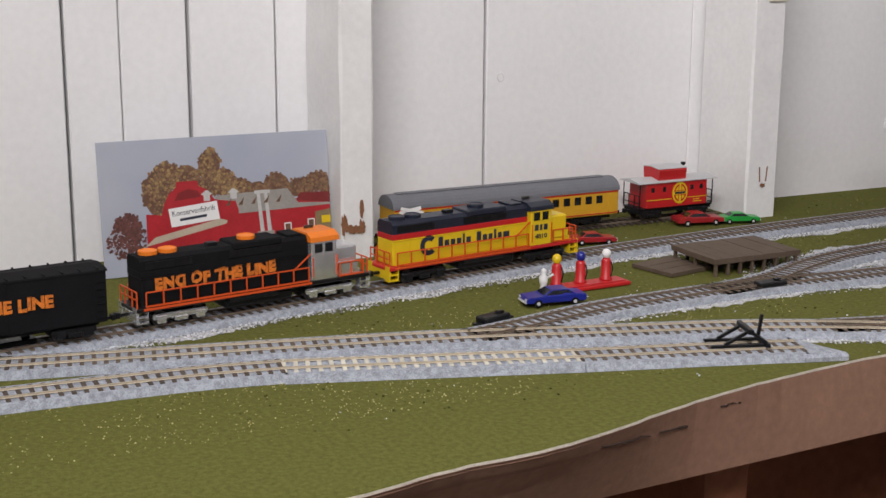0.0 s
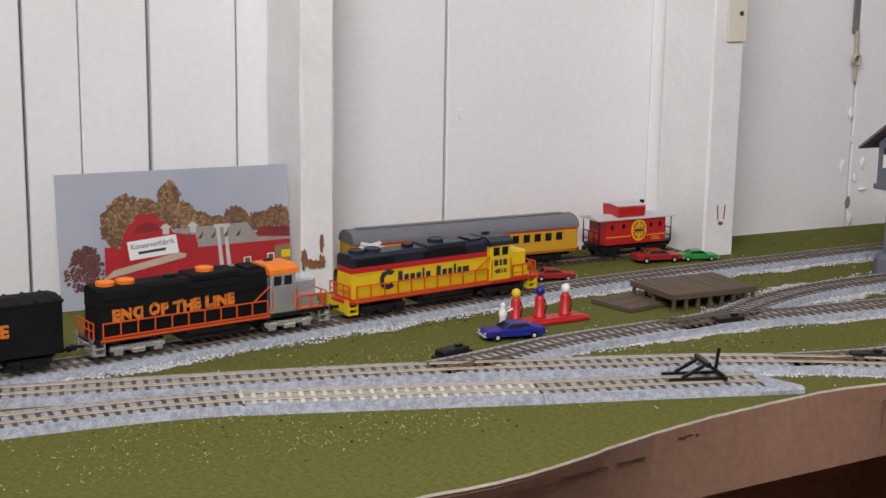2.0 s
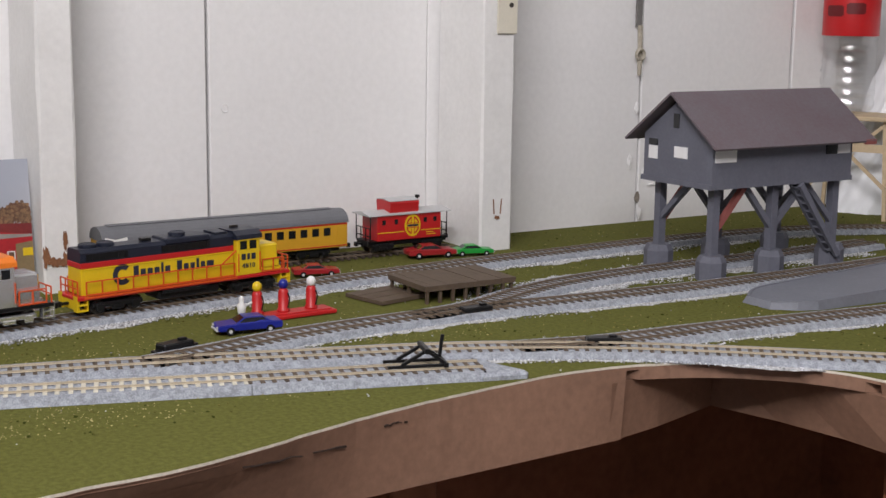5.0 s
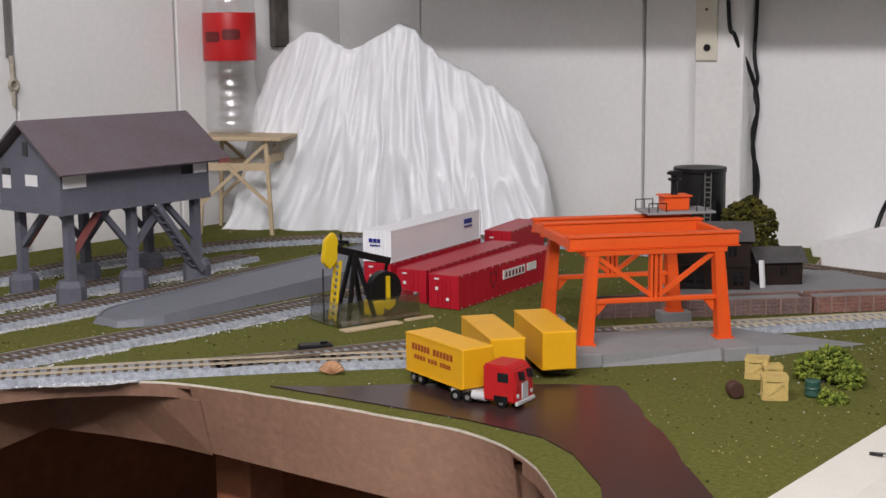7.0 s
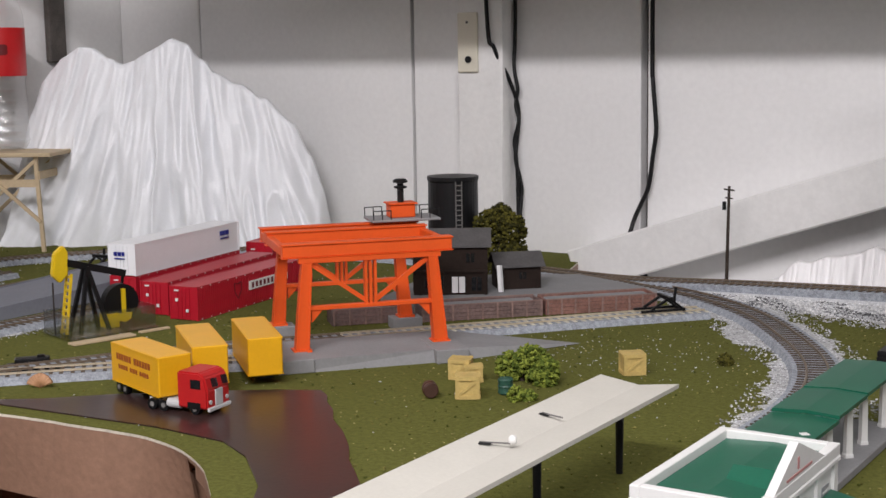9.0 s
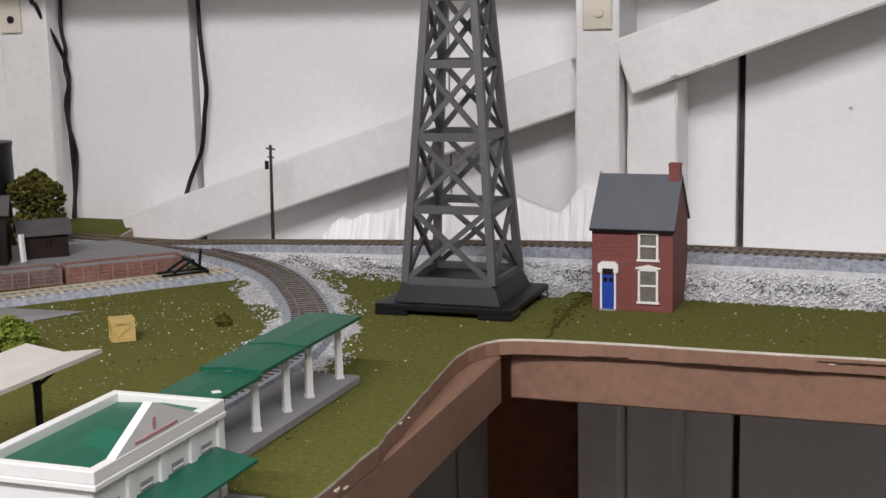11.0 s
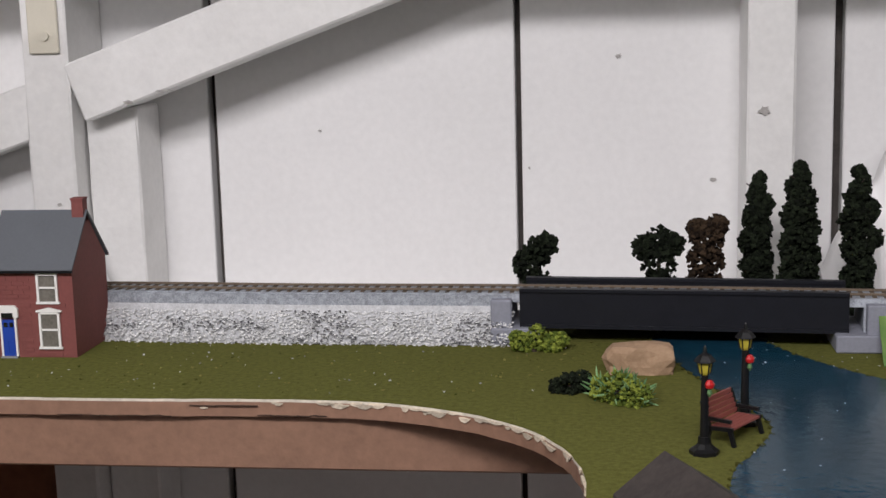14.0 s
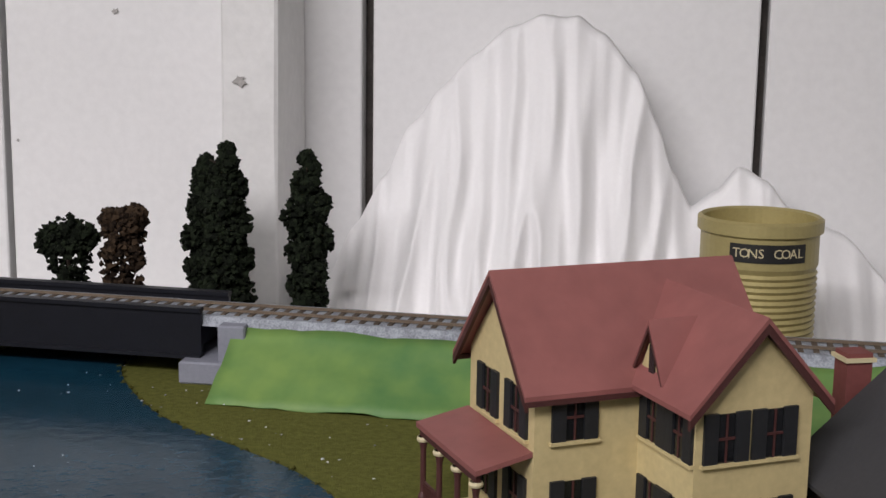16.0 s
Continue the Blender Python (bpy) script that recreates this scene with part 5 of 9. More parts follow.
def caboose(m):
    B = thing("caboose", m, "red caboose with a round yellow emblem and cupola", "caboose", "stored coaches")
    part("underframe", bx(-0.055, 0.055, -0.012, 0.012, 0.0075, 0.0125), BLACKP, B)
    body = part("body", bx(-0.045, 0.045, -0.0160, 0.0160, 0.0125, 0.0385, bev=0.0006), REDP, B)
    pr = [(-0.0185, 0.0385), (0.0185, 0.0385), (0.0185, 0.0395), (0.0, 0.0425), (-0.0185, 0.0395)]
    part("roof", profile(bmesh.new(), pr, -0.058, 0.058), SILVER, B)
    cup = part("cupola", profile(bmesh.new(), [(-0.0135, 0.0400), (0.0135, 0.0400), (0.0150, 0.0500), (0.0140, 0.0515), (0.0, 0.0528), (-0.0140, 0.0515), (-0.0150, 0.0500)], -0.026, 0.014), REDP, B)
    part("cupola_roof", profile(bmesh.new(), [(-0.0145, 0.0517), (0.0, 0.0530), (0.0145, 0.0517), (0.0145, 0.0523), (0.0, 0.0538), (-0.0145, 0.0523)], -0.027, 0.015), SILVER, B)
    for s in (-1, 1):
        for x in (-0.017, 0.003):
            part("window", bx(x - 0.003, x + 0.003, s * 0.0136 - 0.0003, s * 0.0136 + 0.0003, 0.0440, 0.0495), PANE, cup)
        for x in (-0.036, -0.019, 0.022, 0.036):
            part("window", bx(x - 0.0022, x + 0.0022, s * 0.0161 - 0.0003, s * 0.0161 + 0.0003, 0.0290, 0.0338), PANE, body)
        part("stripe", bx(-0.0448, -0.008, s * 0.0161 - 0.0002, s * 0.0161 + 0.0002, 0.0205, 0.0213), YEL, B)
        part("stripe", bx(0.016, 0.0448, s * 0.0161 - 0.0002, s * 0.0161 + 0.0002, 0.0205, 0.0213), YEL, B)
        bm = cyl(bmesh.new(), (0.004, s * 0.0160, 0.0265), (0.004, s * 0.0166, 0.0265), 0.0112, n=28)
        part("emblem", bm, YEL, B)
        for k in range(4):
            a0, a1 = math.pi / 2 * k + 0.18, math.pi / 2 * (k + 1) - 0.18
            arc = [(0.0091 * math.cos(a0 + (a1 - a0) * q / 5), 0.0091 * math.sin(a0 + (a1 - a0) * q / 5)) for q in range(6)]
            inner = [(0.0075 * math.cos(a0 + (a1 - a0) * q / 5), 0.0075 * math.sin(a0 + (a1 - a0) * q / 5)) for q in range(6)][::-1]
            part("emblem_arc", profile(bmesh.new(), [(0.004 + u, 0.0265 + v) for u, v in arc + inner], s * 0.0167 - 0.0002, s * 0.0167 + 0.0002, "y"), REDP, B)
        for y0, y1, z0, z1 in ((-0.0045, 0.0125, 0.0285, 0.0291), (-0.0045, 0.0125, 0.0240, 0.0246), (0.0015, 0.0021, 0.0185, 0.0345), (0.0059, 0.0065, 0.0185, 0.0345)):
            part("emblem_line", bx(y0, y1, s * 0.0167 - 0.0002, s * 0.0167 + 0.0002, z0, z1), REDP, B)
        part("lettering_bar", bx(-0.0036, 0.0116, s * 0.0169 - 0.0002, s * 0.0169 + 0.0002, 0.0256, 0.0276), LETTER, B)
        for k in range(2):
            part("lettering_bar", bx(0.024, 0.034 + 0.003 * k, s * 0.0161 - 0.0002, s * 0.0161 + 0.0002, 0.0180 - 0.0022 * k, 0.0188 - 0.0022 * k), YEL, B)
    for x in (-0.054, 0.054):
        for y in (-0.014, -0.005, 0.005, 0.014):
            part("rail_post", bar(bmesh.new(), (x, y, 0.0125), (x, y, 0.0260), 0.0009), BLACKP, B)
        for z in (0.0180, 0.0260):
            part("end_rail", bar(bmesh.new(), (x, -0.014, z), (x, 0.014, z), 0.0009), BLACKP, B)
        for y in (-0.015, 0.015):
            part("roof_post", bar(bmesh.new(), (x, y, 0.0125), (x, y, 0.0390), 0.0009), BLACKP, B)
        part("end_deck", bx(min(x, x * 0.83), max(x, x * 0.83), -0.015, 0.015, 0.0115, 0.0130), BLACKP, B)
    part("stack", cyl(cyl(bmesh.new(), (0.026, 0.006, 0.041), (0.026, 0.006, 0.052), 0.0016, n=10), (0.026, 0.006, 0.0515), (0.026, 0.006, 0.0540), 0.0028, n=12), BLACKP, B)
    for x in (-0.035, 0.035):
        truck(B, x, BLACKP, base=0.018, r=0.005)
    for x in (-0.060, 0.060):
        coupler(B, x)


caboose(Matrix.Translation((0.0575, -0.9475, 0.0045)) @ Matrix.Rotation(math.radians(91), 4, "Z") @ Matrix.Diagonal((0.87, 1.0, 1.04, 1.0)))


def model_car(m, paint, label):
    """A small saloon car, nose towards +x."""
    C = thing("model_car", m, label, "toy car", "parked cars")
    pr = [(-0.026, 0.0035), (0.026, 0.0035), (0.0268, 0.0062), (0.0255, 0.0082), (0.012, 0.0092), (0.004, 0.0138), (-0.010, 0.0138), (-0.017, 0.0098), (-0.0262, 0.0092), (-0.0268, 0.0060)]
    bm = profile(bmesh.new(), pr, -0.0098, 0.0098, "y")
    for v in bm.verts:
        if v.co.z > 0.010:
            v.co.y *= 0.78
    bmesh.ops.bevel(bm, geom=list(bm.edges), offset=0.0006, segments=2, affect="EDGES")
    part("body", bm, paint, C, smooth=False)
    for s in (-1, 1):
        bm = bmesh.new()
        bm.faces.new([bm.verts.new((x, s * y, z)) for x, y, z in ((0.0098, 0.0096, 0.0098), (0.0036, 0.0081, 0.0132), (-0.0098, 0.0081, 0.0132), (-0.0145, 0.0096, 0.0102))])
        part("side_window", bm, PANE, C)
        for x in (-0.016, 0.0165):
            w = part("wheel", cyl(bmesh.new(), (x, s * 0.0078, 0.0034), (x, s * 0.0102, 0.0034), 0.0034, n=16), BLACKP, C)
            part("hub", cyl(bmesh.new(), (x, s * 0.0100, 0.0034), (x, s * 0.0104, 0.0034), 0.0016, n=10), SILVER, w)
        part("headlight", bx(0.0262, 0.0272, s * 0.0068 - 0.0014, s * 0.0068 + 0.0014, 0.0058, 0.0074), SILVER, C)
    bm = bmesh.new()
    bm.faces.new([bm.verts.new(p) for p in ((0.0112, -0.0080, 0.0098), (0.0112, 0.0080, 0.0098), (0.0050, 0.0068, 0.0135), (0.0050, -0.0068, 0.0135))])
    bm.faces.new([bm.verts.new(p) for p in ((-0.0165, -0.0080, 0.0102), (-0.0108, -0.0068, 0.0136), (-0.0108, 0.0068, 0.0136), (-0.0165, 0.0080, 0.0102))])
    part("windscreen", bm, PANE, C)
    part("bumper", bx(0.0262, 0.0278, -0.0088, 0.0088, 0.0036, 0.0050, bev=0.0003), SILVER, C)


model_car(Matrix.Translation((0.309, -1.236, 0.0006)) @ Matrix.Rotation(math.radians(262), 4, "Z"), BLUEC, "dark blue toy car beside the fuel pumps")
model_car(Matrix.Translation((0.094, -0.934, 0.0006)) @ Matrix.Rotation(math.radians(80), 4, "Z"), CARRED, "crimson toy sports car parked by the caboose")
model_car(Matrix.Translation((0.104, -0.888, 0.0006)) @ Matrix.Rotation(math.radians(74), 4, "Z") @ Matrix.Scale(0.82, 4), GREENC, "bright green toy car parked by the post")
model_car(Matrix.Translation((0.128, -1.085, 0.0006)) @ Matrix.Rotation(math.radians(75), 4, "Z") @ Matrix.Scale(0.85, 4), CARRED, "crimson toy car standing behind the locomotive")

isl = thing("pump_island", Matrix.Translation((0.274, -1.180, 0.0005)) @ Matrix.Rotation(math.radians(93), 4, "Z"), "red plastic base of the fuel pumps", "pump base")
part("slab", bx(-0.036, 0.038, -0.011, 0.011, 0.0, 0.0035, bev=0.0008), REDP, isl)
part("kerb", bx(-0.033, 0.035, -0.008, 0.008, 0.0035, 0.0045, bev=0.0004), REDP, isl)
for y, hm, lab in ((-1.211, YEL, "red fuel pump with a yellow globe"), (-1.187, BLUEC, "red fuel pump with a blue globe"), (-1.161, WHITEP, "red fuel pump with a white globe")):
    pm = thing("fuel_pump", Matrix.Translation((0.272, y, 0.0045)), lab, "fuel pump", "fuel pumps")
    part("body", lathe(bmesh.new(), [(0.0056, 0), (0.0056, 0.002), (0.0046, 0.003), (0.0044, 0.017), (0.0036, 0.019), (0.0022, 0.0205)], n=14), REDP, pm, smooth=True)
    g = part("globe", lathe(bmesh.new(), [(0.0018, 0.0195), (0.0034, 0.0210), (0.0042, 0.0235), (0.0036, 0.0262), (0.0018, 0.0278), (0.0002, 0.0282)], n=14), hm, pm, smooth=True)
    part("hose", bar(bar(bmesh.new(), (0.0046, 0.002, 0.004), (0.0062, 0.003, 0.012), 0.0008), (0.0062, 0.003, 0.012), (0.0046, 0.002, 0.017), 0.0008), BLACKP, pm)
bm = lathe(bmesh.new(), [(0.0042, 0.0), (0.0038, 0.002), (0.0026, 0.009), (0.0034, 0.011), (0.0038, 0.016), (0.0018, 0.0185), (0.0022, 0.0205), (0.0022, 0.0225), (0.0004, 0.0240)], n=12)
bar(bm, (0.001, 0.003, 0.0155), (0.003, 0.008, 0.0185), 0.0016)
tagged(part("figurine", bm, WHITEP, smooth=True), "small plain white figurine beside the pumps", "figurine").location = (0.281, -1.229, 0.0)

pl = thing("loading_platform", Matrix.Translation((0.257, -1.010, 0.0)), "weathered brown wooden loading platform on short posts", "platform")
rnd = random.Random(3)
for k in range(12):
    y = -0.0445 + 0.0081 * k
    part("plank", bx(-0.034, 0.034, y - 0.00398, y + 0.00398, 0.0142, 0.0166 + rnd.uniform(-0.0002, 0.0002)), WOODD, pl)
part("skirt", bx(0.0318, 0.0338, -0.048, 0.048, 0.0116, 0.0142), WOODD, pl)
part("skirt", bx(-0.0338, -0.0318, -0.048, 0.048, 0.0116, 0.0142), WOODD, pl)
part("skirt", bx(-0.0318, 0.0318, -0.0482, -0.0462, 0.0116, 0.0142), WOODD, pl)
for x in (-0.031, 0.0, 0.031):
    for y in (-0.045, -0.0315, -0.018, -0.0045, 0.009, 0.0225, 0.036, 0.045):
        part("post", bx(x - 0.0013, x + 0.0013, y - 0.0013, y + 0.0013, 0.0, 0.0144), WOODD, pl)
lo = thing("low_platform", Matrix.Translation((0.247, -1.074, 0.0)) @ Matrix.Rotation(math.radians(12), 4, "Z"), "low dark wooden platform lying on the turf", "platform")
for k in range(6):
    part("plank", bx(-0.025 + 0.0084 * k, -0.0170 + 0.0084 * k, -0.026, 0.026, 0.0008, 0.0040 + 0.0002 * (k % 2)), WOODD, lo)


def bumper(m, label, s=1.0):
    b = thing("bumper_stop", m @ Matrix.Scale(s, 4), label, "buffer stop", "buffer stops")
    for y in (-0.0083, 0.0083):
        bm = bar(bmesh.new(), (-0.032, y, 0.009), (0.012, y, 0.009), 0.0026, 0.002)
        bar(bm, (-0.022, y, 0.010), (-0.004, y, 0.020), 0.0022)
        bar(bm, (-0.004, y, 0.020), (0.010, y, 0.010), 0.0022)
        part("side_frame", bm, BLACKP, b)
    part("beam", bx(-0.006, -0.002, -0.0135, 0.0135, 0.0185, 0.0222, bev=0.0005), BLACKP, b)
    part("lamp_post", bar(bmesh.new(), (0.009, 0.009, 0.006), (0.012, 0.010, 0.027), 0.0022), BLACKP, b)
    part("cross_bar", bar(bmesh.new(), (0.010, -0.012, 0.0095), (0.010, 0.012, 0.0095), 0.003), BLACKP, b)


bumper(Matrix.Translation((0.490, -1.175, 0.0)) @ Matrix.Rotation(math.radians(72), 4, "Z"), "black buffer stop at the end of the stub track")
bumper(Matrix.Translation((0.349, -0.385, 0.0)) @ Matrix.Rotation(math.radians(94), 4, "Z"), "black buffer stop at the end of the yard track")
bumper(Matrix.Translation((1.040, -0.327, 0.0)) @ Matrix.Rotation(math.radians(49), 4, "Z"), "black buffer stop at the end of the siding")
for x, y, a in ((0.347, -1.312, 108), (0.352, -1.045, 90), (0.492, -1.018, 62), (0.672, -0.772, 50), (0.262, -1.660, 100)):
    sw = thing("switch_machine", Matrix.Translation((x, y, 0.004)) @ Matrix.Rotation(math.radians(a), 4, "Z"), "black plastic switch machine beside the points", "switch machine", "switch machines")
    part("case", bx(-0.014, 0.014, -0.006, 0.006, 0, 0.006, bev=0.001), BLACKP, sw)
    part("lever", bx(0.004, 0.010, -0.002, 0.002, 0.006, 0.0078, bev=0.0003), BLACKP, sw)
    part("bracket", bx(-0.020, 0.020, -0.0035, 0.0035, 0, 0.0018, bev=0.0003), BLACKP, sw)

# ---- coal house on posts ----
SLATE = mat("slate_plastic", (0.135, 0.14, 0.175), 0.7, vary=0.22, scale=40, fine=300, bump=0.15)
SLATER = mat("slate_roof_rust", (0.145, 0.13, 0.148), 0.7, col2=(0.125, 0.088, 0.098), scale=22, fine=300, bump=0.15)
RUSTP = mat("rust_red_paint", (0.30, 0.09, 0.08), 0.7, vary=0.3, scale=60)
PAPER = mat("white_paper", (0.80, 0.80, 0.80), 0.7, vary=0.05, bump=0.02)
hut = thing("coal_house", Matrix.Translation((0.288, -0.674, 0.0)), "slate grey wooden house standing on braced posts", "model house")
PX, PY = (-0.043, 0.035), (-0.078, 0.0, 0.086)
for y in PY:
    for x in PX:
        part("footing", lathe(bmesh.new(), [(0.0150, 0), (0.0150, 0.018), (0.0118, 0.024)], n=8, at=(x, y, 0)), SLATE, hut)
        part("post", bar(bmesh.new(), (x, y, 0.020), (x, y, 0.094), 0.0085), SLATE, hut)
for x in PX:
    for a, b in ((-0.078, 0.0), (0.0, 0.086)):
        m_ = (a + b) / 2
        part("brace", bar(bmesh.new(), (x, a, 0.045), (x, m_, 0.090), 0.0055), RUSTP if a < -0.01 else SLATE, hut)
        part("brace", bar(bmesh.new(), (x, b, 0.045), (x, m_, 0.090), 0.0055), SLATE, hut)
for y in PY:
    part("brace", bar(bmesh.new(), (PX[0], y, 0.050), (0.0, y, 0.090), 0.0055), SLATE, hut)
part("floor_beam", bx(-0.052, 0.050, -0.098, 0.096, 0.0905, 0.0955), SLATE, hut)
bm = bx(-0.050, 0.050, -0.096, 0.094, 0.0955, 0.1380)
body = part("body", bm, SLATE, hut)
for s, yy in ((-1, -0.096), (1, 0.0935)):
    part("gable", profile(bmesh.new(), [(-0.050, 0.1380), (0.050, 0.1380), (0.0, 0.1740)], yy, yy + 0.003, "y"), SLATE, hut)
for s in (-1, 1):
    d = Vector((s * 0.064, 0, -0.047)).normalized()
    bm = bmesh.new()
    n = Vector((s * 0.592, 0, 0.806))
    pts = [Vector((0, 0, 0.1785)), Vector((s * 0.066, 0, 0.1300))]
    pts += [pts[1] + n * 0.0022, pts[0] + Vector((0, 0, 0.0028))]
    profile(bm, [(p.x, p.z) for p in pts], -0.108, 0.110, "y")
    part("roof", bm, SLATER, hut)
part("eave_board", bx(0.064, 0.067, 0.095, 0.110, 0.128, 0.133), RUSTP, hut)
for x, w, z0, z1, mm in ((-0.036, 0.013, 0.113, 0.126, PAPER), (-0.036, 0.013, 0.127, 0.133, PANE), (0.005, 0.019, 0.117, 0.128, PAPER), (-0.003, 0.008, 0.146, 0.160, PANE)):
    part("window", bx(x - w / 2, x + w / 2, -0.0968, -0.0955, z0, z1), mm, hut)
for y, w, z0, mm in ((-0.0795, 0.027, 0.1165, PAPER), (0.064, 0.016, 0.1185, PANE), (0.081, 0.019, 0.1185, PAPER)):
    part("window", bx(0.0496, 0.0508, y - w / 2, y + w / 2, z0, z0 + 0.0155), mm, hut)
st = part("stair", bar(bar(bmesh.new(), (0.041, 0.020, 0.090), (0.041, 0.078, 0.014), 0.004, 0.006), (0.053, 0.020, 0.090), (0.053, 0.078, 0.014), 0.004, 0.006), SLATE, hut)
for k in range(9):
    u = (k + 0.5) / 9
    y, z = 0.020 + 0.058 * u, 0.090 - 0.076 * u
    part("tread", bx(0.040, 0.054, y - 0.004, y + 0.004, z, z + 0.0015), SLATE, st)

# ---- corner: plaster mountain, stool with bottle ----
def interp(prof, u):
    for (a, za), (b, zb) in zip(prof, prof[1:]):
        if a <= u <= b:
            k = (u - a) / (b - a)
            k = k * k * (3 - 2 * k) * 0.5 + k * 0.5
            return za + (zb - za) * k
    return prof[-1][1] if u > prof[-1][0] else prof[0][1]


def drape(name, a, b, prof, label, lean, folds, amp, seed, m, fine=1.0, flare=0.0, base=0.0, back=0.03, grain=0.3):
    """A hanging, pleated sheet or plaster face under a skyline."""
    a, b = Vector((*a, 0)), Vector((*b, 0))
    d = (b - a).normalized()
    n = Vector((d.y, -d.x, 0))
    L = prof[-1][0] - prof[0][0]
    bm = bmesh.new()
    nu, nv = 260, 40
    peak = max(q[1] for q in prof)
    uc = [q[0] for q in prof if q[1] == peak][0]
    rows = []
    for i in range(nu + 1):
        u = prof[0][0] + L * i / nu
        top = interp(prof, u)
        row = []
        for j in range(nv + 1):
            v = j / nv
            z = base + (top - base) * (1 - v)
            run = 0.55 * z + 0.25 * math.sin(z * 18 + seed)
            f = u - (u - uc) * flare * (peak - z)
            w = noise.noise(Vector((f * folds + run * fine, z * 3.0, seed))) + 0.6 * noise.noise(Vector((f * folds * 2.6 + run * 2 * fine, z * 5, seed + 5))) + grain * noise.noise(Vector((f * folds * 6, z * 14, seed + 9)))
            ridge = 1 - abs(w) * 1.6
            off = lean * v ** 1.2 + amp * ridge * (0.30 + 0.70 * min(1.0, v * 1.6))
            p = a + d * u + n * off
            row.append((p.x, p.y, z + 0.0035 * noise.noise(Vector((u * 60, 2, seed))) * (1 - v)))
        x, y, z = row[0]
        over = [(x - n.x * back * k, y - n.y * back * k, max(base, z + 0.0035 * math.sin(math.pi * min(1.0, k * 1.3)) - 0.014 * k * k)) for k in (1.0, 0.6, 0.3, 0.12)]
        rows.append([bm.verts.new(q) for q in over + row])
    for r, s in zip(rows, rows[1:]):
        for j in range(len(r) - 1):
            bm.faces.new((r[j], s[j], s[j + 1], r[j + 1]))
    bmesh.ops.recalc_face_normals(bm, faces=bm.faces)
    return tagged(part(name, bm, m, smooth=True), label, "mountain")


SNOWP = [(0.022, 0.02), (0.040, 0.11), (0.058, 0.175), (0.078, 0.222), (0.105, 0.248), (0.130, 0.264), (0.150, 0.262), (0.172, 0.248), (0.192, 0.240), (0.222, 0.252), (0.245, 0.266), (0.262, 0.273), (0.282, 0.266), (0.300, 0.245), (0.318, 0.228), (0.350, 0.212), (0.388, 0.190), (0.425, 0.158), (0.448, 0.115), (0.462, 0.075), (0.470, 0.035), (0.472, 0.005)]
drape("snow_mountain", (0.0, -0.25), (0.46, -0.03), SNOWP, "white plastic snow mountain with steep fluted sides", 0.046, 21, 0.019, 3.0, SNOWM, fine=0.22, flare=1.6, back=0.022, grain=0.32)

PINE = mat("pale_pine", (0.60, 0.47, 0.30), 0.65, vary=0.25, scale=40, fine=300, bump=0.15)
stool = thing("wooden_stand", Matrix.Translation((0.083, -0.285, 0.0)) @ Matrix.Rotation(math.radians(28), 4, "Z"), "small pale wooden stand with crossed braces", "stand")
part("top", bx(-0.062, 0.066, -0.045, 0.045, 0.1245, 0.1300, bev=0.001), PINE, stool)
for sx in (-1, 1):
    for sy in (-1, 1):
        part("leg", bar(bmesh.new(), (sx * 0.050, sy * 0.042, 0.0), (sx * 0.042, sy * 0.034, 0.125), 0.0048), PINE, stool)
for sy in (-1, 1):
    part("rail", bar(bmesh.new(), (-0.045, sy * 0.037, 0.090), (0.045, sy * 0.037, 0.090), 0.004, 0.010), PINE, stool)
    part("brace", bar(bmesh.new(), (-0.048, sy * 0.040, 0.040), (0.040, sy * 0.036, 0.118), 0.003, 0.0045), PINE, stool)
    part("brace", bar(bmesh.new(), (0.048, sy * 0.043, 0.040), (-0.040, sy * 0.039, 0.118), 0.003, 0.0045), PINE, stool)
for sx in (-1, 1):
    part("rail", bar(bmesh.new(), (sx * 0.046, -0.036, 0.100), (sx * 0.046, 0.036, 0.100), 0.004, 0.010), PINE, stool)
BOTTLE = glass("clear_bottle_plastic", (0.95, 0.955, 0.955), 0.06, 0.17)
LABELR = mat("red_label_print", (0.55, 0.012, 0.015), 0.35, vary=0.12, scale=80, bump=0.01)
bot = thing("soda_bottle", Matrix.Translation((0.057, -0.280, 0.1302)), "empty clear plastic bottle with a red label", "bottle")
ribs = [(0.0345 + 0.0011 * math.sin(k * 1.571) - (0.0008 if k > 16 else 0.0), 0.010 + 0.0034 * k) for k in range(24)]
part("shell", lathe(bmesh.new(), [(0.020, 0.004), (0.028, 0.0), (0.0335, 0.006), *ribs, (0.0350, 0.098), (0.0350, 0.166), (0.0345, 0.18), (0.026, 0.205), (0.015, 0.225), (0.013, 0.235), (0.013, 0.25)], n=36), BOTTLE, bot, smooth=True).visible_shadow = False
part("label", lathe(bmesh.new(), [(0.0356, 0.0985), (0.0358, 0.0995), (0.0358, 0.1610), (0.0356, 0.1620)], n=36), LABELR, bot, smooth=True)
part("cap", lathe(bmesh.new(), [(0.0145, 0.245), (0.0145, 0.262), (0.012, 0.264)], n=20), LABELR, bot)
bm = bmesh.new()
for a0, w, z0, z1 in ((-1.05, 0.68, 0.123, 0.137), (-0.28, 0.68, 0.126, 0.140)):
    for q in range(12):
        a, b = a0 + w * q / 12 - 0.75, a0 + w * (q + 1) / 12 - 0.75
        h = 0.0012 * (q in (0, 11))
        bm.faces.new([bm.verts.new((0.0361 * math.cos(t), 0.0361 * math.sin(t), z)) for t, z in ((a, z0 + h), (b, z0 + h), (b, z1 - h), (a, z1 - h))])
part("wordmark", bm, mat("dark_red_print", (0.14, 0.006, 0.008), 0.4, vary=0.1, bump=0.0), bot)

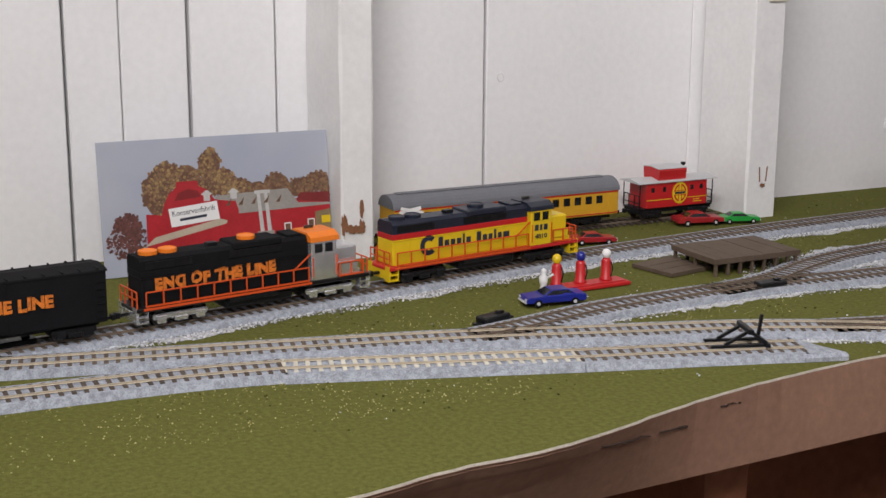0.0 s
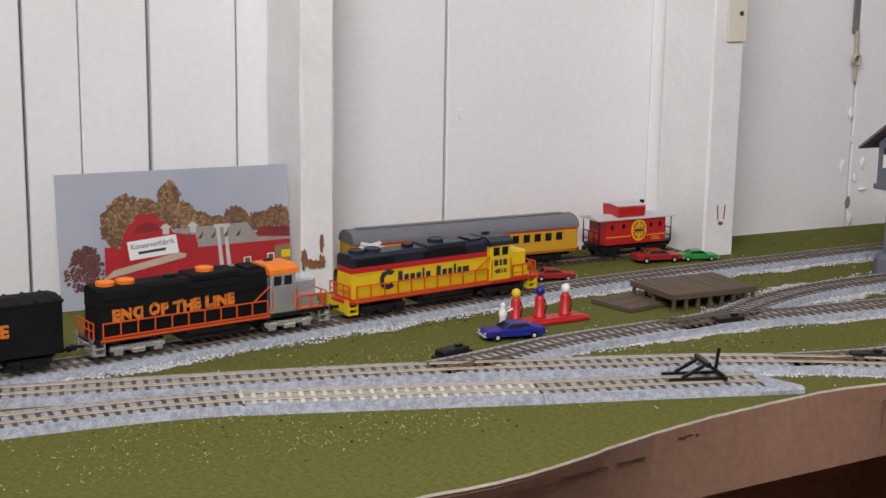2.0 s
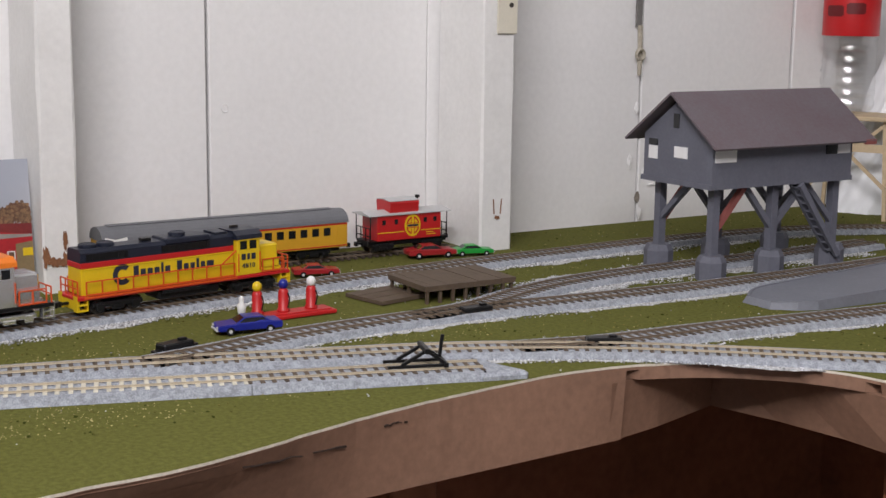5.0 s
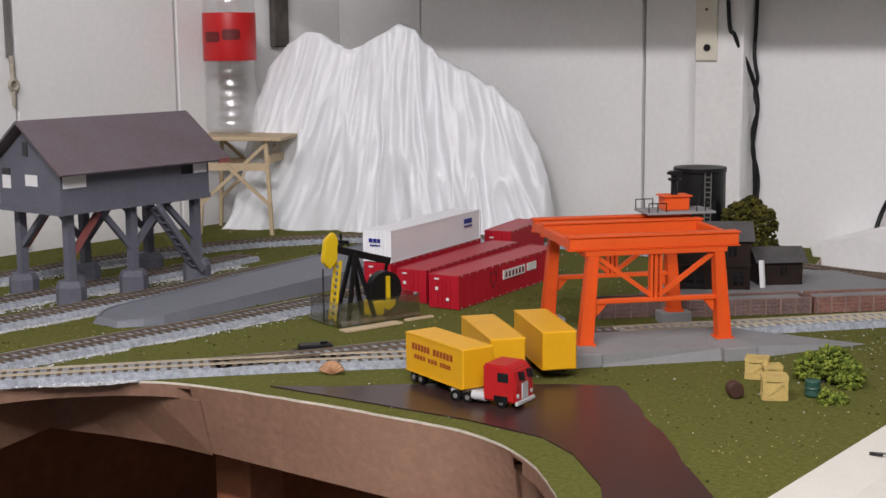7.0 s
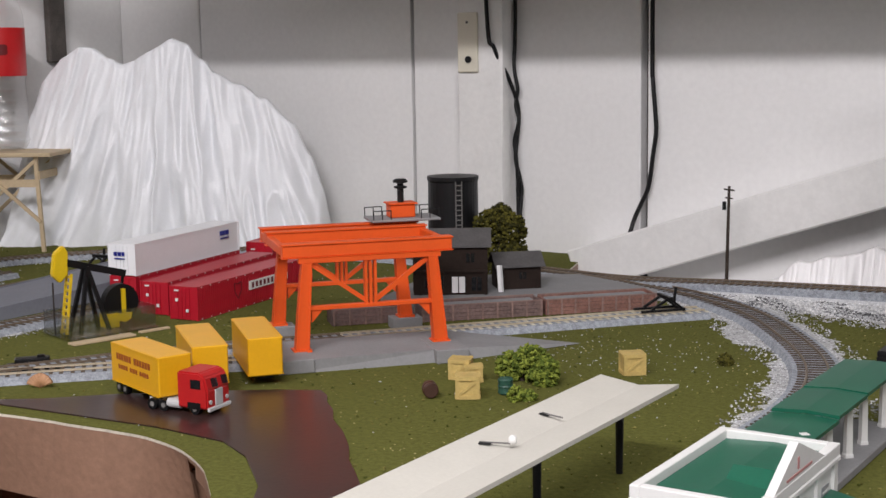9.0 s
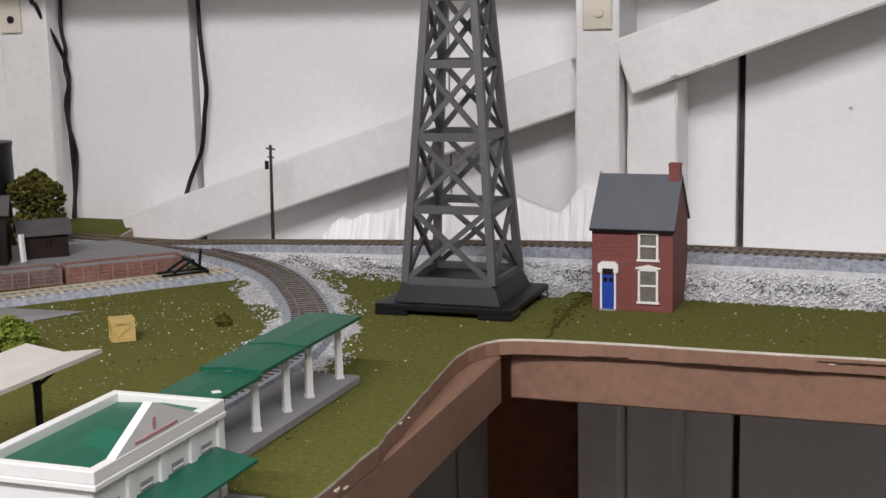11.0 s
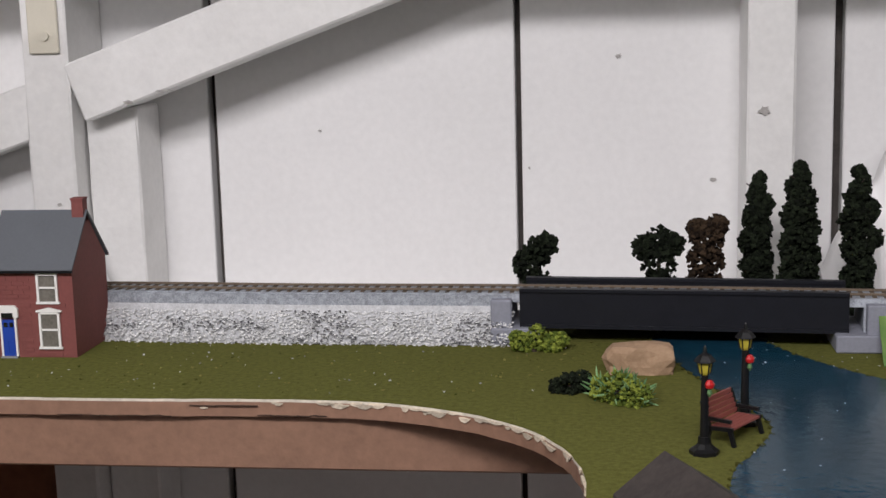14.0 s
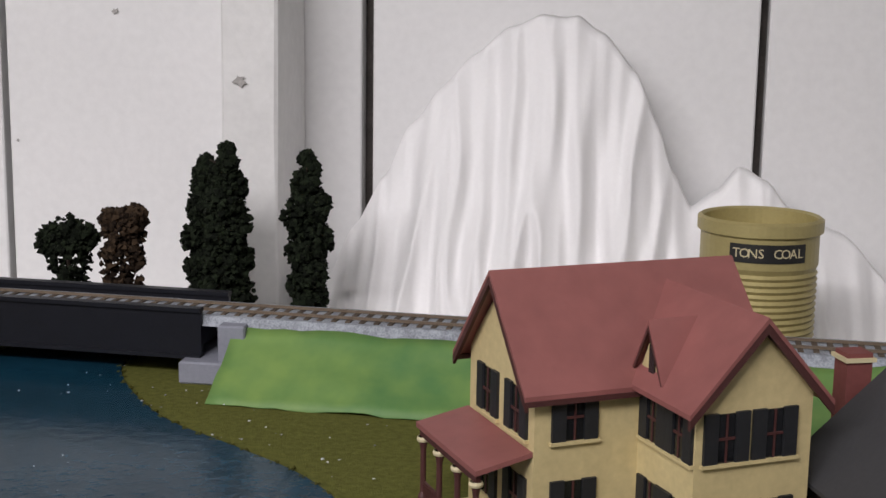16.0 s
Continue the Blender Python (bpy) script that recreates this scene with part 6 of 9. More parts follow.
RAMPM = mat("blue_grey_plastic", (0.19, 0.20, 0.235), 0.6, vary=0.2, scale=30, fine=300, bump=0.08)
ramp = thing("loading_ramp", Matrix(), "long low blue-grey loading ramp beside the tracks", "ramp")
bm = bmesh.new()
rows, tops = [], []
for k in range(25):
    u = k / 24
    y = -0.800 + 0.44 * u
    xl, xr = 0.4 - 0.012 * u, 0.472 + 0.020 * u
    nose = max(0.0, 1 - u / 0.10)
    xl, xr = xl + 0.020 * nose ** 2, xr - 0.022 * nose ** 2
    h = 0.0065 + 0.0155 * u
    rows.append([bm.verts.new(q) for q in ((xl - 0.003, y, 0.0002), (xl, y + 0.003 * nose, h), (xr, y + 0.003 * nose, h), (xr + 0.0012, y, 0.0002))])
    tops.append((xl, xr, y + 0.003 * nose, h))
for r, s in zip(rows, rows[1:]):
    for j in range(3):
        bm.faces.new((r[j], s[j], s[j + 1], r[j + 1]))
bm.faces.new(rows[0])
bm.faces.new(rows[-1][::-1])
bmesh.ops.recalc_face_normals(bm, faces=bm.faces)
part("body", bm, RAMPM, ramp)
for side in (0, 1):
    line = [Vector((q[side] + (0.0012 if side == 0 else -0.0012), q[2], q[3])) for q in tops]
    part("kerb", sweep(bmesh.new(), line, [(-0.0012, -0.0004), (-0.0012, 0.0010), (0.0012, 0.0010), (0.0012, -0.0004)]), RAMPM, ramp)
# ---- yard: pump jack, containers, crane, lorries, road ----
CONTR = mat("red_container_paint", (0.47, 0.010, 0.026), 0.4, vary=0.15, scale=60, bump=0.04)
CONTW = mat("white_container_paint", (0.87, 0.88, 0.90), 0.4, vary=0.06, scale=60, bump=0.04)
CRANEO = mat("crane_orange", (0.80, 0.098, 0.010), 0.45, vary=0.12, scale=60, bump=0.04)
CONCR = mat("grey_concrete", (0.27, 0.27, 0.275), 0.8, vary=0.2, scale=40, fine=400, bump=0.15)
ASPH = mat("dark_gloss_road", (0.028, 0.018, 0.018), 0.30, vary=0.5, scale=30, fine=260, bump=0.06, col2=(0.05, 0.024, 0.02))
CLEARP = glass("clear_plastic", (0.90, 0.91, 0.92), 0.22, 0.20)


def container(m, L, W, H, paint, label, marks, z0=0.0):
    c = thing("shipping_container", m, label, "container", "containers in the yard")
    part("box", bx(-W / 2 + 0.0006, W / 2 - 0.0006, 0.0006, L - 0.0006, z0 + 0.0004, z0 + H - 0.0004), paint, c)
    for x in (-W / 2 + 0.0010, W / 2 - 0.0010):
        for y in (0.0010, L - 0.0010):
            part("corner_post", bx(x - 0.0010, x + 0.0010, y - 0.0010, y + 0.0010, z0, z0 + H), paint, c)
        for z in (z0 + 0.0008, z0 + H - 0.0008):
            part("side_rail", bx(x - 0.0008, x + 0.0008, 0.001, L - 0.001, z - 0.0008, z + 0.0008), paint, c)
    sides = (bmesh.new(), bmesh.new())
    n = int(L / 0.0035)
    for k in range(n):
        y = 0.004 + (L - 0.008) * k / (n - 1)
        for s, side in zip((-1, 1), sides):
            box(side, s * (W / 2 - 0.0004) - 0.0004, s * (W / 2 - 0.0004) + 0.0004, y - 0.0009, y + 0.0009, z0 + 0.002, z0 + H - 0.002)
    if paint is not CONTW:
        for side in sides:
            part("corrugation", side, paint, c)
    bm = bmesh.new()
    for x in (-0.007, -0.002, 0.002, 0.007):
        bar(bm, (x, -0.0002, z0 + 0.002), (x, -0.0002, z0 + H - 0.002), 0.0007)
    part("door_bars", bm, paint, c)
    for k, (x0, x1, y, za, zb, mm, face) in enumerate(marks):
        if face == "end":
            part("marking", bx(x0, x1, -0.0010, -0.0004, z0 + za, z0 + zb), mm, c)
        else:
            part("marking", bx(W / 2 - 0.0001, W / 2 + (0.0012 if face == "label" else 0.0009), x0, x1, z0 + za, z0 + zb), mm, c)
    if paint is not CONTW:
        for k in range(int(L / 0.015)):
            for z in (z0 + 0.0010, z0 + H - 0.0010):
                part("rivet", bx(W / 2 - 0.0004, W / 2 + 0.0002, 0.006 + 0.015 * k, 0.0072 + 0.015 * k, z - 0.0005, z + 0.0005), WHITEP, c)
    return c


ROT = Matrix.Rotation
CONTD = mat("dark_red_print", (0.16, 0.012, 0.020), 0.5, vary=0.3, scale=90, bump=0.0)
wh = [(-0.009, -0.005, 0, 0.020, 0.024, BLUEC, "end"), (-0.004, 0.0, 0, 0.020, 0.024, BLUEC, "end"), (0.001, 0.004, 0, 0.020, 0.024, BLUEC, "end"), (-0.008, 0.004, 0, 0.0165, 0.0178, BLUEC, "end"),
      (0.155, 0.160, 0, 0.021, 0.026, BLUEC, "side"), (0.1615, 0.1665, 0, 0.021, 0.026, BLUEC, "side"), (0.168, 0.172, 0, 0.021, 0.026, BLUEC, "side"), (0.156, 0.172, 0, 0.0170, 0.0185, BLUEC, "side")]
rb = [(-0.010, -0.005, 0, 0.028, 0.0295, WHITEP, "end"), (-0.009, -0.006, 0, 0.018, 0.021, WHITEP, "end"), (0.003, 0.006, 0, 0.008, 0.011, WHITEP, "end")]
rs = [(0.088, 0.135, 0, 0.016, 0.025, WHITEP, "side"), (0.140, 0.160, 0, 0.017, 0.025, WHITEP, "side"), *[(0.092 + 0.0072 * k, 0.0955 + 0.0072 * k, 0, 0.0178, 0.0232, CONTD, "label") for k in range(6)]]
container(Matrix.Translation((0.541, -0.5415, 0.0005)) @ ROT(math.radians(9.1), 4, "Z"), 0.195, 0.032, 0.0330, CONTR, "dark red container carrying a white one", rb)
container(Matrix.Translation((0.5397, -0.5404, 0.0338)) @ ROT(math.radians(9.1), 4, "Z"), 0.1945, 0.0334, 0.0325, CONTW, "white container stacked on a dark red one", wh)
container(Matrix.Translation((0.5935, -0.5515, 0.0005)) @ ROT(math.radians(9.6), 4, "Z"), 0.21, 0.033, 0.0330, CONTR, "dark red container between two others", rb)
marked = container(Matrix.Translation((0.6389, -0.5583, 0.0005)) @ ROT(math.radians(7.1), 4, "Z"), 0.212, 0.033, 0.0330, CONTR, "dark red container with white markings on its side", rb + rs)
shield = [(0.062, 0.0270), (0.068, 0.0255), (0.074, 0.0270), (0.0735, 0.0180), (0.068, 0.0105), (0.0625, 0.0180)]
for (ya, za), (yb, zb) in zip(shield, shield[1:] + shield[:1]):
    part("shield_line", bar(bmesh.new(), (0.0167, ya, za), (0.0167, yb, zb), 0.0008), CONTD, marked)
container(Matrix.Translation((0.522, -0.308, 0.0005)) @ ROT(math.radians(14), 4, "Z"), 0.11, 0.033, 0.0370, CONTR, "dark red container behind the others", rb)

pj = thing("pump_jack", Matrix.Translation((0.604, -0.645, 0.001)) @ ROT(math.radians(75), 4, "Z") @ Matrix.Scale(1.10, 4), "yellow and black toy oil pump jack on a clear base", "pump jack")
part("base_plate", bx(-0.032, 0.050, -0.026, 0.026, 0.0006, 0.0016, bev=0.0002), CLEARP, pj)
part("wood_slip", bx(-0.036, 0.020, -0.040, -0.029, -0.0006, 0.0010, bev=0.0002), PINE, pj)
part("wood_slip", bx(0.028, 0.056, -0.034, -0.029, -0.0006, 0.0010, bev=0.0002), PINE, pj)
for y in (-0.024, 0.024):
    part("clear_wall", bx(-0.030, 0.048, y - 0.0004, y + 0.0004, 0.0016, 0.0200), CLEARP, pj)
part("clear_wall", bx(-0.0304, -0.0296, -0.0235, 0.0235, 0.0016, 0.0200), CLEARP, pj)
part("clear_wall", bx(0.0476, 0.0484, -0.0235, 0.0235, 0.0016, 0.0200), CLEARP, pj)
bm = bar(bmesh.new(), (-0.024, -0.0042, 0.002), (-0.017, -0.0042, 0.052), 0.0018, 0.0018)
bar(bm, (-0.024, 0.0042, 0.002), (-0.017, 0.0042, 0.052), 0.0018, 0.0018)
for k in range(9):
    u = (k + 0.5) / 9
    bar(bm, (-0.024 + 0.007 * u, -0.0042, 0.002 + 0.05 * u), (-0.024 + 0.007 * u, 0.0042, 0.002 + 0.05 * u), 0.0020)
part("ladder", bm, YEL, pj)
for y in (-0.006, 0.006):
    for x in (-0.014, 0.012):
        part("leg", bar(bmesh.new(), (x, y * 1.6, 0.0016), (-0.002, y * 0.4, 0.056), 0.0030), BLACKP, pj)
part("walking_beam", bar(bmesh.new(), (-0.022, 0, 0.062), (0.034, 0, 0.046), 0.0045, 0.006), BLACKP, pj)
bm = profile(bmesh.new(), [(-0.030, 0.070), (-0.022, 0.076), (-0.018, 0.070), (-0.019, 0.052), (-0.026, 0.045), (-0.033, 0.052)], -0.003, 0.003, "y")
bmesh.ops.bevel(bm, geom=list(bm.edges), offset=0.001, segments=2, affect="EDGES")
part("horse_head", bm, YEL, pj)
part("polished_rod", bar(bmesh.new(), (-0.032, 0, 0.046), (-0.032, 0, 0.002), 0.0010), STEEL, pj)
part("flywheel", cyl(bmesh.new(), (0.028, -0.004, 0.022), (0.028, 0.004, 0.022), 0.016, n=28), BLACKP, pj)
bm = profile(bmesh.new(), [(0.022, 0.013), (0.036, 0.013), (0.035, 0.008), (0.029, 0.005), (0.023, 0.008)], -0.0065, -0.0040, "y")
box(bm, 0.0275, 0.0305, -0.0065, -0.0040, 0.012, 0.034)
part("counterweight", bm, YEL, pj)
part("pitman", bar(bmesh.new(), (0.030, 0.005, 0.010), (0.034, 0.003, 0.046), 0.0020), BLACKP, pj)
part("gearbox", bx(0.012, 0.024, -0.007, 0.007, 0.0016, 0.014, bev=0.001), YEL, pj)

# crane: local x along the front side, y to the back
cr = thing("gantry_crane", Matrix.Translation((0.855, -0.649, 0.0)) @ ROT(math.radians(48.8), 4, "Z"), "bright orange gantry crane with a trolley on top", "gantry crane")
CW, CD, CZ = 0.1181, 0.1160, 0.0110
TOPZ = 0.087
for y in (0.0, CD):
    for x, s in ((0.0, 1), (CW, -1)):
        bm = bmesh.new()
        q = [(x - 0.0058, y - 0.005, CZ), (x + 0.0058, y - 0.005, CZ), (x + 0.0058, y + 0.005, CZ), (x - 0.0058, y + 0.005, CZ)]
        xt = x + s * 0.006
        r = [(xt - 0.0042, y - 0.0042, TOPZ), (xt + 0.0042, y - 0.0042, TOPZ), (xt + 0.0042, y + 0.0042, TOPZ), (xt - 0.0042, y + 0.0042, TOPZ)]
        a, b = [bm.verts.new(v) for v in q], [bm.verts.new(v) for v in r]
        for i in range(4):
            bm.faces.new((a[i], a[(i + 1) % 4], b[(i + 1) % 4], b[i]))
        bm.faces.new(b)
        bm.faces.new(a[::-1])
        bmesh.ops.recalc_face_normals(bm, faces=bm.faces)
        part("leg", bm, CRANEO, cr)
        for k in (-1, 1):
            part("leg_rib", bar(bmesh.new(), (x + k * 0.0050, y - 0.0052, CZ + 0.002), (xt + k * 0.0034, y - 0.0046, TOPZ - 0.003), 0.0013, 0.0016), CRANEO, cr)
        part("gusset", profile(bmesh.new(), [(xt + s * 0.003, 0.0440), (xt + s * 0.012, 0.0440), (xt + s * 0.003, 0.0340)], y - 0.002, y + 0.002, "y"), CRANEO, cr)
        part("foot", bx(x - 0.0076, x + 0.0076, y - 0.0068, y + 0.0068, CZ - 0.0006, CZ + 0.0016), CRANEO, cr)
    part("tie_beam", bx(0.004, CW - 0.004, y - 0.0035, y + 0.0035, 0.0442, 0.0476, bev=0.0004), CRANEO, cr)
    part("head_beam", bx(-0.001, CW + 0.001, y - 0.0045, y + 0.0045, 0.0835, 0.0880, bev=0.0004), CRANEO, cr)
    part("king_post", bx(CW / 2 - 0.0012, CW / 2 + 0.0012, y - 0.0025, y + 0.0025, 0.0476, 0.0836), CRANEO, cr)
    for k in (-1, 1):
        part("king_post_flange", bx(CW / 2 + k * 0.0040 - 0.0011, CW / 2 + k * 0.0040 + 0.0011, y - 0.003, y + 0.003, 0.0476, 0.0836), CRANEO, cr)
    part("diagonal", bar(bmesh.new(), (0.009, y, 0.0830), (CW / 2 - 0.003, y, 0.0490), 0.0034, 0.0036), CRANEO, cr)
    part("diagonal", bar(bmesh.new(), (CW - 0.009, y, 0.0830), (CW / 2 + 0.003, y, 0.0490), 0.0034, 0.0036), CRANEO, cr)
for y0, y1 in ((-0.004, 0.006), (0.078, 0.087), (CD - 0.008, CD + 0.002)):
    part("runway_beam", bx(-0.014, CW + 0.011, y0, y1, 0.0886, 0.0985, bev=0.0006), CRANEO, cr)
    part("beam_flange", bx(-0.015, CW + 0.012, y0 - 0.0012, y1 + 0.0012, 0.0986, 0.1000, bev=0.0003), CRANEO, cr)
    part("beam_flange", bx(-0.015, CW + 0.012, y0 - 0.0010, y1 + 0.0010, 0.0881, 0.0886), CRANEO, cr)
for x0, x1 in ((-0.014, -0.008), (CW + 0.005, CW + 0.011)):
    for y0, y1 in ((0.0062, 0.0778), (0.0872, CD - 0.0082)):
        part("end_beam", bx(x0, x1, y0, y1, 0.0890, 0.0970, bev=0.0006), CRANEO, cr)
tro = part("trolley_deck", bx(0.083, 0.146, 0.088, 0.126, 0.1022, 0.1046, bev=0.0006), CONCR, cr)
part("winch_house", bx(0.102, 0.125, 0.098, 0.116, 0.1046, 0.1165, bev=0.0008), CRANEO, cr)
part("winch_cap", bx(0.100, 0.127, 0.096, 0.118, 0.1166, 0.1180, bev=0.0004), CRANEO, cr)
part("mast", lathe(bmesh.new(), [(0.0030, 0.1180), (0.0030, 0.130), (0.0060, 0.131), (0.0060, 0.1322), (0.0030, 0.133), (0.0030, 0.135), (0.0068, 0.136), (0.0068, 0.1375), (0.0050, 0.139)], n=16, at=(0.1135, 0.107, 0)), BLACKP, cr)
for y in (0.089, 0.125):
    bm = bmesh.new()
    bar(bm, (0.084, y, 0.1125), (0.100, y, 0.1125), 0.0008)
    bar(bm, (0.128, y, 0.1125), (0.145, y, 0.1125), 0.0008)
    for x in (0.084, 0.092, 0.100, 0.128, 0.136, 0.145):
        bar(bm, (x, y, 0.1045), (x, y, 0.1125), 0.0008)
    part("railing", bm, BLACKP, tro)
pad = thing("crane_pad", cr.matrix_world.copy(), "grey concrete pad with a sloping end below the crane", "concrete pad")
bm = bmesh.new()
v = [bm.verts.new(q) for q in ((-0.022, -0.034, 0.0), (0.125, -0.034, 0.0), (0.243, -0.008, 0.0008), (0.150, 0.045, 0.0), (-0.016, 0.045, 0.0), (-0.022, -0.034, 0.0104), (0.118, -0.030, 0.0104), (0.132, 0.044, 0.0104), (-0.016, 0.044, 0.0104))]
for f in ((5, 6, 7, 8), (0, 1, 6, 5), (1, 2, 6), (6, 2, 7), (2, 3, 7), (3, 4, 8, 7), (4, 0, 5, 8), (0, 4, 3, 2, 1)):
    bm.faces.new([v[i] for i in f])
bmesh.ops.recalc_face_normals(bm, faces=bm.faces)
part("slab", bm, CONCR, pad)
part("plinth", bx(CW - 0.014, CW + 0.014, -0.040, 0.009, 0.0, 0.0112, bev=0.0006), CONCR, pad)
part("plinth", bx(-0.0235, 0.004, -0.0355, 0.009, 0.0, 0.0112, bev=0.0006), CONCR, pad)
for x in (0.0, CW):
    part("plinth", bx(x - 0.014, x + 0.014, CD - 0.010, CD + 0.010, 0.0, 0.0107, bev=0.0006), CONCR, pad)


def tyre(parent, x, y, r=0.0042, w=0.0040):
    w_ = part("wheel", cyl(bmesh.new(), (x, y - w / 2, r), (x, y + w / 2, r), r, n=18), BLACKP, parent)
    return [w_, part("hub", cyl(bmesh.new(), (x, y - w / 2 - 0.0003, r), (x, y + w / 2 + 0.0003, r), r * 0.45, n=12), GAPG, w_)]


def trailer(m, L, label, cab=False):
    """A box trailer, front towards +x, with a cab-over tractor if asked for."""
    t = thing("lorry" if cab else "box_trailer", m, label, "lorry" if cab else "trailer", "lorries and trailers")
    b = part("box", bx(-L / 2, L / 2, -0.0133, 0.0133, 0.0080, 0.0378, bev=0.0009), YELT, t)
    for q in (-1, 1):
        for z in (0.0088, 0.0370):
            part("side_rail", bx(-L / 2 + 0.001, L / 2 - 0.001, q * 0.0134 - 0.0003, q * 0.0134 + 0.0003, z - 0.0006, z + 0.0006), YELT, t)
    part("chassis", bx(-L / 2 + 0.004, L / 2 - 0.004, -0.006, 0.006, 0.0055, 0.0080), BLACKP, t)
    for x in (-L / 2 + 0.010, -L / 2 + 0.020):
        for y in (-0.0105, 0.0105):
            tyre(t, x, y)
    for q in (-1, 1):
        if not cab:
            continue
        for x0, x1, z0, z1 in ((-0.029, -0.004, 0.0262, 0.0310), (0.000, 0.027, 0.0262, 0.0310), (-0.026, -0.010, 0.0195, 0.0228), (-0.007, 0.006, 0.0195, 0.0228), (0.009, 0.024, 0.0195, 0.0228)):
            n_ = max(2, round((x1 - x0) / 0.0042))
            bm = bmesh.new()
            for k in range(n_):
                xa = x0 + (x1 - x0) * k / n_
                box(bm, xa, xa + (x1 - x0) / n_ * 0.72, q * 0.0134 - 0.0002, q * 0.0134 + 0.0002, z0, z1)
            part("marking", bm, RUSTL, b)
        part("landing_leg", bx(L / 2 - 0.024, L / 2 - 0.021, q * 0.009 - 0.001, q * 0.009 + 0.001, 0.0 if not cab else 0.004, 0.0080), BLACKP, t)
    part("rear_door", bx(-L / 2 - 0.0004, -L / 2 + 0.0002, -0.0115, 0.0115, 0.0100, 0.0360), YELT, t)
    if not cab:
        return t
    # tractor turned at the kingpin
    e = L / 2
    ob = [part("tractor_frame", bx(e - 0.024, e + 0.030, -0.0055, 0.0055, 0.0045, 0.0070), SILVER, t)]
    ob.append(part("fuel_tank", cyl(bmesh.new(), (e - 0.003, -0.010, 0.0060), (e + 0.008, -0.010, 0.0060), 0.0034, n=12), SILVER, t))
    bm = profile(bmesh.new(), [(e + 0.007, 0.0045), (e + 0.0330, 0.0045), (e + 0.0330, 0.018), (e + 0.0305, 0.0275), (e + 0.026, 0.0305), (e + 0.007, 0.0305)], -0.0135, 0.0135, "y")
    bmesh.ops.bevel(bm, geom=list(bm.edges), offset=0.0012, segments=2, affect="EDGES")
    c = part("cab", bm, REDP, t)
    ob.append(c)
    for y in (-0.006, 0.006):
        ob.append(part("windscreen", bar(bmesh.new(), (e + 0.0324, y, 0.0198), (e + 0.0311, y, 0.0258), 0.0095, 0.0010), PANE, c))
    for q in (-1, 1):
        ob.append(part("side_window", bx(e + 0.019, e + 0.0275, q * 0.0136 - 0.0003, q * 0.0136 + 0.0003, 0.0190, 0.0255), PANE, c))
        ob.append(part("wheel_arch", bx(e + 0.016, e + 0.027, q * 0.0136 - 0.0003, q * 0.0136 + 0.0003, 0.0044, 0.0090), BLACKP, c))
        ob.append(part("headlight", cyl(bmesh.new(), (e + 0.0328, q * 0.0098, 0.0095), (e + 0.0337, q * 0.0098, 0.0095), 0.0016, n=10), SILVER, c))
    ob.append(part("grille", bx(e + 0.0328, e + 0.0339, -0.0045, 0.0045, 0.0060, 0.0178, bev=0.0005), SILVER, c))
    ob.append(part("bumper", bx(e + 0.0323, e + 0.0347, -0.0132, 0.0132, 0.0028, 0.0058, bev=0.0006), SILVER, c))
    for x in (e - 0.016, e - 0.006, e + 0.0215):
        for y in (-0.0110, 0.0110):
            ob += tyre(t, x, y)
    k = Vector((e - 0.010, 0, 0))
    turn = Matrix.Translation((0.006, -0.003, 0)) @ Matrix.Translation(k) @ ROT(math.radians(25), 4, "Z") @ Matrix.Translation(-k)
    for o in ob:
        o.data.transform(turn)
    return t


RUSTL = mat("rust_red_print", (0.36, 0.075, 0.012), 0.5, vary=0.3, scale=300, bump=0.0)
YELT = mat("amber_trailer_paint", (0.78, 0.40, 0.008), 0.4, vary=0.10, scale=50, bump=0.03)
trailer(Matrix.Translation((0.8275, -0.7935, 0.0012)) @ ROT(math.radians(-18.8), 4, "Z"), 0.078, "yellow box lorry with a red cab-over tractor", cab=True)
trailer(Matrix.Translation((0.8278, -0.7389, 0.0006)) @ ROT(math.radians(-38.8), 4, "Z"), 0.0915, "yellow box trailer parked behind the lorry")
trailer(Matrix.Translation((0.8471, -0.696, 0.0006)) @ ROT(math.radians(-40.7), 4, "Z"), 0.0888, "yellow box trailer parked beside the crane pad")
ROADP = [(0.716, -0.868), (0.76, -0.838), (0.797, -0.802), (0.85, -0.762), (0.896, -0.731), (0.926, -0.716), (0.940, -0.726), (0.952, -0.742), (0.968, -0.756), (0.985, -0.778), (1.010, -0.80), (1.034, -0.826), (1.052, -0.850), (1.07, -0.868), (1.10, -0.90), (1.13, -0.96), (1.14, -1.05), (1.14, -1.2), (1.085, -1.2), (1.082, -1.05), (1.070, -0.97), (1.036, -0.918), (0.990, -0.876), (0.954, -0.857), (0.889, -0.853), (0.778, -0.862)]
setting("road", prism(bmesh.new(), ROADP, 0.0002, 0.0012), ASPH, "glossy dark brown-black painted road", "road")
bm = bmesh.new()
for k in range(9):
    a = math.radians(-62 + 15.5 * k)
    cyl(bm, (0, 0, 0.0005), (0.016 * math.sin(a), 0.003 * math.cos(3 * a), 0.016 * math.cos(a) + 0.001), 0.0008, 0.0030, n=8)
sh = tagged(part("sea_shell", bm, mat("shell_tan", (0.50, 0.27, 0.14), 0.6, vary=0.3, scale=200), smooth=True), "ribbed tan sea shell standing on the turf", "shell", "shells")
sh.matrix_world = Matrix.Translation((0.728, -0.813, 0.0)) @ ROT(math.radians(35), 4, "Z") @ Matrix.Scale(0.65, 4)
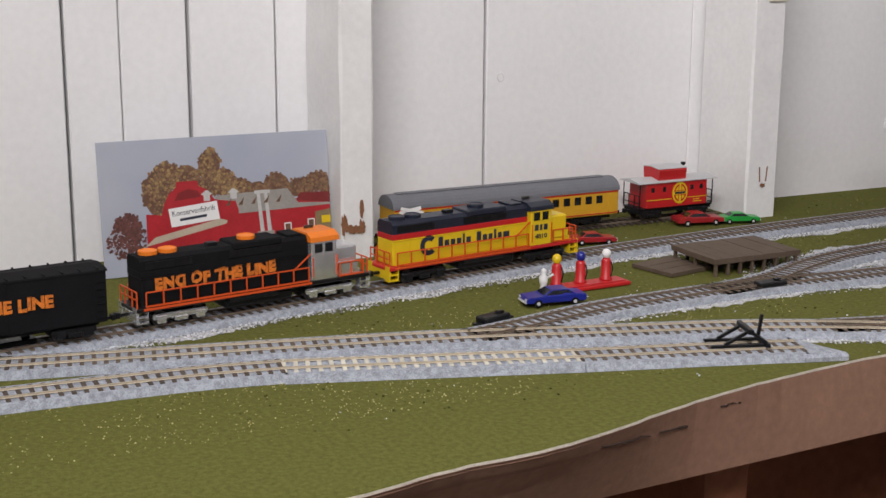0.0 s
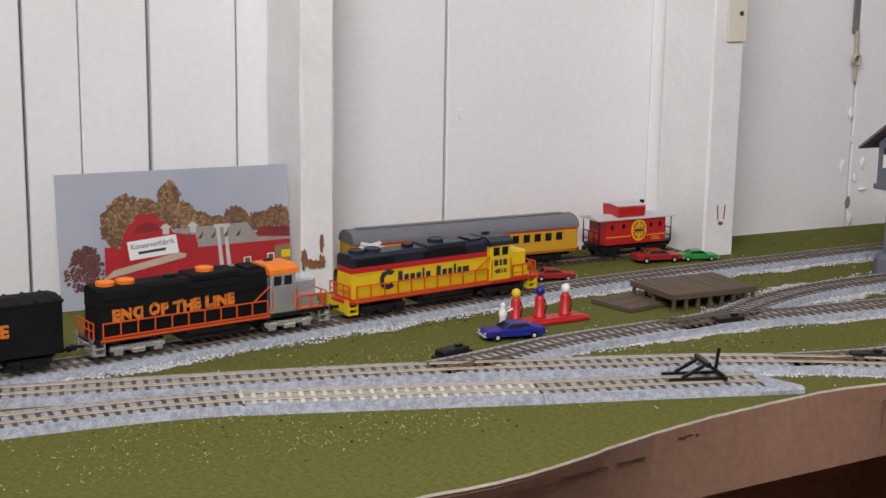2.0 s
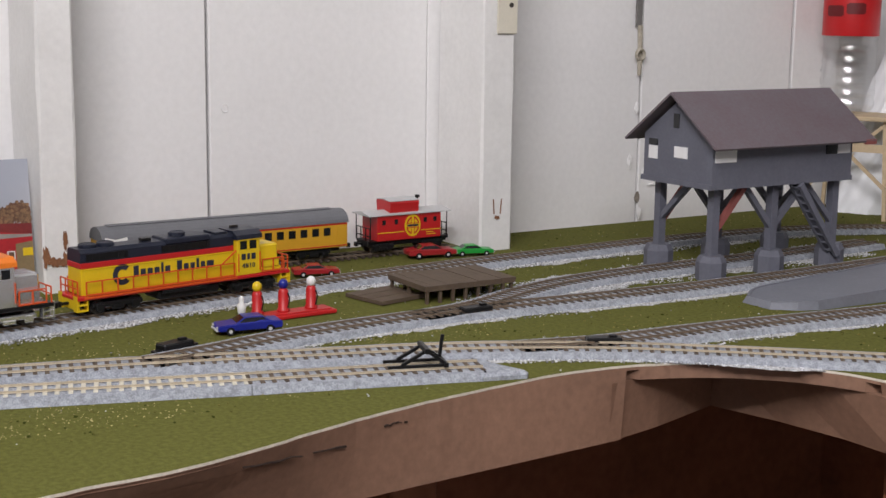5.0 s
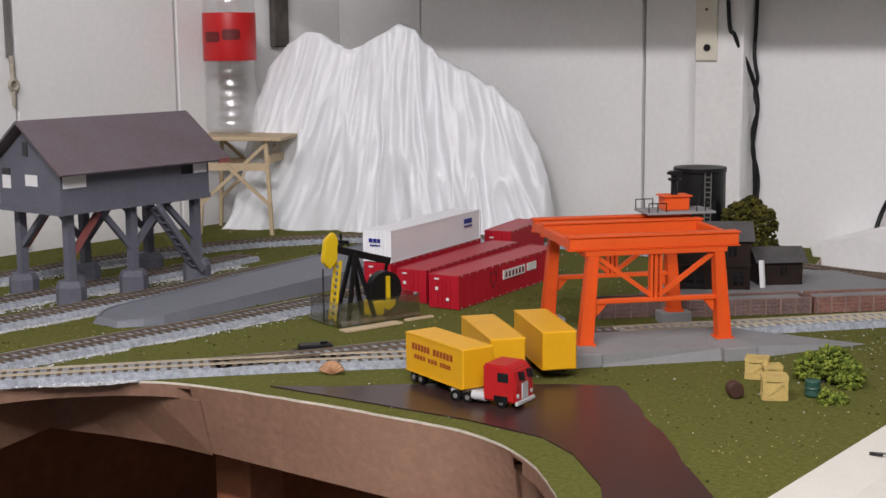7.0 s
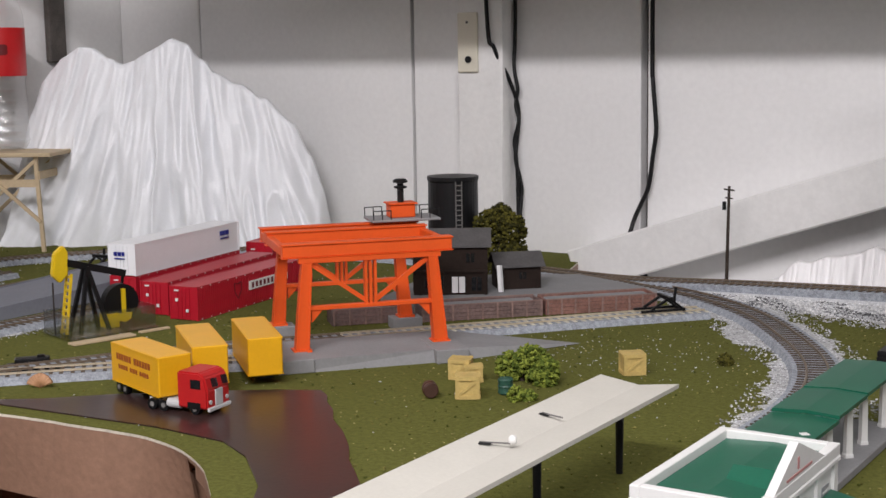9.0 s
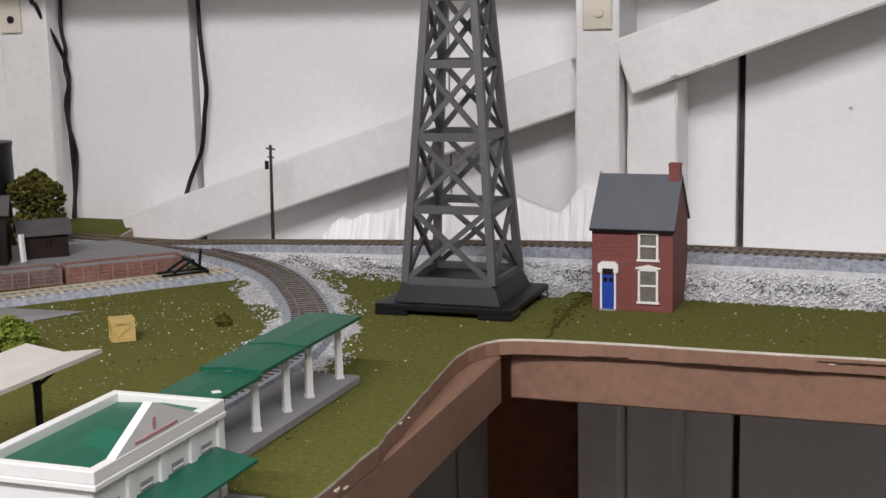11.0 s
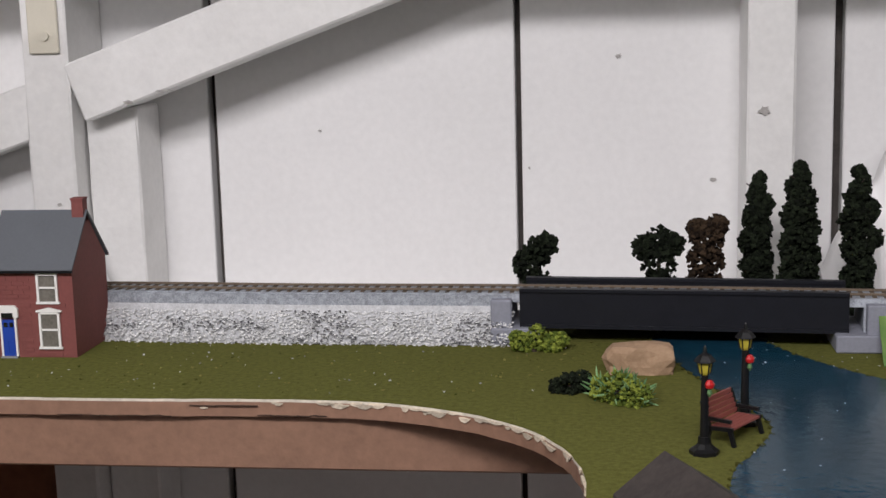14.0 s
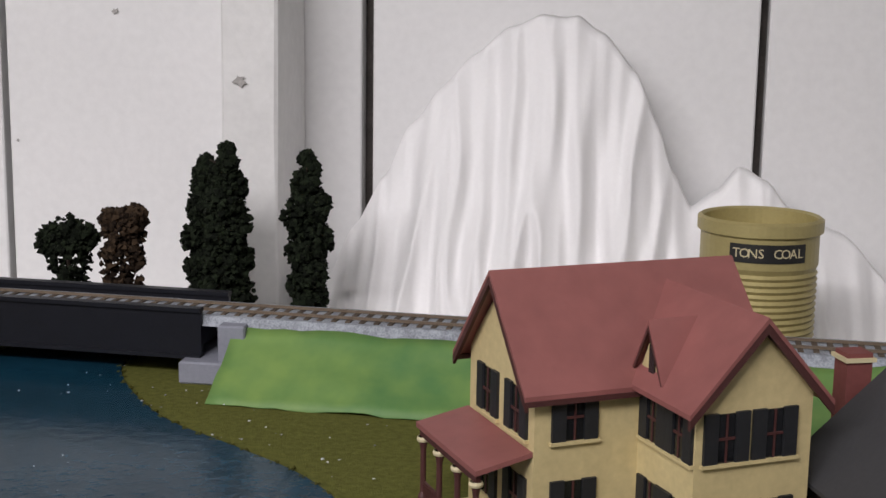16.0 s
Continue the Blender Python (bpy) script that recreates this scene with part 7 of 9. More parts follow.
copy_thing(sh, Matrix.Translation((1.232, -0.262, 0.0)) @ ROT(math.radians(20), 4, "Z") @ Matrix.Scale(0.65, 4))

# ---- back yard: wagons, dark sheds, tank, bushes ----
WAG = mat("weathered_wagon_wood", (0.25, 0.165, 0.150), 0.8, vary=0.65, scale=50, fine=400, bump=0.3)
WAG2 = mat("reddish_wagon_wood", (0.33, 0.165, 0.130), 0.8, vary=0.60, scale=50, fine=400, bump=0.3)
SHEDM = mat("dark_shed_wood", (0.030, 0.020, 0.016), 0.8, vary=0.4, scale=60, fine=400, bump=0.25, spec=0.15)
SHEDR = mat("dark_shed_roof", (0.11, 0.105, 0.105), 0.85, vary=0.35, scale=60, bump=0.2, spec=0.2)


def gondola(x, y, a, L, m, label):
    """An old plank wagon body standing on the ground without wheels."""
    g = thing("gondola_body", Matrix.Translation((x, y, 0.0003)) @ ROT(math.radians(a), 4, "Z"), label, "wagon body", "gondola wagons")
    part("floor", bx(-L / 2, L / 2, -0.0145, 0.0145, 0.0, 0.0020), m, g)
    rn = random.Random(int(x * 1000))
    n_ = max(4, round(L / 0.0145))
    for s in (-1, 1):
        for q in range(4):
            z = 0.0002 + 0.0036 * q
            part("side_plank", bx(-L / 2, L / 2, s * 0.0150 - 0.0006, s * 0.0150 + 0.0006 + rn.uniform(-0.0003, 0.0003), z, z + 0.0033), m, g)
        part("end", bx(s * L / 2 - 0.0008, s * L / 2 + 0.0008, -0.0142, 0.0142, 0.0, 0.0145), m, g)
        part("top_rail", bx(-L / 2, L / 2, s * 0.0152 - 0.0011, s * 0.0152 + 0.0011, 0.0146, 0.0155), WAGR, g)
        for k in range(n_ + 1):
            xx = -L / 2 + 0.001 + (L - 0.002) * k / n_
            part("rib", bx(xx - 0.0008, xx + 0.0008, s * 0.0162 - 0.0008, s * 0.0162 + 0.0008, 0.0, 0.0147), WAGR, g)
    part("load", box(bmesh.new(), -L / 2 + 0.002, L / 2 - 0.002, -0.0135, 0.0135, 0.002, 0.0135, bev=0.003), CONCR, g)


WAGR = mat("worn_wagon_rib", (0.33, 0.215, 0.185), 0.85, vary=0.5, scale=60, fine=400, bump=0.2)
gondola(0.794, -0.480, 47, 0.062, WAG, "dark brown wooden wagon body below the crane")
gondola(0.878, -0.406, 45.6, 0.118, WAG, "old grey-brown gondola wagon body with upright ribs")
gondola(0.962, -0.321, 45.6, 0.112, WAG2, "old reddish gondola wagon body with upright ribs")
bm = prism(bmesh.new(), [(0.824, -0.437), (0.989, -0.269), (0.998, -0.258), (0.955, -0.236), (0.885, -0.208), (0.806, -0.246), (0.752, -0.33), (0.776, -0.425)], 0.0002, 0.0130)
bmesh.ops.bevel(bm, geom=[e for e in bm.edges if e.verts[0].co.z > 0.005 and e.verts[1].co.z > 0.005], offset=0.001, segments=1, affect="EDGES")
tagged(part("yard_slab", bm, CONCR), "low grey concrete slab behind the wagons", "concrete slab")


def shed(name, m, w, d, h, r, label, wall_m, roof_m, windows, front="y"):
    s = thing(name, m, label, "model house", "dark sheds")
    part("wall", bx(-w / 2, w / 2, -d / 2, d / 2, 0, h), wall_m, s)
    for y in (-d / 2, d / 2 - 0.0012):
        part("gable", profile(bmesh.new(), [(-w / 2, h), (w / 2, h), (0, h + r)], y, y + 0.0012, "y"), wall_m, s)
    for k in (-1, 1):
        pr = [(0, h + r + 0.0003), (k * (w / 2 + 0.004), h - 0.0015), (k * (w / 2 + 0.004), h + 0.0003), (0, h + r + 0.0021)]
        part("roof", profile(bmesh.new(), pr, -d / 2 - 0.004, d / 2 + 0.004, "y"), roof_m, s)
    for x, y0, z, ww, hh, mm in windows:
        if front == "x":
            part("window", bx(y0 - 0.0007, y0 + 0.0004, x - ww / 2, x + ww / 2, z - hh / 2, z + hh / 2), mm, s)
            part("window_bar", bx(y0 - 0.0011, y0 - 0.0006, x - 0.0005, x + 0.0005, z - hh / 2, z + hh / 2), wall_m, s)
            continue
        part("window", bx(x - ww / 2, x + ww / 2, y0 - 0.0007, y0 + 0.0004, z - hh / 2, z + hh / 2), mm, s)
        part("window_bar", bx(x - 0.0005, x + 0.0005, y0 - 0.0011, y0 - 0.0006, z - hh / 2, z + hh / 2), wall_m, s)
    return s


mine = shed("mine_shed", Matrix.Translation((0.819, -0.363, 0.0131)) @ ROT(math.radians(122), 4, "Z"), 0.042, 0.074, 0.049, 0.013, "dark brown two-storey wooden mine shed", SHEDM, SHEDR, ((-0.020, -0.021, 0.037, 0.008, 0.009, PANE), (-0.008, -0.021, 0.010, 0.013, 0.016, PAPER), (-0.026, -0.021, 0.011, 0.010, 0.014, PANE), (0.016, -0.021, 0.010, 0.018, 0.016, PANE)), front="x")
part("storey_beam", bx(-0.0235, -0.0213, -0.0375, 0.0375, 0.0225, 0.0250), SHEDM, mine)
for y in (-0.035, -0.016, 0.006, 0.030):
    part("post", bx(-0.0235, -0.0213, y - 0.0010, y + 0.0010, 0.0, 0.0224), SHEDM, mine)
shed("mine_shed", Matrix.Translation((0.863, -0.307, 0.0131)) @ ROT(math.radians(132), 4, "Z"), 0.034, 0.044, 0.024, 0.010, "low dark brown wooden shed beside the mine", SHEDM, SHEDR, ((-0.003, -0.017, 0.014, 0.007, 0.007, PANE),), front="x")
tagged(part("marker_post", bar(bmesh.new(), (0.868, -0.346, 0.0134), (0.865, -0.344, 0.040), 0.0040), PAPER), "short white marker post leaning by the shed", "post")
tk = thing("water_tank", Matrix.Translation((0.729, -0.214, 0.0)), "black round water tank on a dark frame", "water tank")
part("barrel", lathe(bmesh.new(), [(0.028, 0.052), (0.0285, 0.054), (0.0280, 0.108), (0.0290, 0.110), (0.0290, 0.114), (0.004, 0.116)], n=36), BLACKP, tk, smooth=False)
bm = bmesh.new()
for k in range(10):
    bar(bm, (0.0225 + 0.0, -0.0185, 0.056 + 0.0055 * k), (0.0185, -0.0225, 0.056 + 0.0055 * k), 0.0012)
bar(bm, (0.0230, -0.0182, 0.052), (0.0230, -0.0182, 0.110), 0.0010)
bar(bm, (0.0182, -0.0230, 0.052), (0.0182, -0.0230, 0.110), 0.0010)
part("ladder", bm, GAPG, tk)
for k in range(6):
    a = k * math.pi / 3
    part("post", bar(bmesh.new(), (0.024 * math.cos(a), 0.024 * math.sin(a), 0), (0.022 * math.cos(a), 0.022 * math.sin(a), 0.052), 0.0045), SHEDM, tk)

LEAF = mat("bush_green", (0.21, 0.25, 0.04), 0.8, col2=(0.07, 0.10, 0.016), scale=120, rand=0.6, bump=0.2, spec=0.15)
LEAFD = mat("dark_bush_green", (0.016, 0.022, 0.012), 0.85, col2=(0.006, 0.008, 0.005), scale=120, rand=0.6, bump=0.2, spec=0.1)
LEAFO = mat("olive_bush", (0.110, 0.100, 0.020), 0.85, col2=(0.028, 0.028, 0.009), scale=120, rand=0.6, bump=0.2, spec=0.1)
LEAFB = mat("dry_brown_bush", (0.055, 0.036, 0.022), 0.85, col2=(0.016, 0.011, 0.008), scale=120, rand=0.6, bump=0.2, spec=0.1)
LEAFP = mat("pale_frond", (0.22, 0.36, 0.16), 0.7, col2=(0.07, 0.15, 0.06), scale=120, rand=0.6, bump=0.1, spec=0.2)
TRUNK = mat("dark_trunk", (0.05, 0.035, 0.025), 0.9, vary=0.4, scale=100)


def foliage(shape, n, size, seed, m, parent, name="crown", frond=False):
    """A crown of many small crumpled leaf clumps inside a loose outline given by shape()."""
    rn = random.Random(seed)
    verts, faces = [], []
    for _ in range(n):
        c, out = shape(rn)
        if frond:
            d = (out + Vector((rn.uniform(-0.6, 0.6), rn.uniform(-0.6, 0.6), rn.uniform(0, 0.7)))).normalized()
            s = d.cross(Vector((rn.uniform(-1, 1), rn.uniform(-1, 1), 0.5))).normalized() * size * 0.20
            L = size * rn.uniform(1.2, 2.6)
            b = len(verts)
            for p in (c - s, c + s, c + d * L * 0.6 + s * 0.8, c + d * L, c + d * L * 0.6 - s * 0.8):
                verts.append(tuple(p))
            faces.append(tuple(range(b, b + 5)))
            continue
        r = size * rn.uniform(0.5, 1.25)
        e = Euler((rn.uniform(0, 6), rn.uniform(0, 6), rn.uniform(0, 6))).to_matrix()
        b = len(verts)
        for q in ((1, 0, 0), (-1, 0, 0), (0, 1, 0), (0, -1, 0), (0, 0, 1), (0, 0, -1)):
            verts.append(tuple(c + e @ (Vector(q) * r * rn.uniform(0.5, 1.3))))
        faces += [tuple(b + i for i in f) for f in ((0, 2, 4), (2, 1, 4), (1, 3, 4), (3, 0, 4), (2, 0, 5), (1, 2, 5), (3, 1, 5), (0, 3, 5))]
    me = bpy.data.meshes.new(name)
    me.from_pydata(verts, [], faces)
    me.materials.append(m)
    ob = new(name, me)
    ob.parent = parent
    return ob


def lumps(balls):
    def f(rn):
        x, y, z, r = rn.choice(balls)
        d = Vector((rn.gauss(0, 1), rn.gauss(0, 1), rn.gauss(0, 1))).normalized()
        p = Vector((x, y, z)) + d * r * rn.uniform(0.55, 1.05)
        p.z = max(p.z, 0.0008)
        return p, d
    return f


def bush(x, y, balls, n, size, seed, m, label, frond=None, z=0.0):
    b = thing("bush", Matrix.Translation((x, y, z)), label, "bush", "bushes of the layout")
    part("stem", cyl(bmesh.new(), (0, 0, 0), (0, 0, max(q[2] for q in balls)), 0.0022, 0.0012, n=7), TRUNK, b)
    foliage(lumps(balls), n, size, seed, m, b)
    if frond:
        foliage(lumps(balls), n // 3, size * 1.6, seed + 50, frond, b, "frond", True)
    return b


bush(1.042, -0.612, [(-0.010, 0, 0.010, 0.012), (0.006, 0.004, 0.013, 0.014), (0.022, -0.004, 0.008, 0.011), (-0.002, 0.012, 0.015, 0.010), (0.014, 0.010, 0.010, 0.010)], 2400, 0.0021, 1, LEAF, "bright green leafy bush beside the crates")
bush(1.068, -0.668, [(0, 0, 0.004, 0.007), (0.008, 0.006, 0.003, 0.005)], 260, 0.0018, 2, LEAF, "small bright green tuft on the turf")
bush(0.788, -0.212, [(-0.008, 0, 0.026, 0.020), (0.012, 0.004, 0.055, 0.019), (-0.012, 0, 0.060, 0.018), (0.018, 0, 0.026, 0.018), (0.002, 0, 0.072, 0.012)], 2300, 0.0028, 3, LEAFO, "tall dark olive bush behind the sheds")
bush(1.158, -0.487, [(0, 0, 0.003, 0.006)], 160, 0.0018, 4, LEAFO, "tiny olive tuft beside the curved track")


def crate(x, y, a, s, label):
    c = thing("wooden_crate", Matrix.Translation((x, y, 0.0005)) @ ROT(math.radians(a), 4, "Z"), label, "crate", "wooden crates")
    part("box", bx(-s / 2, s / 2, -s / 2, s / 2, 0.0003, s), YELW, c)
    e, w = s / 2 + 0.0006, s * 0.08
    for sx, sy in ((1, 1), (1, -1), (-1, 1), (-1, -1)):
        part("corner_batten", bx(min(sx * e, sx * (e - 2 * w)), max(sx * e, sx * (e - 2 * w)), min(sy * e, sy * (e - 2 * w)), max(sy * e, sy * (e - 2 * w)), 0, s + 0.0004), YELW, c)
    for z in (w, s - w):
        for k in (-1, 1):
            part("rail_batten", bx(-e + 2 * w, e - 2 * w, k * e - 0.0006, k * e + 0.0006, z - w, z + w), YELW, c)
            part("rail_batten", bx(k * e - 0.0006, k * e + 0.0006, -e + 2 * w, e - 2 * w, z - w, z + w), YELW, c)
    for k in (-1, 1):
        part("diagonal", bar(bmesh.new(), (-s / 2 + w, k * (s / 2 + 0.0004), 2 * w), (s / 2 - w, k * (s / 2 + 0.0004), s - 2 * w), 0.0008, w * 1.6), YELW, c)


YELW = mat("yellow_crate_wood", (0.60, 0.44, 0.15), 0.7, vary=0.3, scale=90, fine=500, bump=0.15)
crate(0.996, -0.628, 20, 0.0155, "yellow wooden crate with diagonal battens")
crate(1.010, -0.632, 35, 0.0125, "yellow wooden crate beside another crate")
crate(1.032, -0.676, 30, 0.0165, "yellow wooden crate in front of the others")
crate(1.106, -0.550, 40, 0.0165, "single brown-yellow wooden crate on the turf")
for x, y, a, mm, lab in ((1.008, -0.690, 1, CARRED, "dark rusty barrel lying on the turf"), (1.052, -0.655, 0, GREENC, "small dark green barrel standing on the turf")):
    b = thing("barrel", Matrix.Translation((x, y, 0.0062 if a else 0.0005)) @ (pose(0, 0, 0, 90, 0, 40) if a else Matrix()), lab, "barrel", "barrels")
    part("drum", lathe(bmesh.new(), [(0.0050, -0.006 if a else 0.0), (0.0058, -0.005 if a else 0.001), (0.0055, -0.001 if a else 0.005), (0.0060, 0.0 if a else 0.006), (0.0055, 0.001 if a else 0.007), (0.0058, 0.005 if a else 0.011), (0.0050, 0.006 if a else 0.012)], n=18), mat("barrel_paint", (0.03, 0.10, 0.07) if not a else (0.07, 0.03, 0.02), 0.5, vary=0.4, scale=120), b)

# ---- peninsula: platform canopies and station ----
CANW = mat("ivory_plastic", (0.60, 0.58, 0.52), 0.6, vary=0.1, scale=30, bump=0.05)
GREENR = mat("green_roof_plastic", (0.006, 0.115, 0.065), 0.4, vary=0.2, scale=40, bump=0.04)
can = thing("platform_canopy", Matrix.Translation((1.216, -1.01, 0.0)), "long ivory platform canopy on black posts", "canopy")
part("roof", profile(bmesh.new(), [(-0.0255, 0.0570), (0.0, 0.0535), (0.0255, 0.0570), (0.0255, 0.0545), (0.0, 0.0505), (-0.0255, 0.0545)], -0.22, 0.232, "y"), CANW, can)
for k in range(5):
    y = 0.205 - 0.1 * k
    part("post", cyl(bmesh.new(), (0, y, 0.006), (0, y, 0.052), 0.0021, 0.0026, n=10), BLACKP, can)
    part("bracket", bar(bar(bmesh.new(), (0, y, 0.040), (0.016, y, 0.0525), 0.0016), (0, y, 0.040), (-0.016, y, 0.0525), 0.0016), BLACKP, can)
part("platform", bx(-0.020, 0.020, -0.23, 0.10, 0.0003, 0.0062, bev=0.0008), CONCR, can)
for y, a, ball in ((-0.935, 20, True), (-0.875, -15, False)):
    lm = thing("toppled_lamp", Matrix.Translation((1.210, y, 0.0558)) @ ROT(math.radians(a), 4, "Z") @ Matrix.Scale(0.65, 4), "tiny black lamp lying on the canopy roof", "lamp", "lamps on the canopy")
    part("pole", bx(-0.010, 0.010, -0.0006, 0.0006, 0.0006, 0.0018), GAPG, lm)
    part("foot", bx(-0.015, -0.005, -0.0026, 0.0026, -0.0002, 0.0012, bev=0.0004), BLACKP, lm)
    if ball:
        part("globe", lathe(bmesh.new(), [(0.0003, 0.0), (0.0030, 0.002), (0.0036, 0.0045), (0.0026, 0.0072), (0.0003, 0.0082)], n=14, at=(0.012, 0, 0)), WHITEP, lm, smooth=True)

stn = thing("station", Matrix.Translation((1.3265, -0.905, 0.0)), "white station building with green roof and awnings", "station")
part("base", bx(-0.046, 0.050, -0.33, 0.060, 0.0002, 0.0062, bev=0.0008), CONCR, stn)
part("wall", bx(-0.0290, 0.0290, -0.054, 0.054, 0.0062, 0.0490, bev=0.0005), WHITEP, stn)
part("cornice", bx(-0.0320, 0.0320, -0.057, 0.057, 0.0470, 0.0500, bev=0.0006), WHITEP, stn)
for x0, x1, y0, y1 in ((-0.0315, -0.0265, -0.0565, 0.0565), (0.0265, 0.0315, -0.0565, 0.0565), (-0.0265, 0.0265, -0.0565, -0.0515), (-0.0265, 0.0265, 0.0515, 0.0565)):
    part("parapet", bx(x0, x1, y0, y1, 0.0500, 0.0560, bev=0.0004), WHITEP, stn)
part("roof", profile(bmesh.new(), [(-0.0262, 0.0502), (0.0262, 0.0502), (0.0262, 0.0515), (0.0, 0.0532), (-0.0262, 0.0515)], -0.0512, 0.0512, "y"), GREENR, stn)
part("roof_gable", profile(bmesh.new(), [(-0.049, 0.0502), (0.040, 0.0502), (0.032, 0.0560), (-0.008, 0.0725), (-0.040, 0.0560)], 0.0268, 0.0312), WHITEP, stn)
part("roof_gable_ridge", profile(bmesh.new(), [(-0.024, 0.0503), (0.008, 0.0503), (-0.008, 0.0575)], 0.000, 0.0266), GREENR, stn)
FADED = mat("faded_red_print", (0.62, 0.28, 0.27), 0.6, vary=0.5, scale=300, bump=0.0)
part("emblem", bx(0.0312, 0.0315, -0.0090, -0.0066, 0.0600, 0.0655), FADED, stn)
part("sign_bar", bx(0.0312, 0.0315, -0.024, 0.012, 0.0574, 0.0586), FADED, stn)
PANEG = mat("frosted_grey_pane", (0.30, 0.31, 0.32), 0.35, vary=0.3, scale=200, bump=0.02)
for k in range(4):
    y = -0.0405 + 0.027 * k
    for s in (-1, 1):
        w_ = part("window", bx(s * 0.0290 - 0.0006, s * 0.0290 + 0.0006, y - 0.0050, y + 0.0050, 0.0130, 0.0380), PANEG, stn)
        for q in range(5):
            part("glazing_bar", bx(s * 0.0296 - 0.0004, s * 0.0296 + 0.0004, y - 0.0050, y + 0.0050, 0.0150 + 0.0050 * q, 0.0160 + 0.0050 * q), WHITEP, w_)
        part("pilaster", bx(s * 0.0296 - 0.0010, s * 0.0296 + 0.0010, y + 0.0105, y + 0.0165, 0.0062, 0.0470, bev=0.0003), WHITEP, stn)
for x in (-0.013, 0.013):
    w_ = part("window", bx(x - 0.0050, x + 0.0050, -0.0546, -0.0536, 0.0130, 0.0380), PANEG, stn)
    for q in range(5):
        part("glazing_bar", bx(x - 0.0050, x + 0.0050, -0.0552, -0.0545, 0.0150 + 0.0050 * q, 0.0160 + 0.0050 * q), WHITEP, w_)
for s in (-1, 1):
    pr = [(s * 0.0292, 0.0335), (s * 0.0292, 0.0310), (s * 0.0520, 0.0275), (s * 0.0520, 0.0290)]
    part("awning", profile(bmesh.new(), pr, -0.045, 0.050, "y"), GREENR, stn)
pc = thing("platform_roof", Matrix.Translation((1.309, -0.72, 0.0)), "green platform roof on white square columns", "canopy")
part("platform", bx(-0.0245, 0.0225, -0.126, 0.101, 0.0002, 0.0062, bev=0.0008), CONCR, pc)
for y0, y1, z in ((-0.120, -0.032, -0.0022), (-0.032, 0.026, 0.0), (0.026, 0.112, 0.0006)):
    part("roof", profile(bmesh.new(), [(-0.0200, 0.0428 + z), (0.0, 0.0442 + z), (0.0200, 0.0432 + z), (0.0200, 0.0410 + z), (0.0, 0.0420 + z), (-0.0200, 0.0406 + z)], y0, y1 - 0.0008, "y"), GREENR, pc)
for y in (-0.072, -0.028, 0.012, 0.044, 0.090):
    part("column", lathe(bmesh.new(), [(0.0036, 0.0062), (0.0036, 0.0080), (0.0030, 0.0088), (0.0025, 0.0385), (0.0034, 0.0400), (0.0034, 0.0416)], n=4, at=(0.0125, y, 0)), WHITEP, pc)
# ---- lattice tower, terrace house, pole ----
TOWG = mat("grey_tower_metal", (0.125, 0.125, 0.128), 0.5, metal=0.35, vary=0.25, scale=80, bump=0.08)
tw = thing("lattice_tower", Matrix.Translation((1.318, -0.3645, 0.0)), "tall grey lattice steel tower on a stepped black base", "tower")
for sx, sy in ((1, 1), (1, -1), (-1, 1), (-1, -1)):
    part("base_foot", bx(min(sx * 0.058, sx * 0.030), max(sx * 0.058, sx * 0.030), min(sy * 0.0555, sy * 0.030), max(sy * 0.0555, sy * 0.030), 0.0, 0.0045, bev=0.0006), BLACKP, tw)
part("base_plate", bx(-0.058, 0.058, -0.0555, 0.0555, 0.0042, 0.0095, bev=0.0010), BLACKP, tw)
bm = bmesh.new()
lo_ = [bm.verts.new((x * 0.045, y * 0.045, 0.0095)) for x, y in ((-1, -1), (1, -1), (1, 1), (-1, 1))]
hi_ = [bm.verts.new((x * 0.040, y * 0.040, 0.0230)) for x, y in ((-1, -1), (1, -1), (1, 1), (-1, 1))]
for i in range(4):
    bm.faces.new((lo_[i], lo_[(i + 1) % 4], hi_[(i + 1) % 4], hi_[i]))
bm.faces.new(hi_)
part("base_step", bm, BLACKP, tw)


def half(z):
    return 0.0375 - 0.0175 * (z - 0.023) / 0.23 if z < 0.253 else 0.020 - 0.010 * (z - 0.253) / 0.2


levels = [0.0255, 0.084, 0.142, 0.200, 0.253, 0.305, 0.36]
for sx in (-1, 1):
    for sy in (-1, 1):
        for a, b in zip(levels, levels[1:]):
            part("leg", bar(bmesh.new(), (sx * half(a), sy * half(a), a - 0.001), (sx * half(b), sy * half(b), b + 0.001), 0.0062), TOWG, tw)
for a, b in zip(levels, levels[1:]):
    ha, hb = half(a), half(b)
    for k in range(4):
        c, s = (1, 0, -1, 0)[k], (0, 1, 0, -1)[k]

        def at(u, h, z):
            return (c * h - s * u * h, s * h + c * u * h, z)
        part("girt", bar(bmesh.new(), at(-1, ha, a), at(1, ha, a), 0.0040, 0.0065), TOWG, tw)
        part("brace", bar(bmesh.new(), at(-1, ha, a), at(1, hb, b), 0.0036, 0.0042), TOWG, tw)
        part("brace", bar(bmesh.new(), at(1, ha, a), at(-1, hb, b), 0.0030, 0.0042), TOWG, tw)
part("top_platform", bx(-0.014, 0.014, -0.014, 0.014, 0.360, 0.366), TOWG, tw)

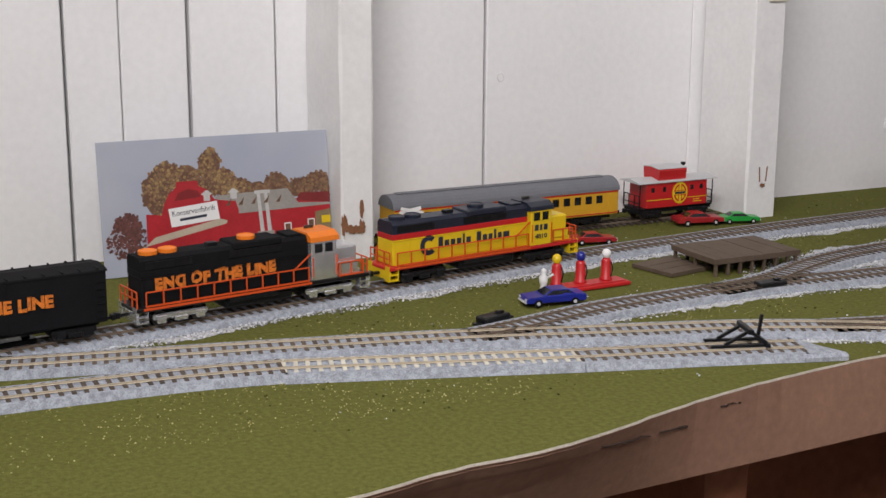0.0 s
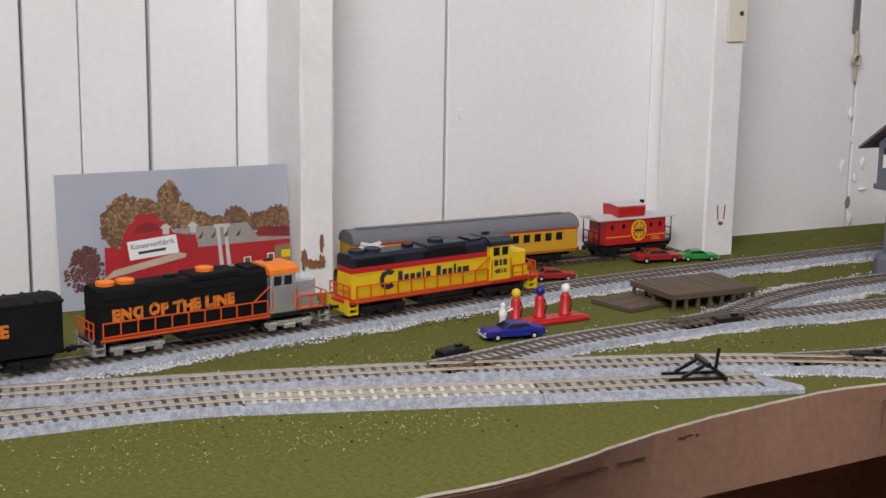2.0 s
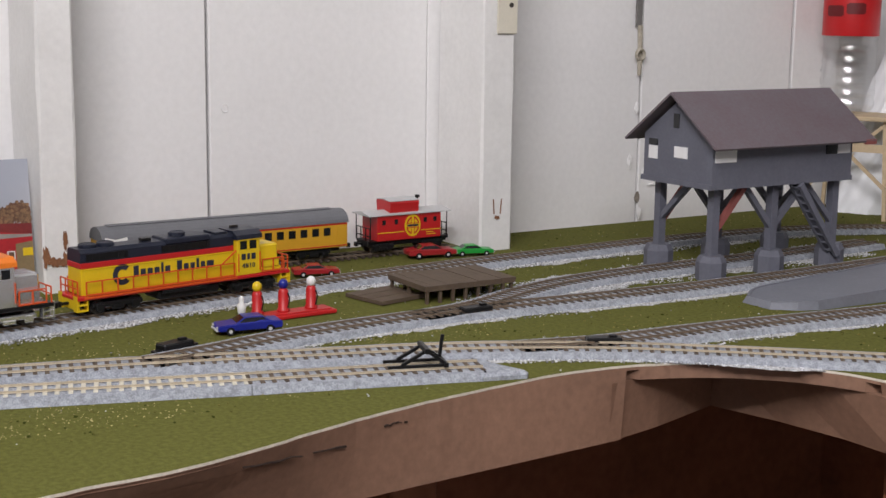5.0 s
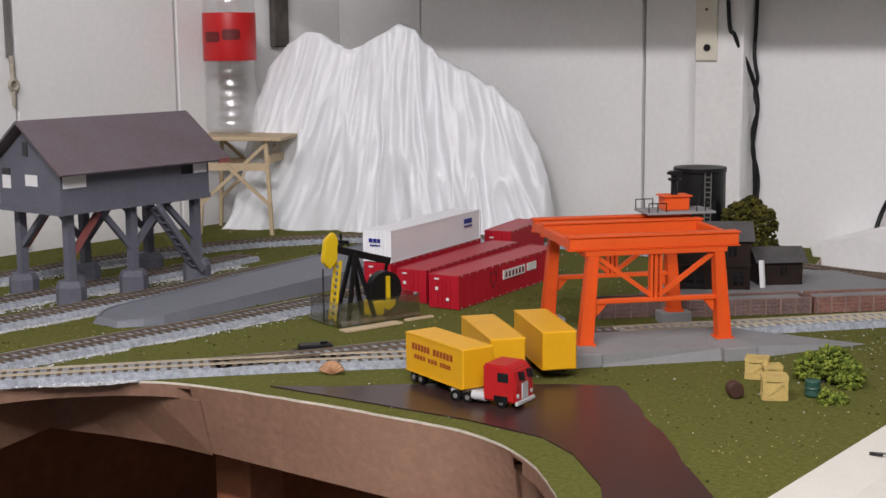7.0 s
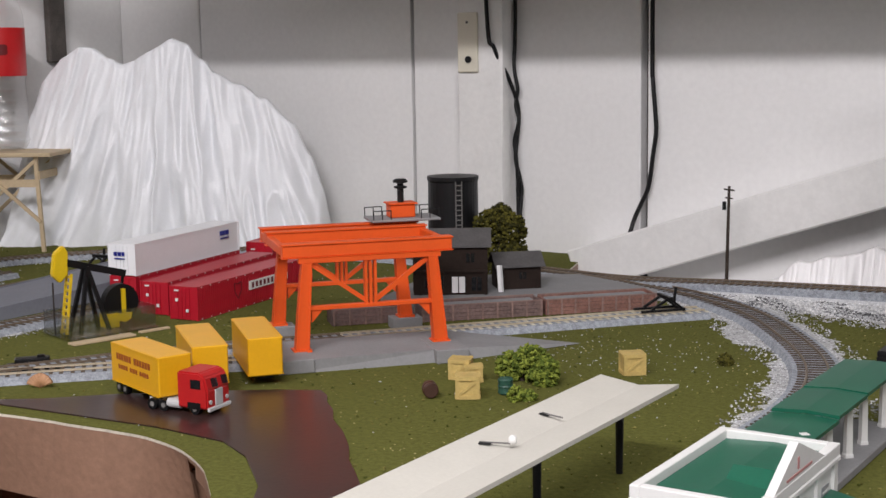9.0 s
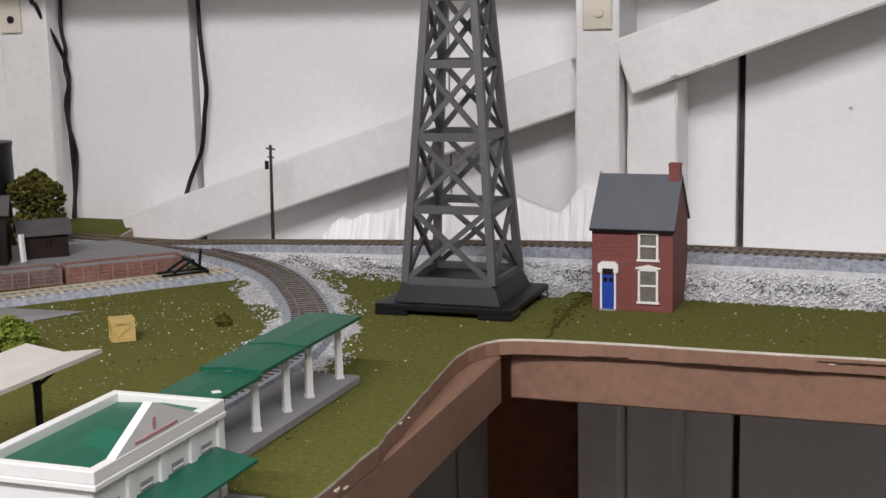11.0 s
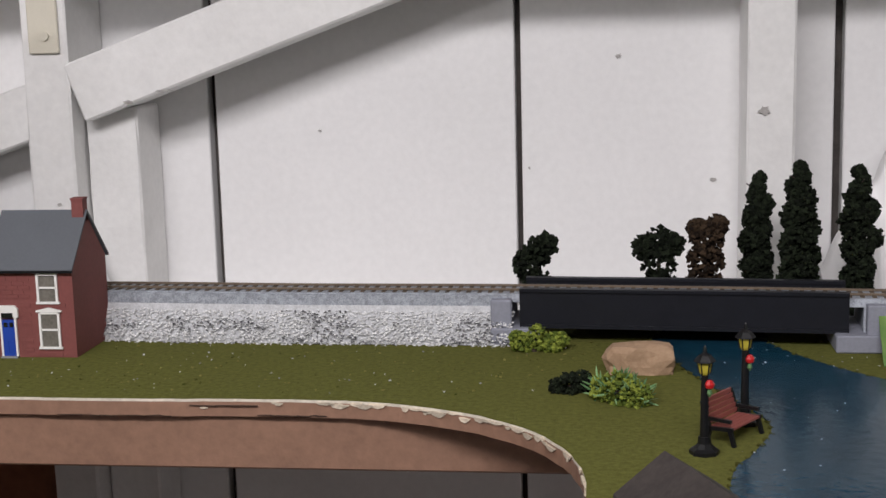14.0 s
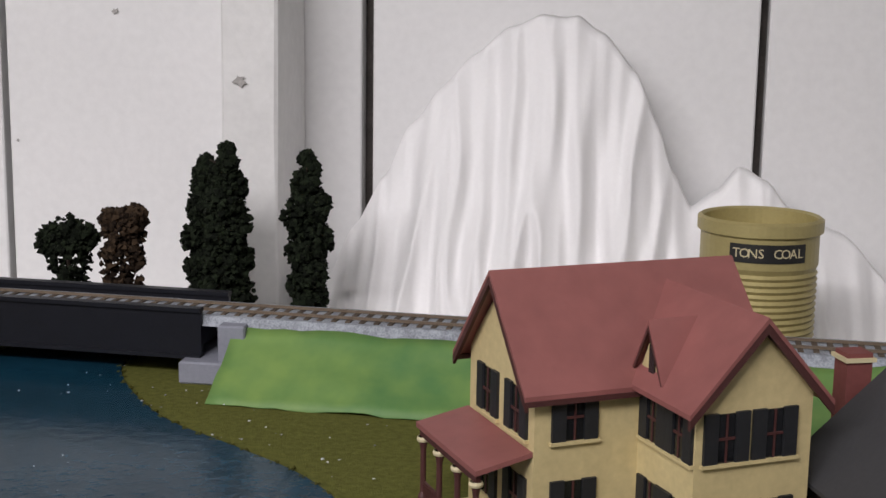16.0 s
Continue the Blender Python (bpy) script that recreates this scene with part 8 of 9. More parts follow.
BRICK = mat("red_brick_paint", (0.21, 0.062, 0.055), 0.75, vary=0.25, scale=30, fine=400, bump=0.12)
SLATEH = mat("house_slate", (0.105, 0.115, 0.13), 0.7, vary=0.15, scale=40, bump=0.1)
HPANE = mat("curtained_pane", (0.20, 0.185, 0.16), 0.3, vary=0.5, scale=160, bump=0.02)
DOORB = mat("blue_door_paint", (0.012, 0.055, 0.36), 0.45, vary=0.15, scale=80, bump=0.03)
TRIMW = mat("white_window_trim", (0.80, 0.79, 0.76), 0.5, vary=0.06, bump=0.03)
hs = thing("brick_house", Matrix.Translation((1.4585, -0.3225, 0.0)), "small red brick terrace house with a blue door", "model house")
part("wall", bx(-0.0330, 0.0325, -0.0345, 0.0335, 0.0, 0.0670), BRICK, hs)
for x0, x1 in ((-0.0330, -0.0312), (0.0307, 0.0325)):
    part("gable", profile(bmesh.new(), [(-0.0345, 0.0670), (0.0335, 0.0670), (0.0, 0.1045)], x0, x1), BRICK, hs)
rnd = random.Random(8)
hb, hw = 0.0028, 0.0086
bme = bx(-hw / 2, hw / 2, -0.0003, 0.0003, -hb / 2, hb / 2)
bmesh_brick = bpy.data.meshes.new("brick")
bme.to_mesh(bmesh_brick)
bme.free()
bmesh_brick.materials.append(BRICK)
holes = ((-0.029, -0.011, 0.0, 0.044), (0.003, 0.023, 0.004, 0.037), (0.003, 0.023, 0.041, 0.067))
for r in range(19):
    z = 0.0022 + 0.00342 * r
    for k in range(8):
        x = -0.0330 + 0.0047 + (hw + 0.0005) * (k - (0.5 if r % 2 else 0)) + 0.0
        if x - hw / 2 < -0.0332 or x + hw / 2 > 0.0327 or any(x + hw / 2 > a and x - hw / 2 < b and c < z < d for a, b, c, d in holes) or z > 0.0655:
            continue
        ob = new("brick", bmesh_brick)
        ob.parent = hs
        ob.location = (x, -0.0346 + rnd.uniform(-0.0001, 0.0001), z)
for k in (-1, 1):
    pr = [(0.0, 0.1050), (k * 0.0375, 0.0655), (k * 0.0375, 0.0675), (0.0, 0.1072)]
    part("roof", profile(bmesh.new(), pr, -0.0345, 0.0340), SLATEH, hs)
part("gutter", bx(-0.0345, 0.0340, -0.0388, -0.0360, 0.0650, 0.0668), MATTB, hs)
ch_ = part("chimney", bx(0.0235, 0.0325, -0.005, 0.004, 0.0985, 0.1150), BRICK, hs)
part("chimney_cap", bx(0.0230, 0.0330, -0.0055, 0.0045, 0.1150, 0.1166), BRICK, ch_)


def sash(x, z, w, h, arch):
    p = part("window", bx(x - w / 2, x + w / 2, -0.0352, -0.0346, z, z + h), HPANE, hs)
    for a, b, c, d in ((x - w / 2 - 0.0012, x - w / 2 + 0.0006, z, z + h), (x + w / 2 - 0.0006, x + w / 2 + 0.0012, z, z + h), (x - w / 2, x + w / 2, z + h - 0.0006, z + h + 0.0008), (x - w / 2, x + w / 2, z + h * 0.48, z + h * 0.48 + 0.0014), (x - w / 2 - 0.0022, x + w / 2 + 0.0022, z - 0.0018, z)):
        part("window_frame", bx(a, b, -0.0364, -0.0350, c, d), TRIMW, p)
    part("lintel", profile(bmesh.new(), [(x - w / 2 - 0.003, z + h + 0.0010), (x + w / 2 + 0.003, z + h + 0.0010), (x + w / 2 + 0.003, z + h + 0.0022), (x, z + h + (0.0045 if arch else 0.0030)), (x - w / 2 - 0.003, z + h + 0.0022)], -0.0366, -0.0350, "y"), TRIMW, p)


sash(0.0130, 0.0085, 0.0140, 0.0255, True)
sash(0.0130, 0.0430, 0.0140, 0.0205, False)
dr = part("door", bx(-0.0245, -0.0145, -0.0358, -0.0346, 0.0008, 0.0290), DOORB, hs)
for q in range(2):
    part("door_panel", bx(-0.0232 + 0.0046 * q, -0.0202 + 0.0046 * q, -0.0362, -0.0356, 0.004, 0.013), DOORB, dr)
    part("door_light", bx(-0.0232 + 0.0046 * q, -0.0202 + 0.0046 * q, -0.0361, -0.0356, 0.0235, 0.0270), PANE, dr)
for a, b, c, d in ((-0.0260, -0.0245, 0.0, 0.0345), (-0.0145, -0.0130, 0.0, 0.0345)):
    part("door_frame", bx(a, b, -0.0364, -0.0346, c, d), TRIMW, dr)
part("door_hood", profile(bmesh.new(), [(-0.0278, 0.0310), (-0.0112, 0.0310), (-0.0112, 0.0375), (-0.0140, 0.0400), (-0.0250, 0.0400), (-0.0278, 0.0375)], -0.0370, -0.0346, "y"), TRIMW, dr)
part("fan_light", bx(-0.0240, -0.0150, -0.0374, -0.0366, 0.0310, 0.0345), PANE, dr)
part("door_step", bx(-0.0260, -0.0130, -0.0385, -0.0346, 0.0, 0.0012), CONCR, hs)

pol = thing("utility_pole", Matrix.Translation((1.012, -0.107, 0.0)), "dark brown wooden utility pole with short crossarms", "utility pole")
part("pole", cyl(bmesh.new(), (0, 0, -0.035), (0.002, 0, 0.104), 0.0022, 0.0015, n=9), TRUNK, pol)
part("crossarm", bar(bmesh.new(), (-0.005, 0.004, 0.100), (0.009, -0.004, 0.100), 0.0016), TRUNK, pol)
part("crossarm", bar(bmesh.new(), (-0.003, 0.003, 0.091), (0.007, -0.003, 0.091), 0.0014), TRUNK, pol)
part("transformer", cyl(bmesh.new(), (-0.0032, 0, 0.078), (-0.0032, 0, 0.087), 0.0022, n=10), BLACKP, pol)

# ---- wall fittings and cables ----
IVORY = mat("ivory_switch_plate", (0.70, 0.66, 0.55), 0.4, vary=0.08, scale=60, bump=0.02)
for x, z0, z1, mm in ((0.6430, 0.226, 0.300, 0), (1.368, 0.2205, 0.290, 0)):
    sp = thing("switch_plate", Matrix.Translation((x, -0.0905 if x > 1 else -0.0365, 0.0)), "ivory wall plate with a round dark knob", "wall plate", "wall plates")
    part("plate", bx(-0.0145, 0.0145, -0.0035, 0.0, z0, z1, bev=0.001), IVORY, sp)
    part("knob", cyl(bmesh.new(), (0.002, -0.0030, z0 + 0.016), (0.002, -0.0060, z0 + 0.016), 0.0042, n=18), BLACKP if x < 1 else IVORY, sp)
    part("screw", cyl(bmesh.new(), (0.0, -0.0034, z1 - 0.012), (0.0, -0.0042, z1 - 0.012), 0.0018, n=10), STEEL, sp)
bp = thing("mending_plate", Matrix.Translation((0.0905, -0.8405, 0.0)), "ivory metal strap screwed to the post", "wall plate", "wall plates")
part("strap", bx(0.0, 0.0022, -0.0125, 0.0125, 0.232, 0.42, bev=0.0006), IVORY, bp)
for z in (0.262,):
    part("screw", cyl(bmesh.new(), (0.002, 0.004, z), (0.0032, 0.004, z), 0.0026, n=12), STEEL, bp)
KNOT = mat("chipped_knot", (0.30, 0.13, 0.06), 0.8, vary=0.5, scale=150)
for k, (x, y, z, w, h) in enumerate(((0.0918, -1.3345, 0.034, 0.006, 0.018), (0.0914, -1.324, 0.0285, 0.018, 0.010), (0.0918, -1.317, 0.031, 0.006, 0.012), (0.0918, -1.317, 0.049, 0.004, 0.016), (0.0914, -0.848, 0.036, 0.006, 0.004))):
    rn = random.Random(k)
    bm = bmesh.new()
    bm.faces.new([bm.verts.new((0, w * 0.6 * math.cos(a) * rn.uniform(0.6, 1.1), h * 0.6 * math.sin(a) * rn.uniform(0.45, 1.15))) for a in [q * math.pi / 11 for q in range(22)]])
    bm.normal_update()
    bmesh.ops.solidify(bm, geom=bm.faces, thickness=0.0008)
    o = setting("trim_chip", bm, KNOT, "bare brown chip in the white post paint", "paint chip")
    o.location = (x, y, z)
KNOTG = mat("bare_grey_knot", (0.34, 0.30, 0.25), 0.8, vary=0.6, scale=250)
FLAKE = mat("flaked_grey_paint", (0.46, 0.44, 0.42), 0.7, vary=0.35, scale=200)
for k, (x, y, z, w, h) in enumerate(((2.019, -0.0925, 0.157, 0.011, 0.009), (1.982, -0.0012, 0.086, 0.008, 0.004), (1.893, -0.0012, 0.204, 0.007, 0.006), (1.808, -0.0012, 0.099, 0.003, 0.003), (1.480, -0.0925, 0.184, 0.020, 0.003), (1.446, -0.0925, 0.175, 0.012, 0.003), (1.372, -0.0925, 0.080, 0.004, 0.003), (1.604, -0.0012, 0.138, 0.004, 0.003))):
    rn = random.Random(40 + k)
    bm = bmesh.new()
    bm.faces.new([bm.verts.new((w * 0.5 * math.cos(a) * rn.uniform(0.4, 1.2), 0, h * 0.5 * math.sin(a) * rn.uniform(0.4, 1.2))) for a in [q * math.pi / 7 for q in range(14)]])
    bm.normal_update()
    bmesh.ops.solidify(bm, geom=bm.faces, thickness=0.0006)
    o = setting("trim_flake", bm, FLAKE, "grey flake where the white paint has chipped", "paint chip")
    o.location = (x, y, z)
for dy in (-0.004, 0.004):
    setting("trim_scratch", bar(bmesh.new(), (0.0907, -0.848 + dy, 0.040), (0.0907, -0.848 + dy * 1.3, 0.056), 0.0010), KNOT, "thin dark scratch in the white post paint", "scratch")
for k, (x, y, z) in enumerate(((0.002, -1.123, 0.155), (0.002, -0.578, 0.108), (0.002, -0.578, 0.030))):
    bm = lathe(bmesh.new(), [(0.0050, 0), (0.0044, 0.0008), (0.0030, 0.0004), (0.0005, 0.0006)], n=16)
    for v in bm.verts:
        v.co.x *= 1.0 + 0.5 * (k == 2)
        v.co.y *= 0.8 + 0.25 * noise.noise(v.co * 900)
    o = setting("trim_knot", bm, KNOTG if k == 2 else WALL, "round knot in the painted wall board", "knot")
    o.matrix_world = Matrix.Translation((x - 0.002, y, z)) @ pose(0, 0, 0, 0, 90, 0)

rn = random.Random(91)
for y, z, w, h in ((-0.592, 0.0755, 0.004, 0.016), (-0.5585, 0.078, 0.003, 0.012), (-0.556, 0.045, 0.006, 0.003), (-0.584, 0.140, 0.003, 0.014), (-0.570, 0.060, 0.003, 0.010), (-0.574, 0.010, 0.004, 0.012)):
    bm = bmesh.new()
    bmesh.ops.create_icosphere(bm, subdivisions=3, radius=1.0)
    for v in bm.verts:
        k = 1.0 + 0.45 * noise.noise(v.co * 2.2 + Vector((y * 90, z * 90, 0)))
        v.co = Vector((max(0.0, v.co.x) * 0.0022 * k, v.co.y * w * k, v.co.z * h * 0.6 * k))
    setting("trim_blister", bm, WALL, "blister in the white wall paint", "paint blister").location = (0.0004, y, z)


def cable(name, pts, r, label, m=None):
    line = [Vector(p) for p in pts]
    p = [2 * line[0] - line[1]] + line + [2 * line[-1] - line[-2]]
    pts_ = []
    for i in range(1, len(p) - 2):
        for k in range(8):
            u = k / 8
            a, b, c, d = p[i - 1], p[i], p[i + 1], p[i + 2]
            pts_.append(0.5 * (2 * b + (c - a) * u + (2 * a - 5 * b + 4 * c - d) * u * u + (3 * b - a - 3 * c + d) * u ** 3))
    pts_.append(line[-1])
    cu = bpy.data.curves.new(name, "CURVE")
    cu.dimensions, cu.bevel_depth, cu.bevel_resolution = "3D", r, 2
    sp = cu.splines.new("POLY")
    sp.points.add(len(pts_) - 1)
    for q, v in zip(sp.points, pts_):
        q.co = (*v, 1)
    tmp = bpy.data.objects.new("tmp", cu)
    me = bpy.data.meshes.new_from_object(tmp)
    bpy.data.objects.remove(tmp)
    me.materials.clear()
    me.materials.append(m or BLACKP)
    return tagged(new(name, me), label, "cable", "cables on the wall")


cable("power_cable", [(0.655, -0.04, 1.2), (0.664, -0.04, 0.6), (0.671, -0.039, 0.30), (0.681, -0.038, 0.255), (0.692, -0.02, 0.215), (0.698, -0.008, 0.175), (0.693, -0.008, 0.120), (0.699, -0.008, 0.093), (0.701, -0.008, 0.070), (0.700, -0.02, 0.002)], 0.0026, "black twisted cable hanging down the wall")
cable("power_cable", [(0.694, -0.008, 1.2), (0.695, -0.008, 0.6), (0.694, -0.008, 0.30), (0.694, -0.012, 0.235), (0.699, -0.012, 0.205), (0.696, -0.012, 0.185), (0.700, -0.012, 0.165), (0.694, -0.012, 0.140), (0.697, -0.012, 0.110), (0.699, -0.012, 0.05), (0.702, -0.02, 0.002)], 0.0024, "black cable wound round another cable")
cable("power_cable", [(0.880, -0.010, 1.2), (0.880, -0.010, 0.5), (0.880, -0.010, 0.25), (0.881, -0.010, 0.215), (0.884, -0.010, 0.180), (0.8855, -0.010, 0.155), (0.882, -0.010, 0.13), (0.876, -0.010, 0.089), (0.866, -0.011, 0.066), (0.858, -0.014, 0.045), (0.852, -0.03, 0.002)], 0.0028, "single black cable hanging to the track")
HINGE = mat("worn_rope", (0.52, 0.47, 0.38), 0.8, vary=0.45, scale=160, bump=0.4)
hk = thing("wall_hook", Matrix.Translation((0.001, -0.586, 0.0)), "pale knotted rope end hanging from a strip on the wall", "hook")
part("strip", bx(0.0, 0.003, -0.0055, 0.0025, 0.238, 0.60), GAPG, hk)
part("ring", lathe(bmesh.new(), [(0.006, -0.003), (0.0085, 0.0), (0.006, 0.003), (0.0035, 0.0), (0.006, -0.003)], n=18), HINGE, hk).matrix_basis = Matrix.Translation((0.005, 0, 0.205)) @ pose(0, 0, 0, 0, 90, 0)
part("shank", cyl(bmesh.new(), (0.004, 0, 0.212), (0.004, -0.001, 0.240), 0.0030, n=10), HINGE, hk)
part("tail", cyl(bmesh.new(), (0.004, 0, 0.180), (0.004, 0, 0.198), 0.0022, 0.0030, n=10), HINGE, hk)
setting("trim_strip", bx(0.001, 0.012, -0.150, -0.118, 0.245, 0.70, bev=0.002), GAPM, "dark upright wooden strip in the corner", "wood strip")

# ---- north side: small white drapes, pond things, trees, farm ----
SHEET = mat("white_cloth", (0.93, 0.92, 0.92), 0.6, vary=0.04, scale=30, fine=400, bump=0.10)
drape("paper_snow", (1.06, -0.10), (1.42, -0.10), [(0.0, 0.002), (0.03, 0.024), (0.09, 0.036), (0.11, 0.046), (0.13, 0.032), (0.15, 0.056), (0.18, 0.040), (0.21, 0.066), (0.24, 0.046), (0.27, 0.038), (0.295, 0.066), (0.33, 0.062), (0.355, 0.004)], "crumpled white paper snow bank against the wall", 0.022, 60, 0.016, 11.0, SHEET, base=-0.035)
CLOTHP = [(0.0, 0.006), (0.02, 0.045), (0.045, 0.085), (0.062, 0.122), (0.085, 0.150), (0.11, 0.176), (0.135, 0.196), (0.160, 0.205), (0.185, 0.205), (0.205, 0.192), (0.228, 0.166), (0.245, 0.128), (0.258, 0.092), (0.272, 0.068), (0.290, 0.080), (0.305, 0.098), (0.325, 0.090), (0.342, 0.070), (0.38, 0.052), (0.43, 0.004)]
drape("cloth_mountain", (2.075, -0.055), (2.6, -0.055), CLOTHP, "white cloth draped as a snowy mountain", 0.060, 16, 0.023, 21.0, SHEET, fine=0.4, base=-0.035, back=0.05)


def conifer(x, y, h, r, seed, label):
    z0 = -0.035
    t = thing("tree", Matrix.Translation((x, y, z0)), label, "tree", "dark trees by the wall")
    h -= z0
    part("trunk", cyl(bmesh.new(), (0, 0, 0), (0, 0, h * 0.8), 0.0032, 0.0010, n=8), TRUNK, t)
    for k in range(7):
        a = k * 2.4 + seed
        z = h * (0.25 + 0.10 * k)
        part("limb", cyl(bmesh.new(), (0, 0, z), (r * 0.7 * math.cos(a), r * 0.7 * math.sin(a), z + 0.006), 0.0010, 0.0005, n=6), TRUNK, t)
    rn = random.Random(seed * 31)
    balls = []
    for k in range(15):
        u = k / 14
        a = k * 2.2 + seed
        w = r * (0.62 + 0.38 * math.sin(math.pi * (0.30 + 0.55 * u))) * (1.0 if u < 0.75 else 1.0 - (u - 0.75) * 2.2)
        q = w * rn.uniform(0.18, 0.38)
        balls.append((q * math.cos(a), q * math.sin(a), h * (0.24 + 0.68 * u), w * rn.uniform(0.70, 0.92)))
    foliage(lumps(balls), 3400, 0.0029, seed, LEAFD, t)


conifer(2.009, -0.150, 0.117, 0.0138, 1, "dark narrow conifer with a crumpled outline")
conifer(2.038, -0.195, 0.132, 0.0160, 2, "tall dark conifer beside another tree")
conifer(2.088, -0.174, 0.125, 0.0150, 3, "dark narrow conifer near the cloth mountain")
bush(1.9635, -0.190, [(0.002, 0, 0.095, 0.013), (0.009, 0, 0.106, 0.009), (-0.007, 0, 0.104, 0.008), (0, 0, 0.078, 0.015), (0, 0, 0.055, 0.015), (0.003, 0, 0.035, 0.016)], 1300, 0.0028, 6, LEAFB, "tall dark brownish bush behind the bridge", z=-0.035)
bush(1.926, -0.190, [(0, 0, 0.092, 0.013), (0.011, 0, 0.090, 0.010), (-0.011, 0, 0.088, 0.010), (0, 0, 0.075, 0.016), (0, 0, 0.055, 0.015), (0.003, 0, 0.035, 0.016)], 1200, 0.0028, 7, LEAFD, "dark green bush behind the bridge", z=-0.035)
bush(1.826, -0.190, [(0, 0, 0.085, 0.013), (0.008, 0, 0.092, 0.009), (-0.008, 0, 0.075, 0.013), (0, 0, 0.055, 0.014), (0.003, 0, 0.035, 0.016)], 1000, 0.0028, 17, LEAFD, "dark green bush beyond the raised track", z=-0.035)
bush(1.832, -0.330, [(-0.010, 0, 0.006, 0.009), (0.002, 0.002, 0.009, 0.010), (0.013, 0.0, 0.006, 0.008), (0.020, 0.004, 0.008, 0.005), (-0.014, 0.003, 0.010, 0.004)], 760, 0.0022, 8, LEAF, "yellow-green bush at the foot of the bridge")
bush(1.862, -0.440, [(0, 0, 0.005, 0.009), (0.009, 0.004, 0.005, 0.008), (-0.008, 0.001, 0.003, 0.006)], 600, 0.0020, 9, LEAFD, "small dark green bush on the turf")
bush(1.893, -0.462, [(0, 0, 0.008, 0.012), (0.012, -0.006, 0.006, 0.010), (-0.009, 0.007, 0.007, 0.009), (0.004, 0.012, 0.007, 0.009)], 650, 0.0022, 10, LEAF, "spiky bush of pale and dark green fronds", LEAFP)
ROCK = mat("tan_rock", (0.40, 0.27, 0.17), 0.85, col2=(0.27, 0.17, 0.10), scale=45, fine=300, bump=0.5)
bm = bmesh.new()
bmesh.ops.create_icosphere(bm, subdivisions=3, radius=1.0)
for v in bm.verts:
    d = v.co.normalized()
    k = (1 + 0.18 * noise.noise(d * 1.6 + Vector((4, 1, 2))) + 0.06 * noise.noise(d * 6)) / max(abs(d.x), abs(d.y), abs(d.z)) ** 0.75
    v.co = Vector((d.x * 0.0235 * k, d.y * 0.013 * k, max(-0.006, d.z * 0.0145 * k)))
tagged(part("boulder", bm, ROCK), "blocky tan boulder at the edge of the pond", "rock").location = (1.9085, -0.384, 0.0055)

AMBER = mat("amber_lantern_glass", (0.50, 0.42, 0.05), 0.3, vary=0.2, bump=0.0)
BENCHR = mat("brick_red_bench", (0.30, 0.085, 0.07), 0.6, vary=0.2, scale=80)
for x, y, lab in ((1.9420, -0.563, "black street lamp with an amber lantern and red bow"), (1.9690, -0.505, "black street lamp with an amber lantern and red bow")):
    lp = thing("street_lamp", Matrix.Translation((x, y, 0.0)), lab, "street lamp", "lamps by the pond")
    part("base", lathe(bmesh.new(), [(0.0085, 0.0), (0.0085, 0.0022), (0.0060, 0.0036), (0.0038, 0.0060), (0.0034, 0.010)], n=8), BLACKP, lp)
    part("post", cyl(bmesh.new(), (0, 0, 0.006), (0, 0, 0.046), 0.0027, 0.0020, n=10), BLACKP, lp)
    ln = part("lantern", lathe(bmesh.new(), [(0.0022, 0.0455), (0.0032, 0.0470), (0.0042, 0.0530)], n=6), AMBER, lp)
    part("lantern_roof", lathe(bmesh.new(), [(0.0062, 0.0530), (0.0060, 0.0538), (0.0036, 0.0565), (0.0012, 0.0580), (0.0008, 0.0610), (0.0002, 0.0622)], n=6), BLACKP, ln)
    bm = bmesh.new()
    for k in range(6):
        a = k * math.pi / 3
        bar(bm, (0.0033 * math.cos(a), 0.0033 * math.sin(a), 0.0462), (0.0044 * math.cos(a), 0.0044 * math.sin(a), 0.0532), 0.0007)
    part("lantern_frame", bm, BLACKP, ln)
    part("bow", lathe(bmesh.new(), [(0.0004, 0.0), (0.0024, 0.001), (0.0028, 0.003), (0.0016, 0.005), (0.0003, 0.0055)], n=8, at=(0.0026, -0.0018, 0.0375)), REDP, lp)
    part("sprig", lathe(bmesh.new(), [(0.0003, 0.0), (0.0016, 0.002), (0.0010, 0.0045)], n=6, at=(0.0026, -0.0018, 0.0330)), LEAFP, lp)
be = thing("park_bench", Matrix.Translation((1.9600, -0.5330, 0.0)) @ ROT(math.radians(57), 4, "Z"), "brick-red park bench with black iron ends", "bench")
for s in (-1, 1):
    bm = bar(bmesh.new(), (s * 0.0165, -0.010, 0.0), (s * 0.0165, -0.007, 0.010), 0.0022)
    bar(bm, (s * 0.0165, 0.008, 0.0), (s * 0.0165, 0.005, 0.010), 0.0022)
    bar(bm, (s * 0.0165, -0.009, 0.010), (s * 0.0165, 0.006, 0.009), 0.0022)
    bar(bm, (s * 0.0165, 0.006, 0.009), (s * 0.0165, 0.011, 0.024), 0.0022)
    bar(bm, (s * 0.0165, -0.008, 0.0145), (s * 0.0165, 0.007, 0.0145), 0.0020)
    part("end_frame", bm, BLACKP, be)
for k in range(5):
    part("seat_slat", bx(-0.0155, 0.0155, -0.0090 + 0.0030 * k, -0.0064 + 0.0030 * k, 0.0096, 0.0108), BENCHR, be)
for k in range(5):
    part("back_slat", bx(-0.0155, 0.0155, 0.0058 + 0.0010 * k, 0.0072 + 0.0010 * k, 0.0112 + 0.0028 * k, 0.0136 + 0.0028 * k), BENCHR, be)

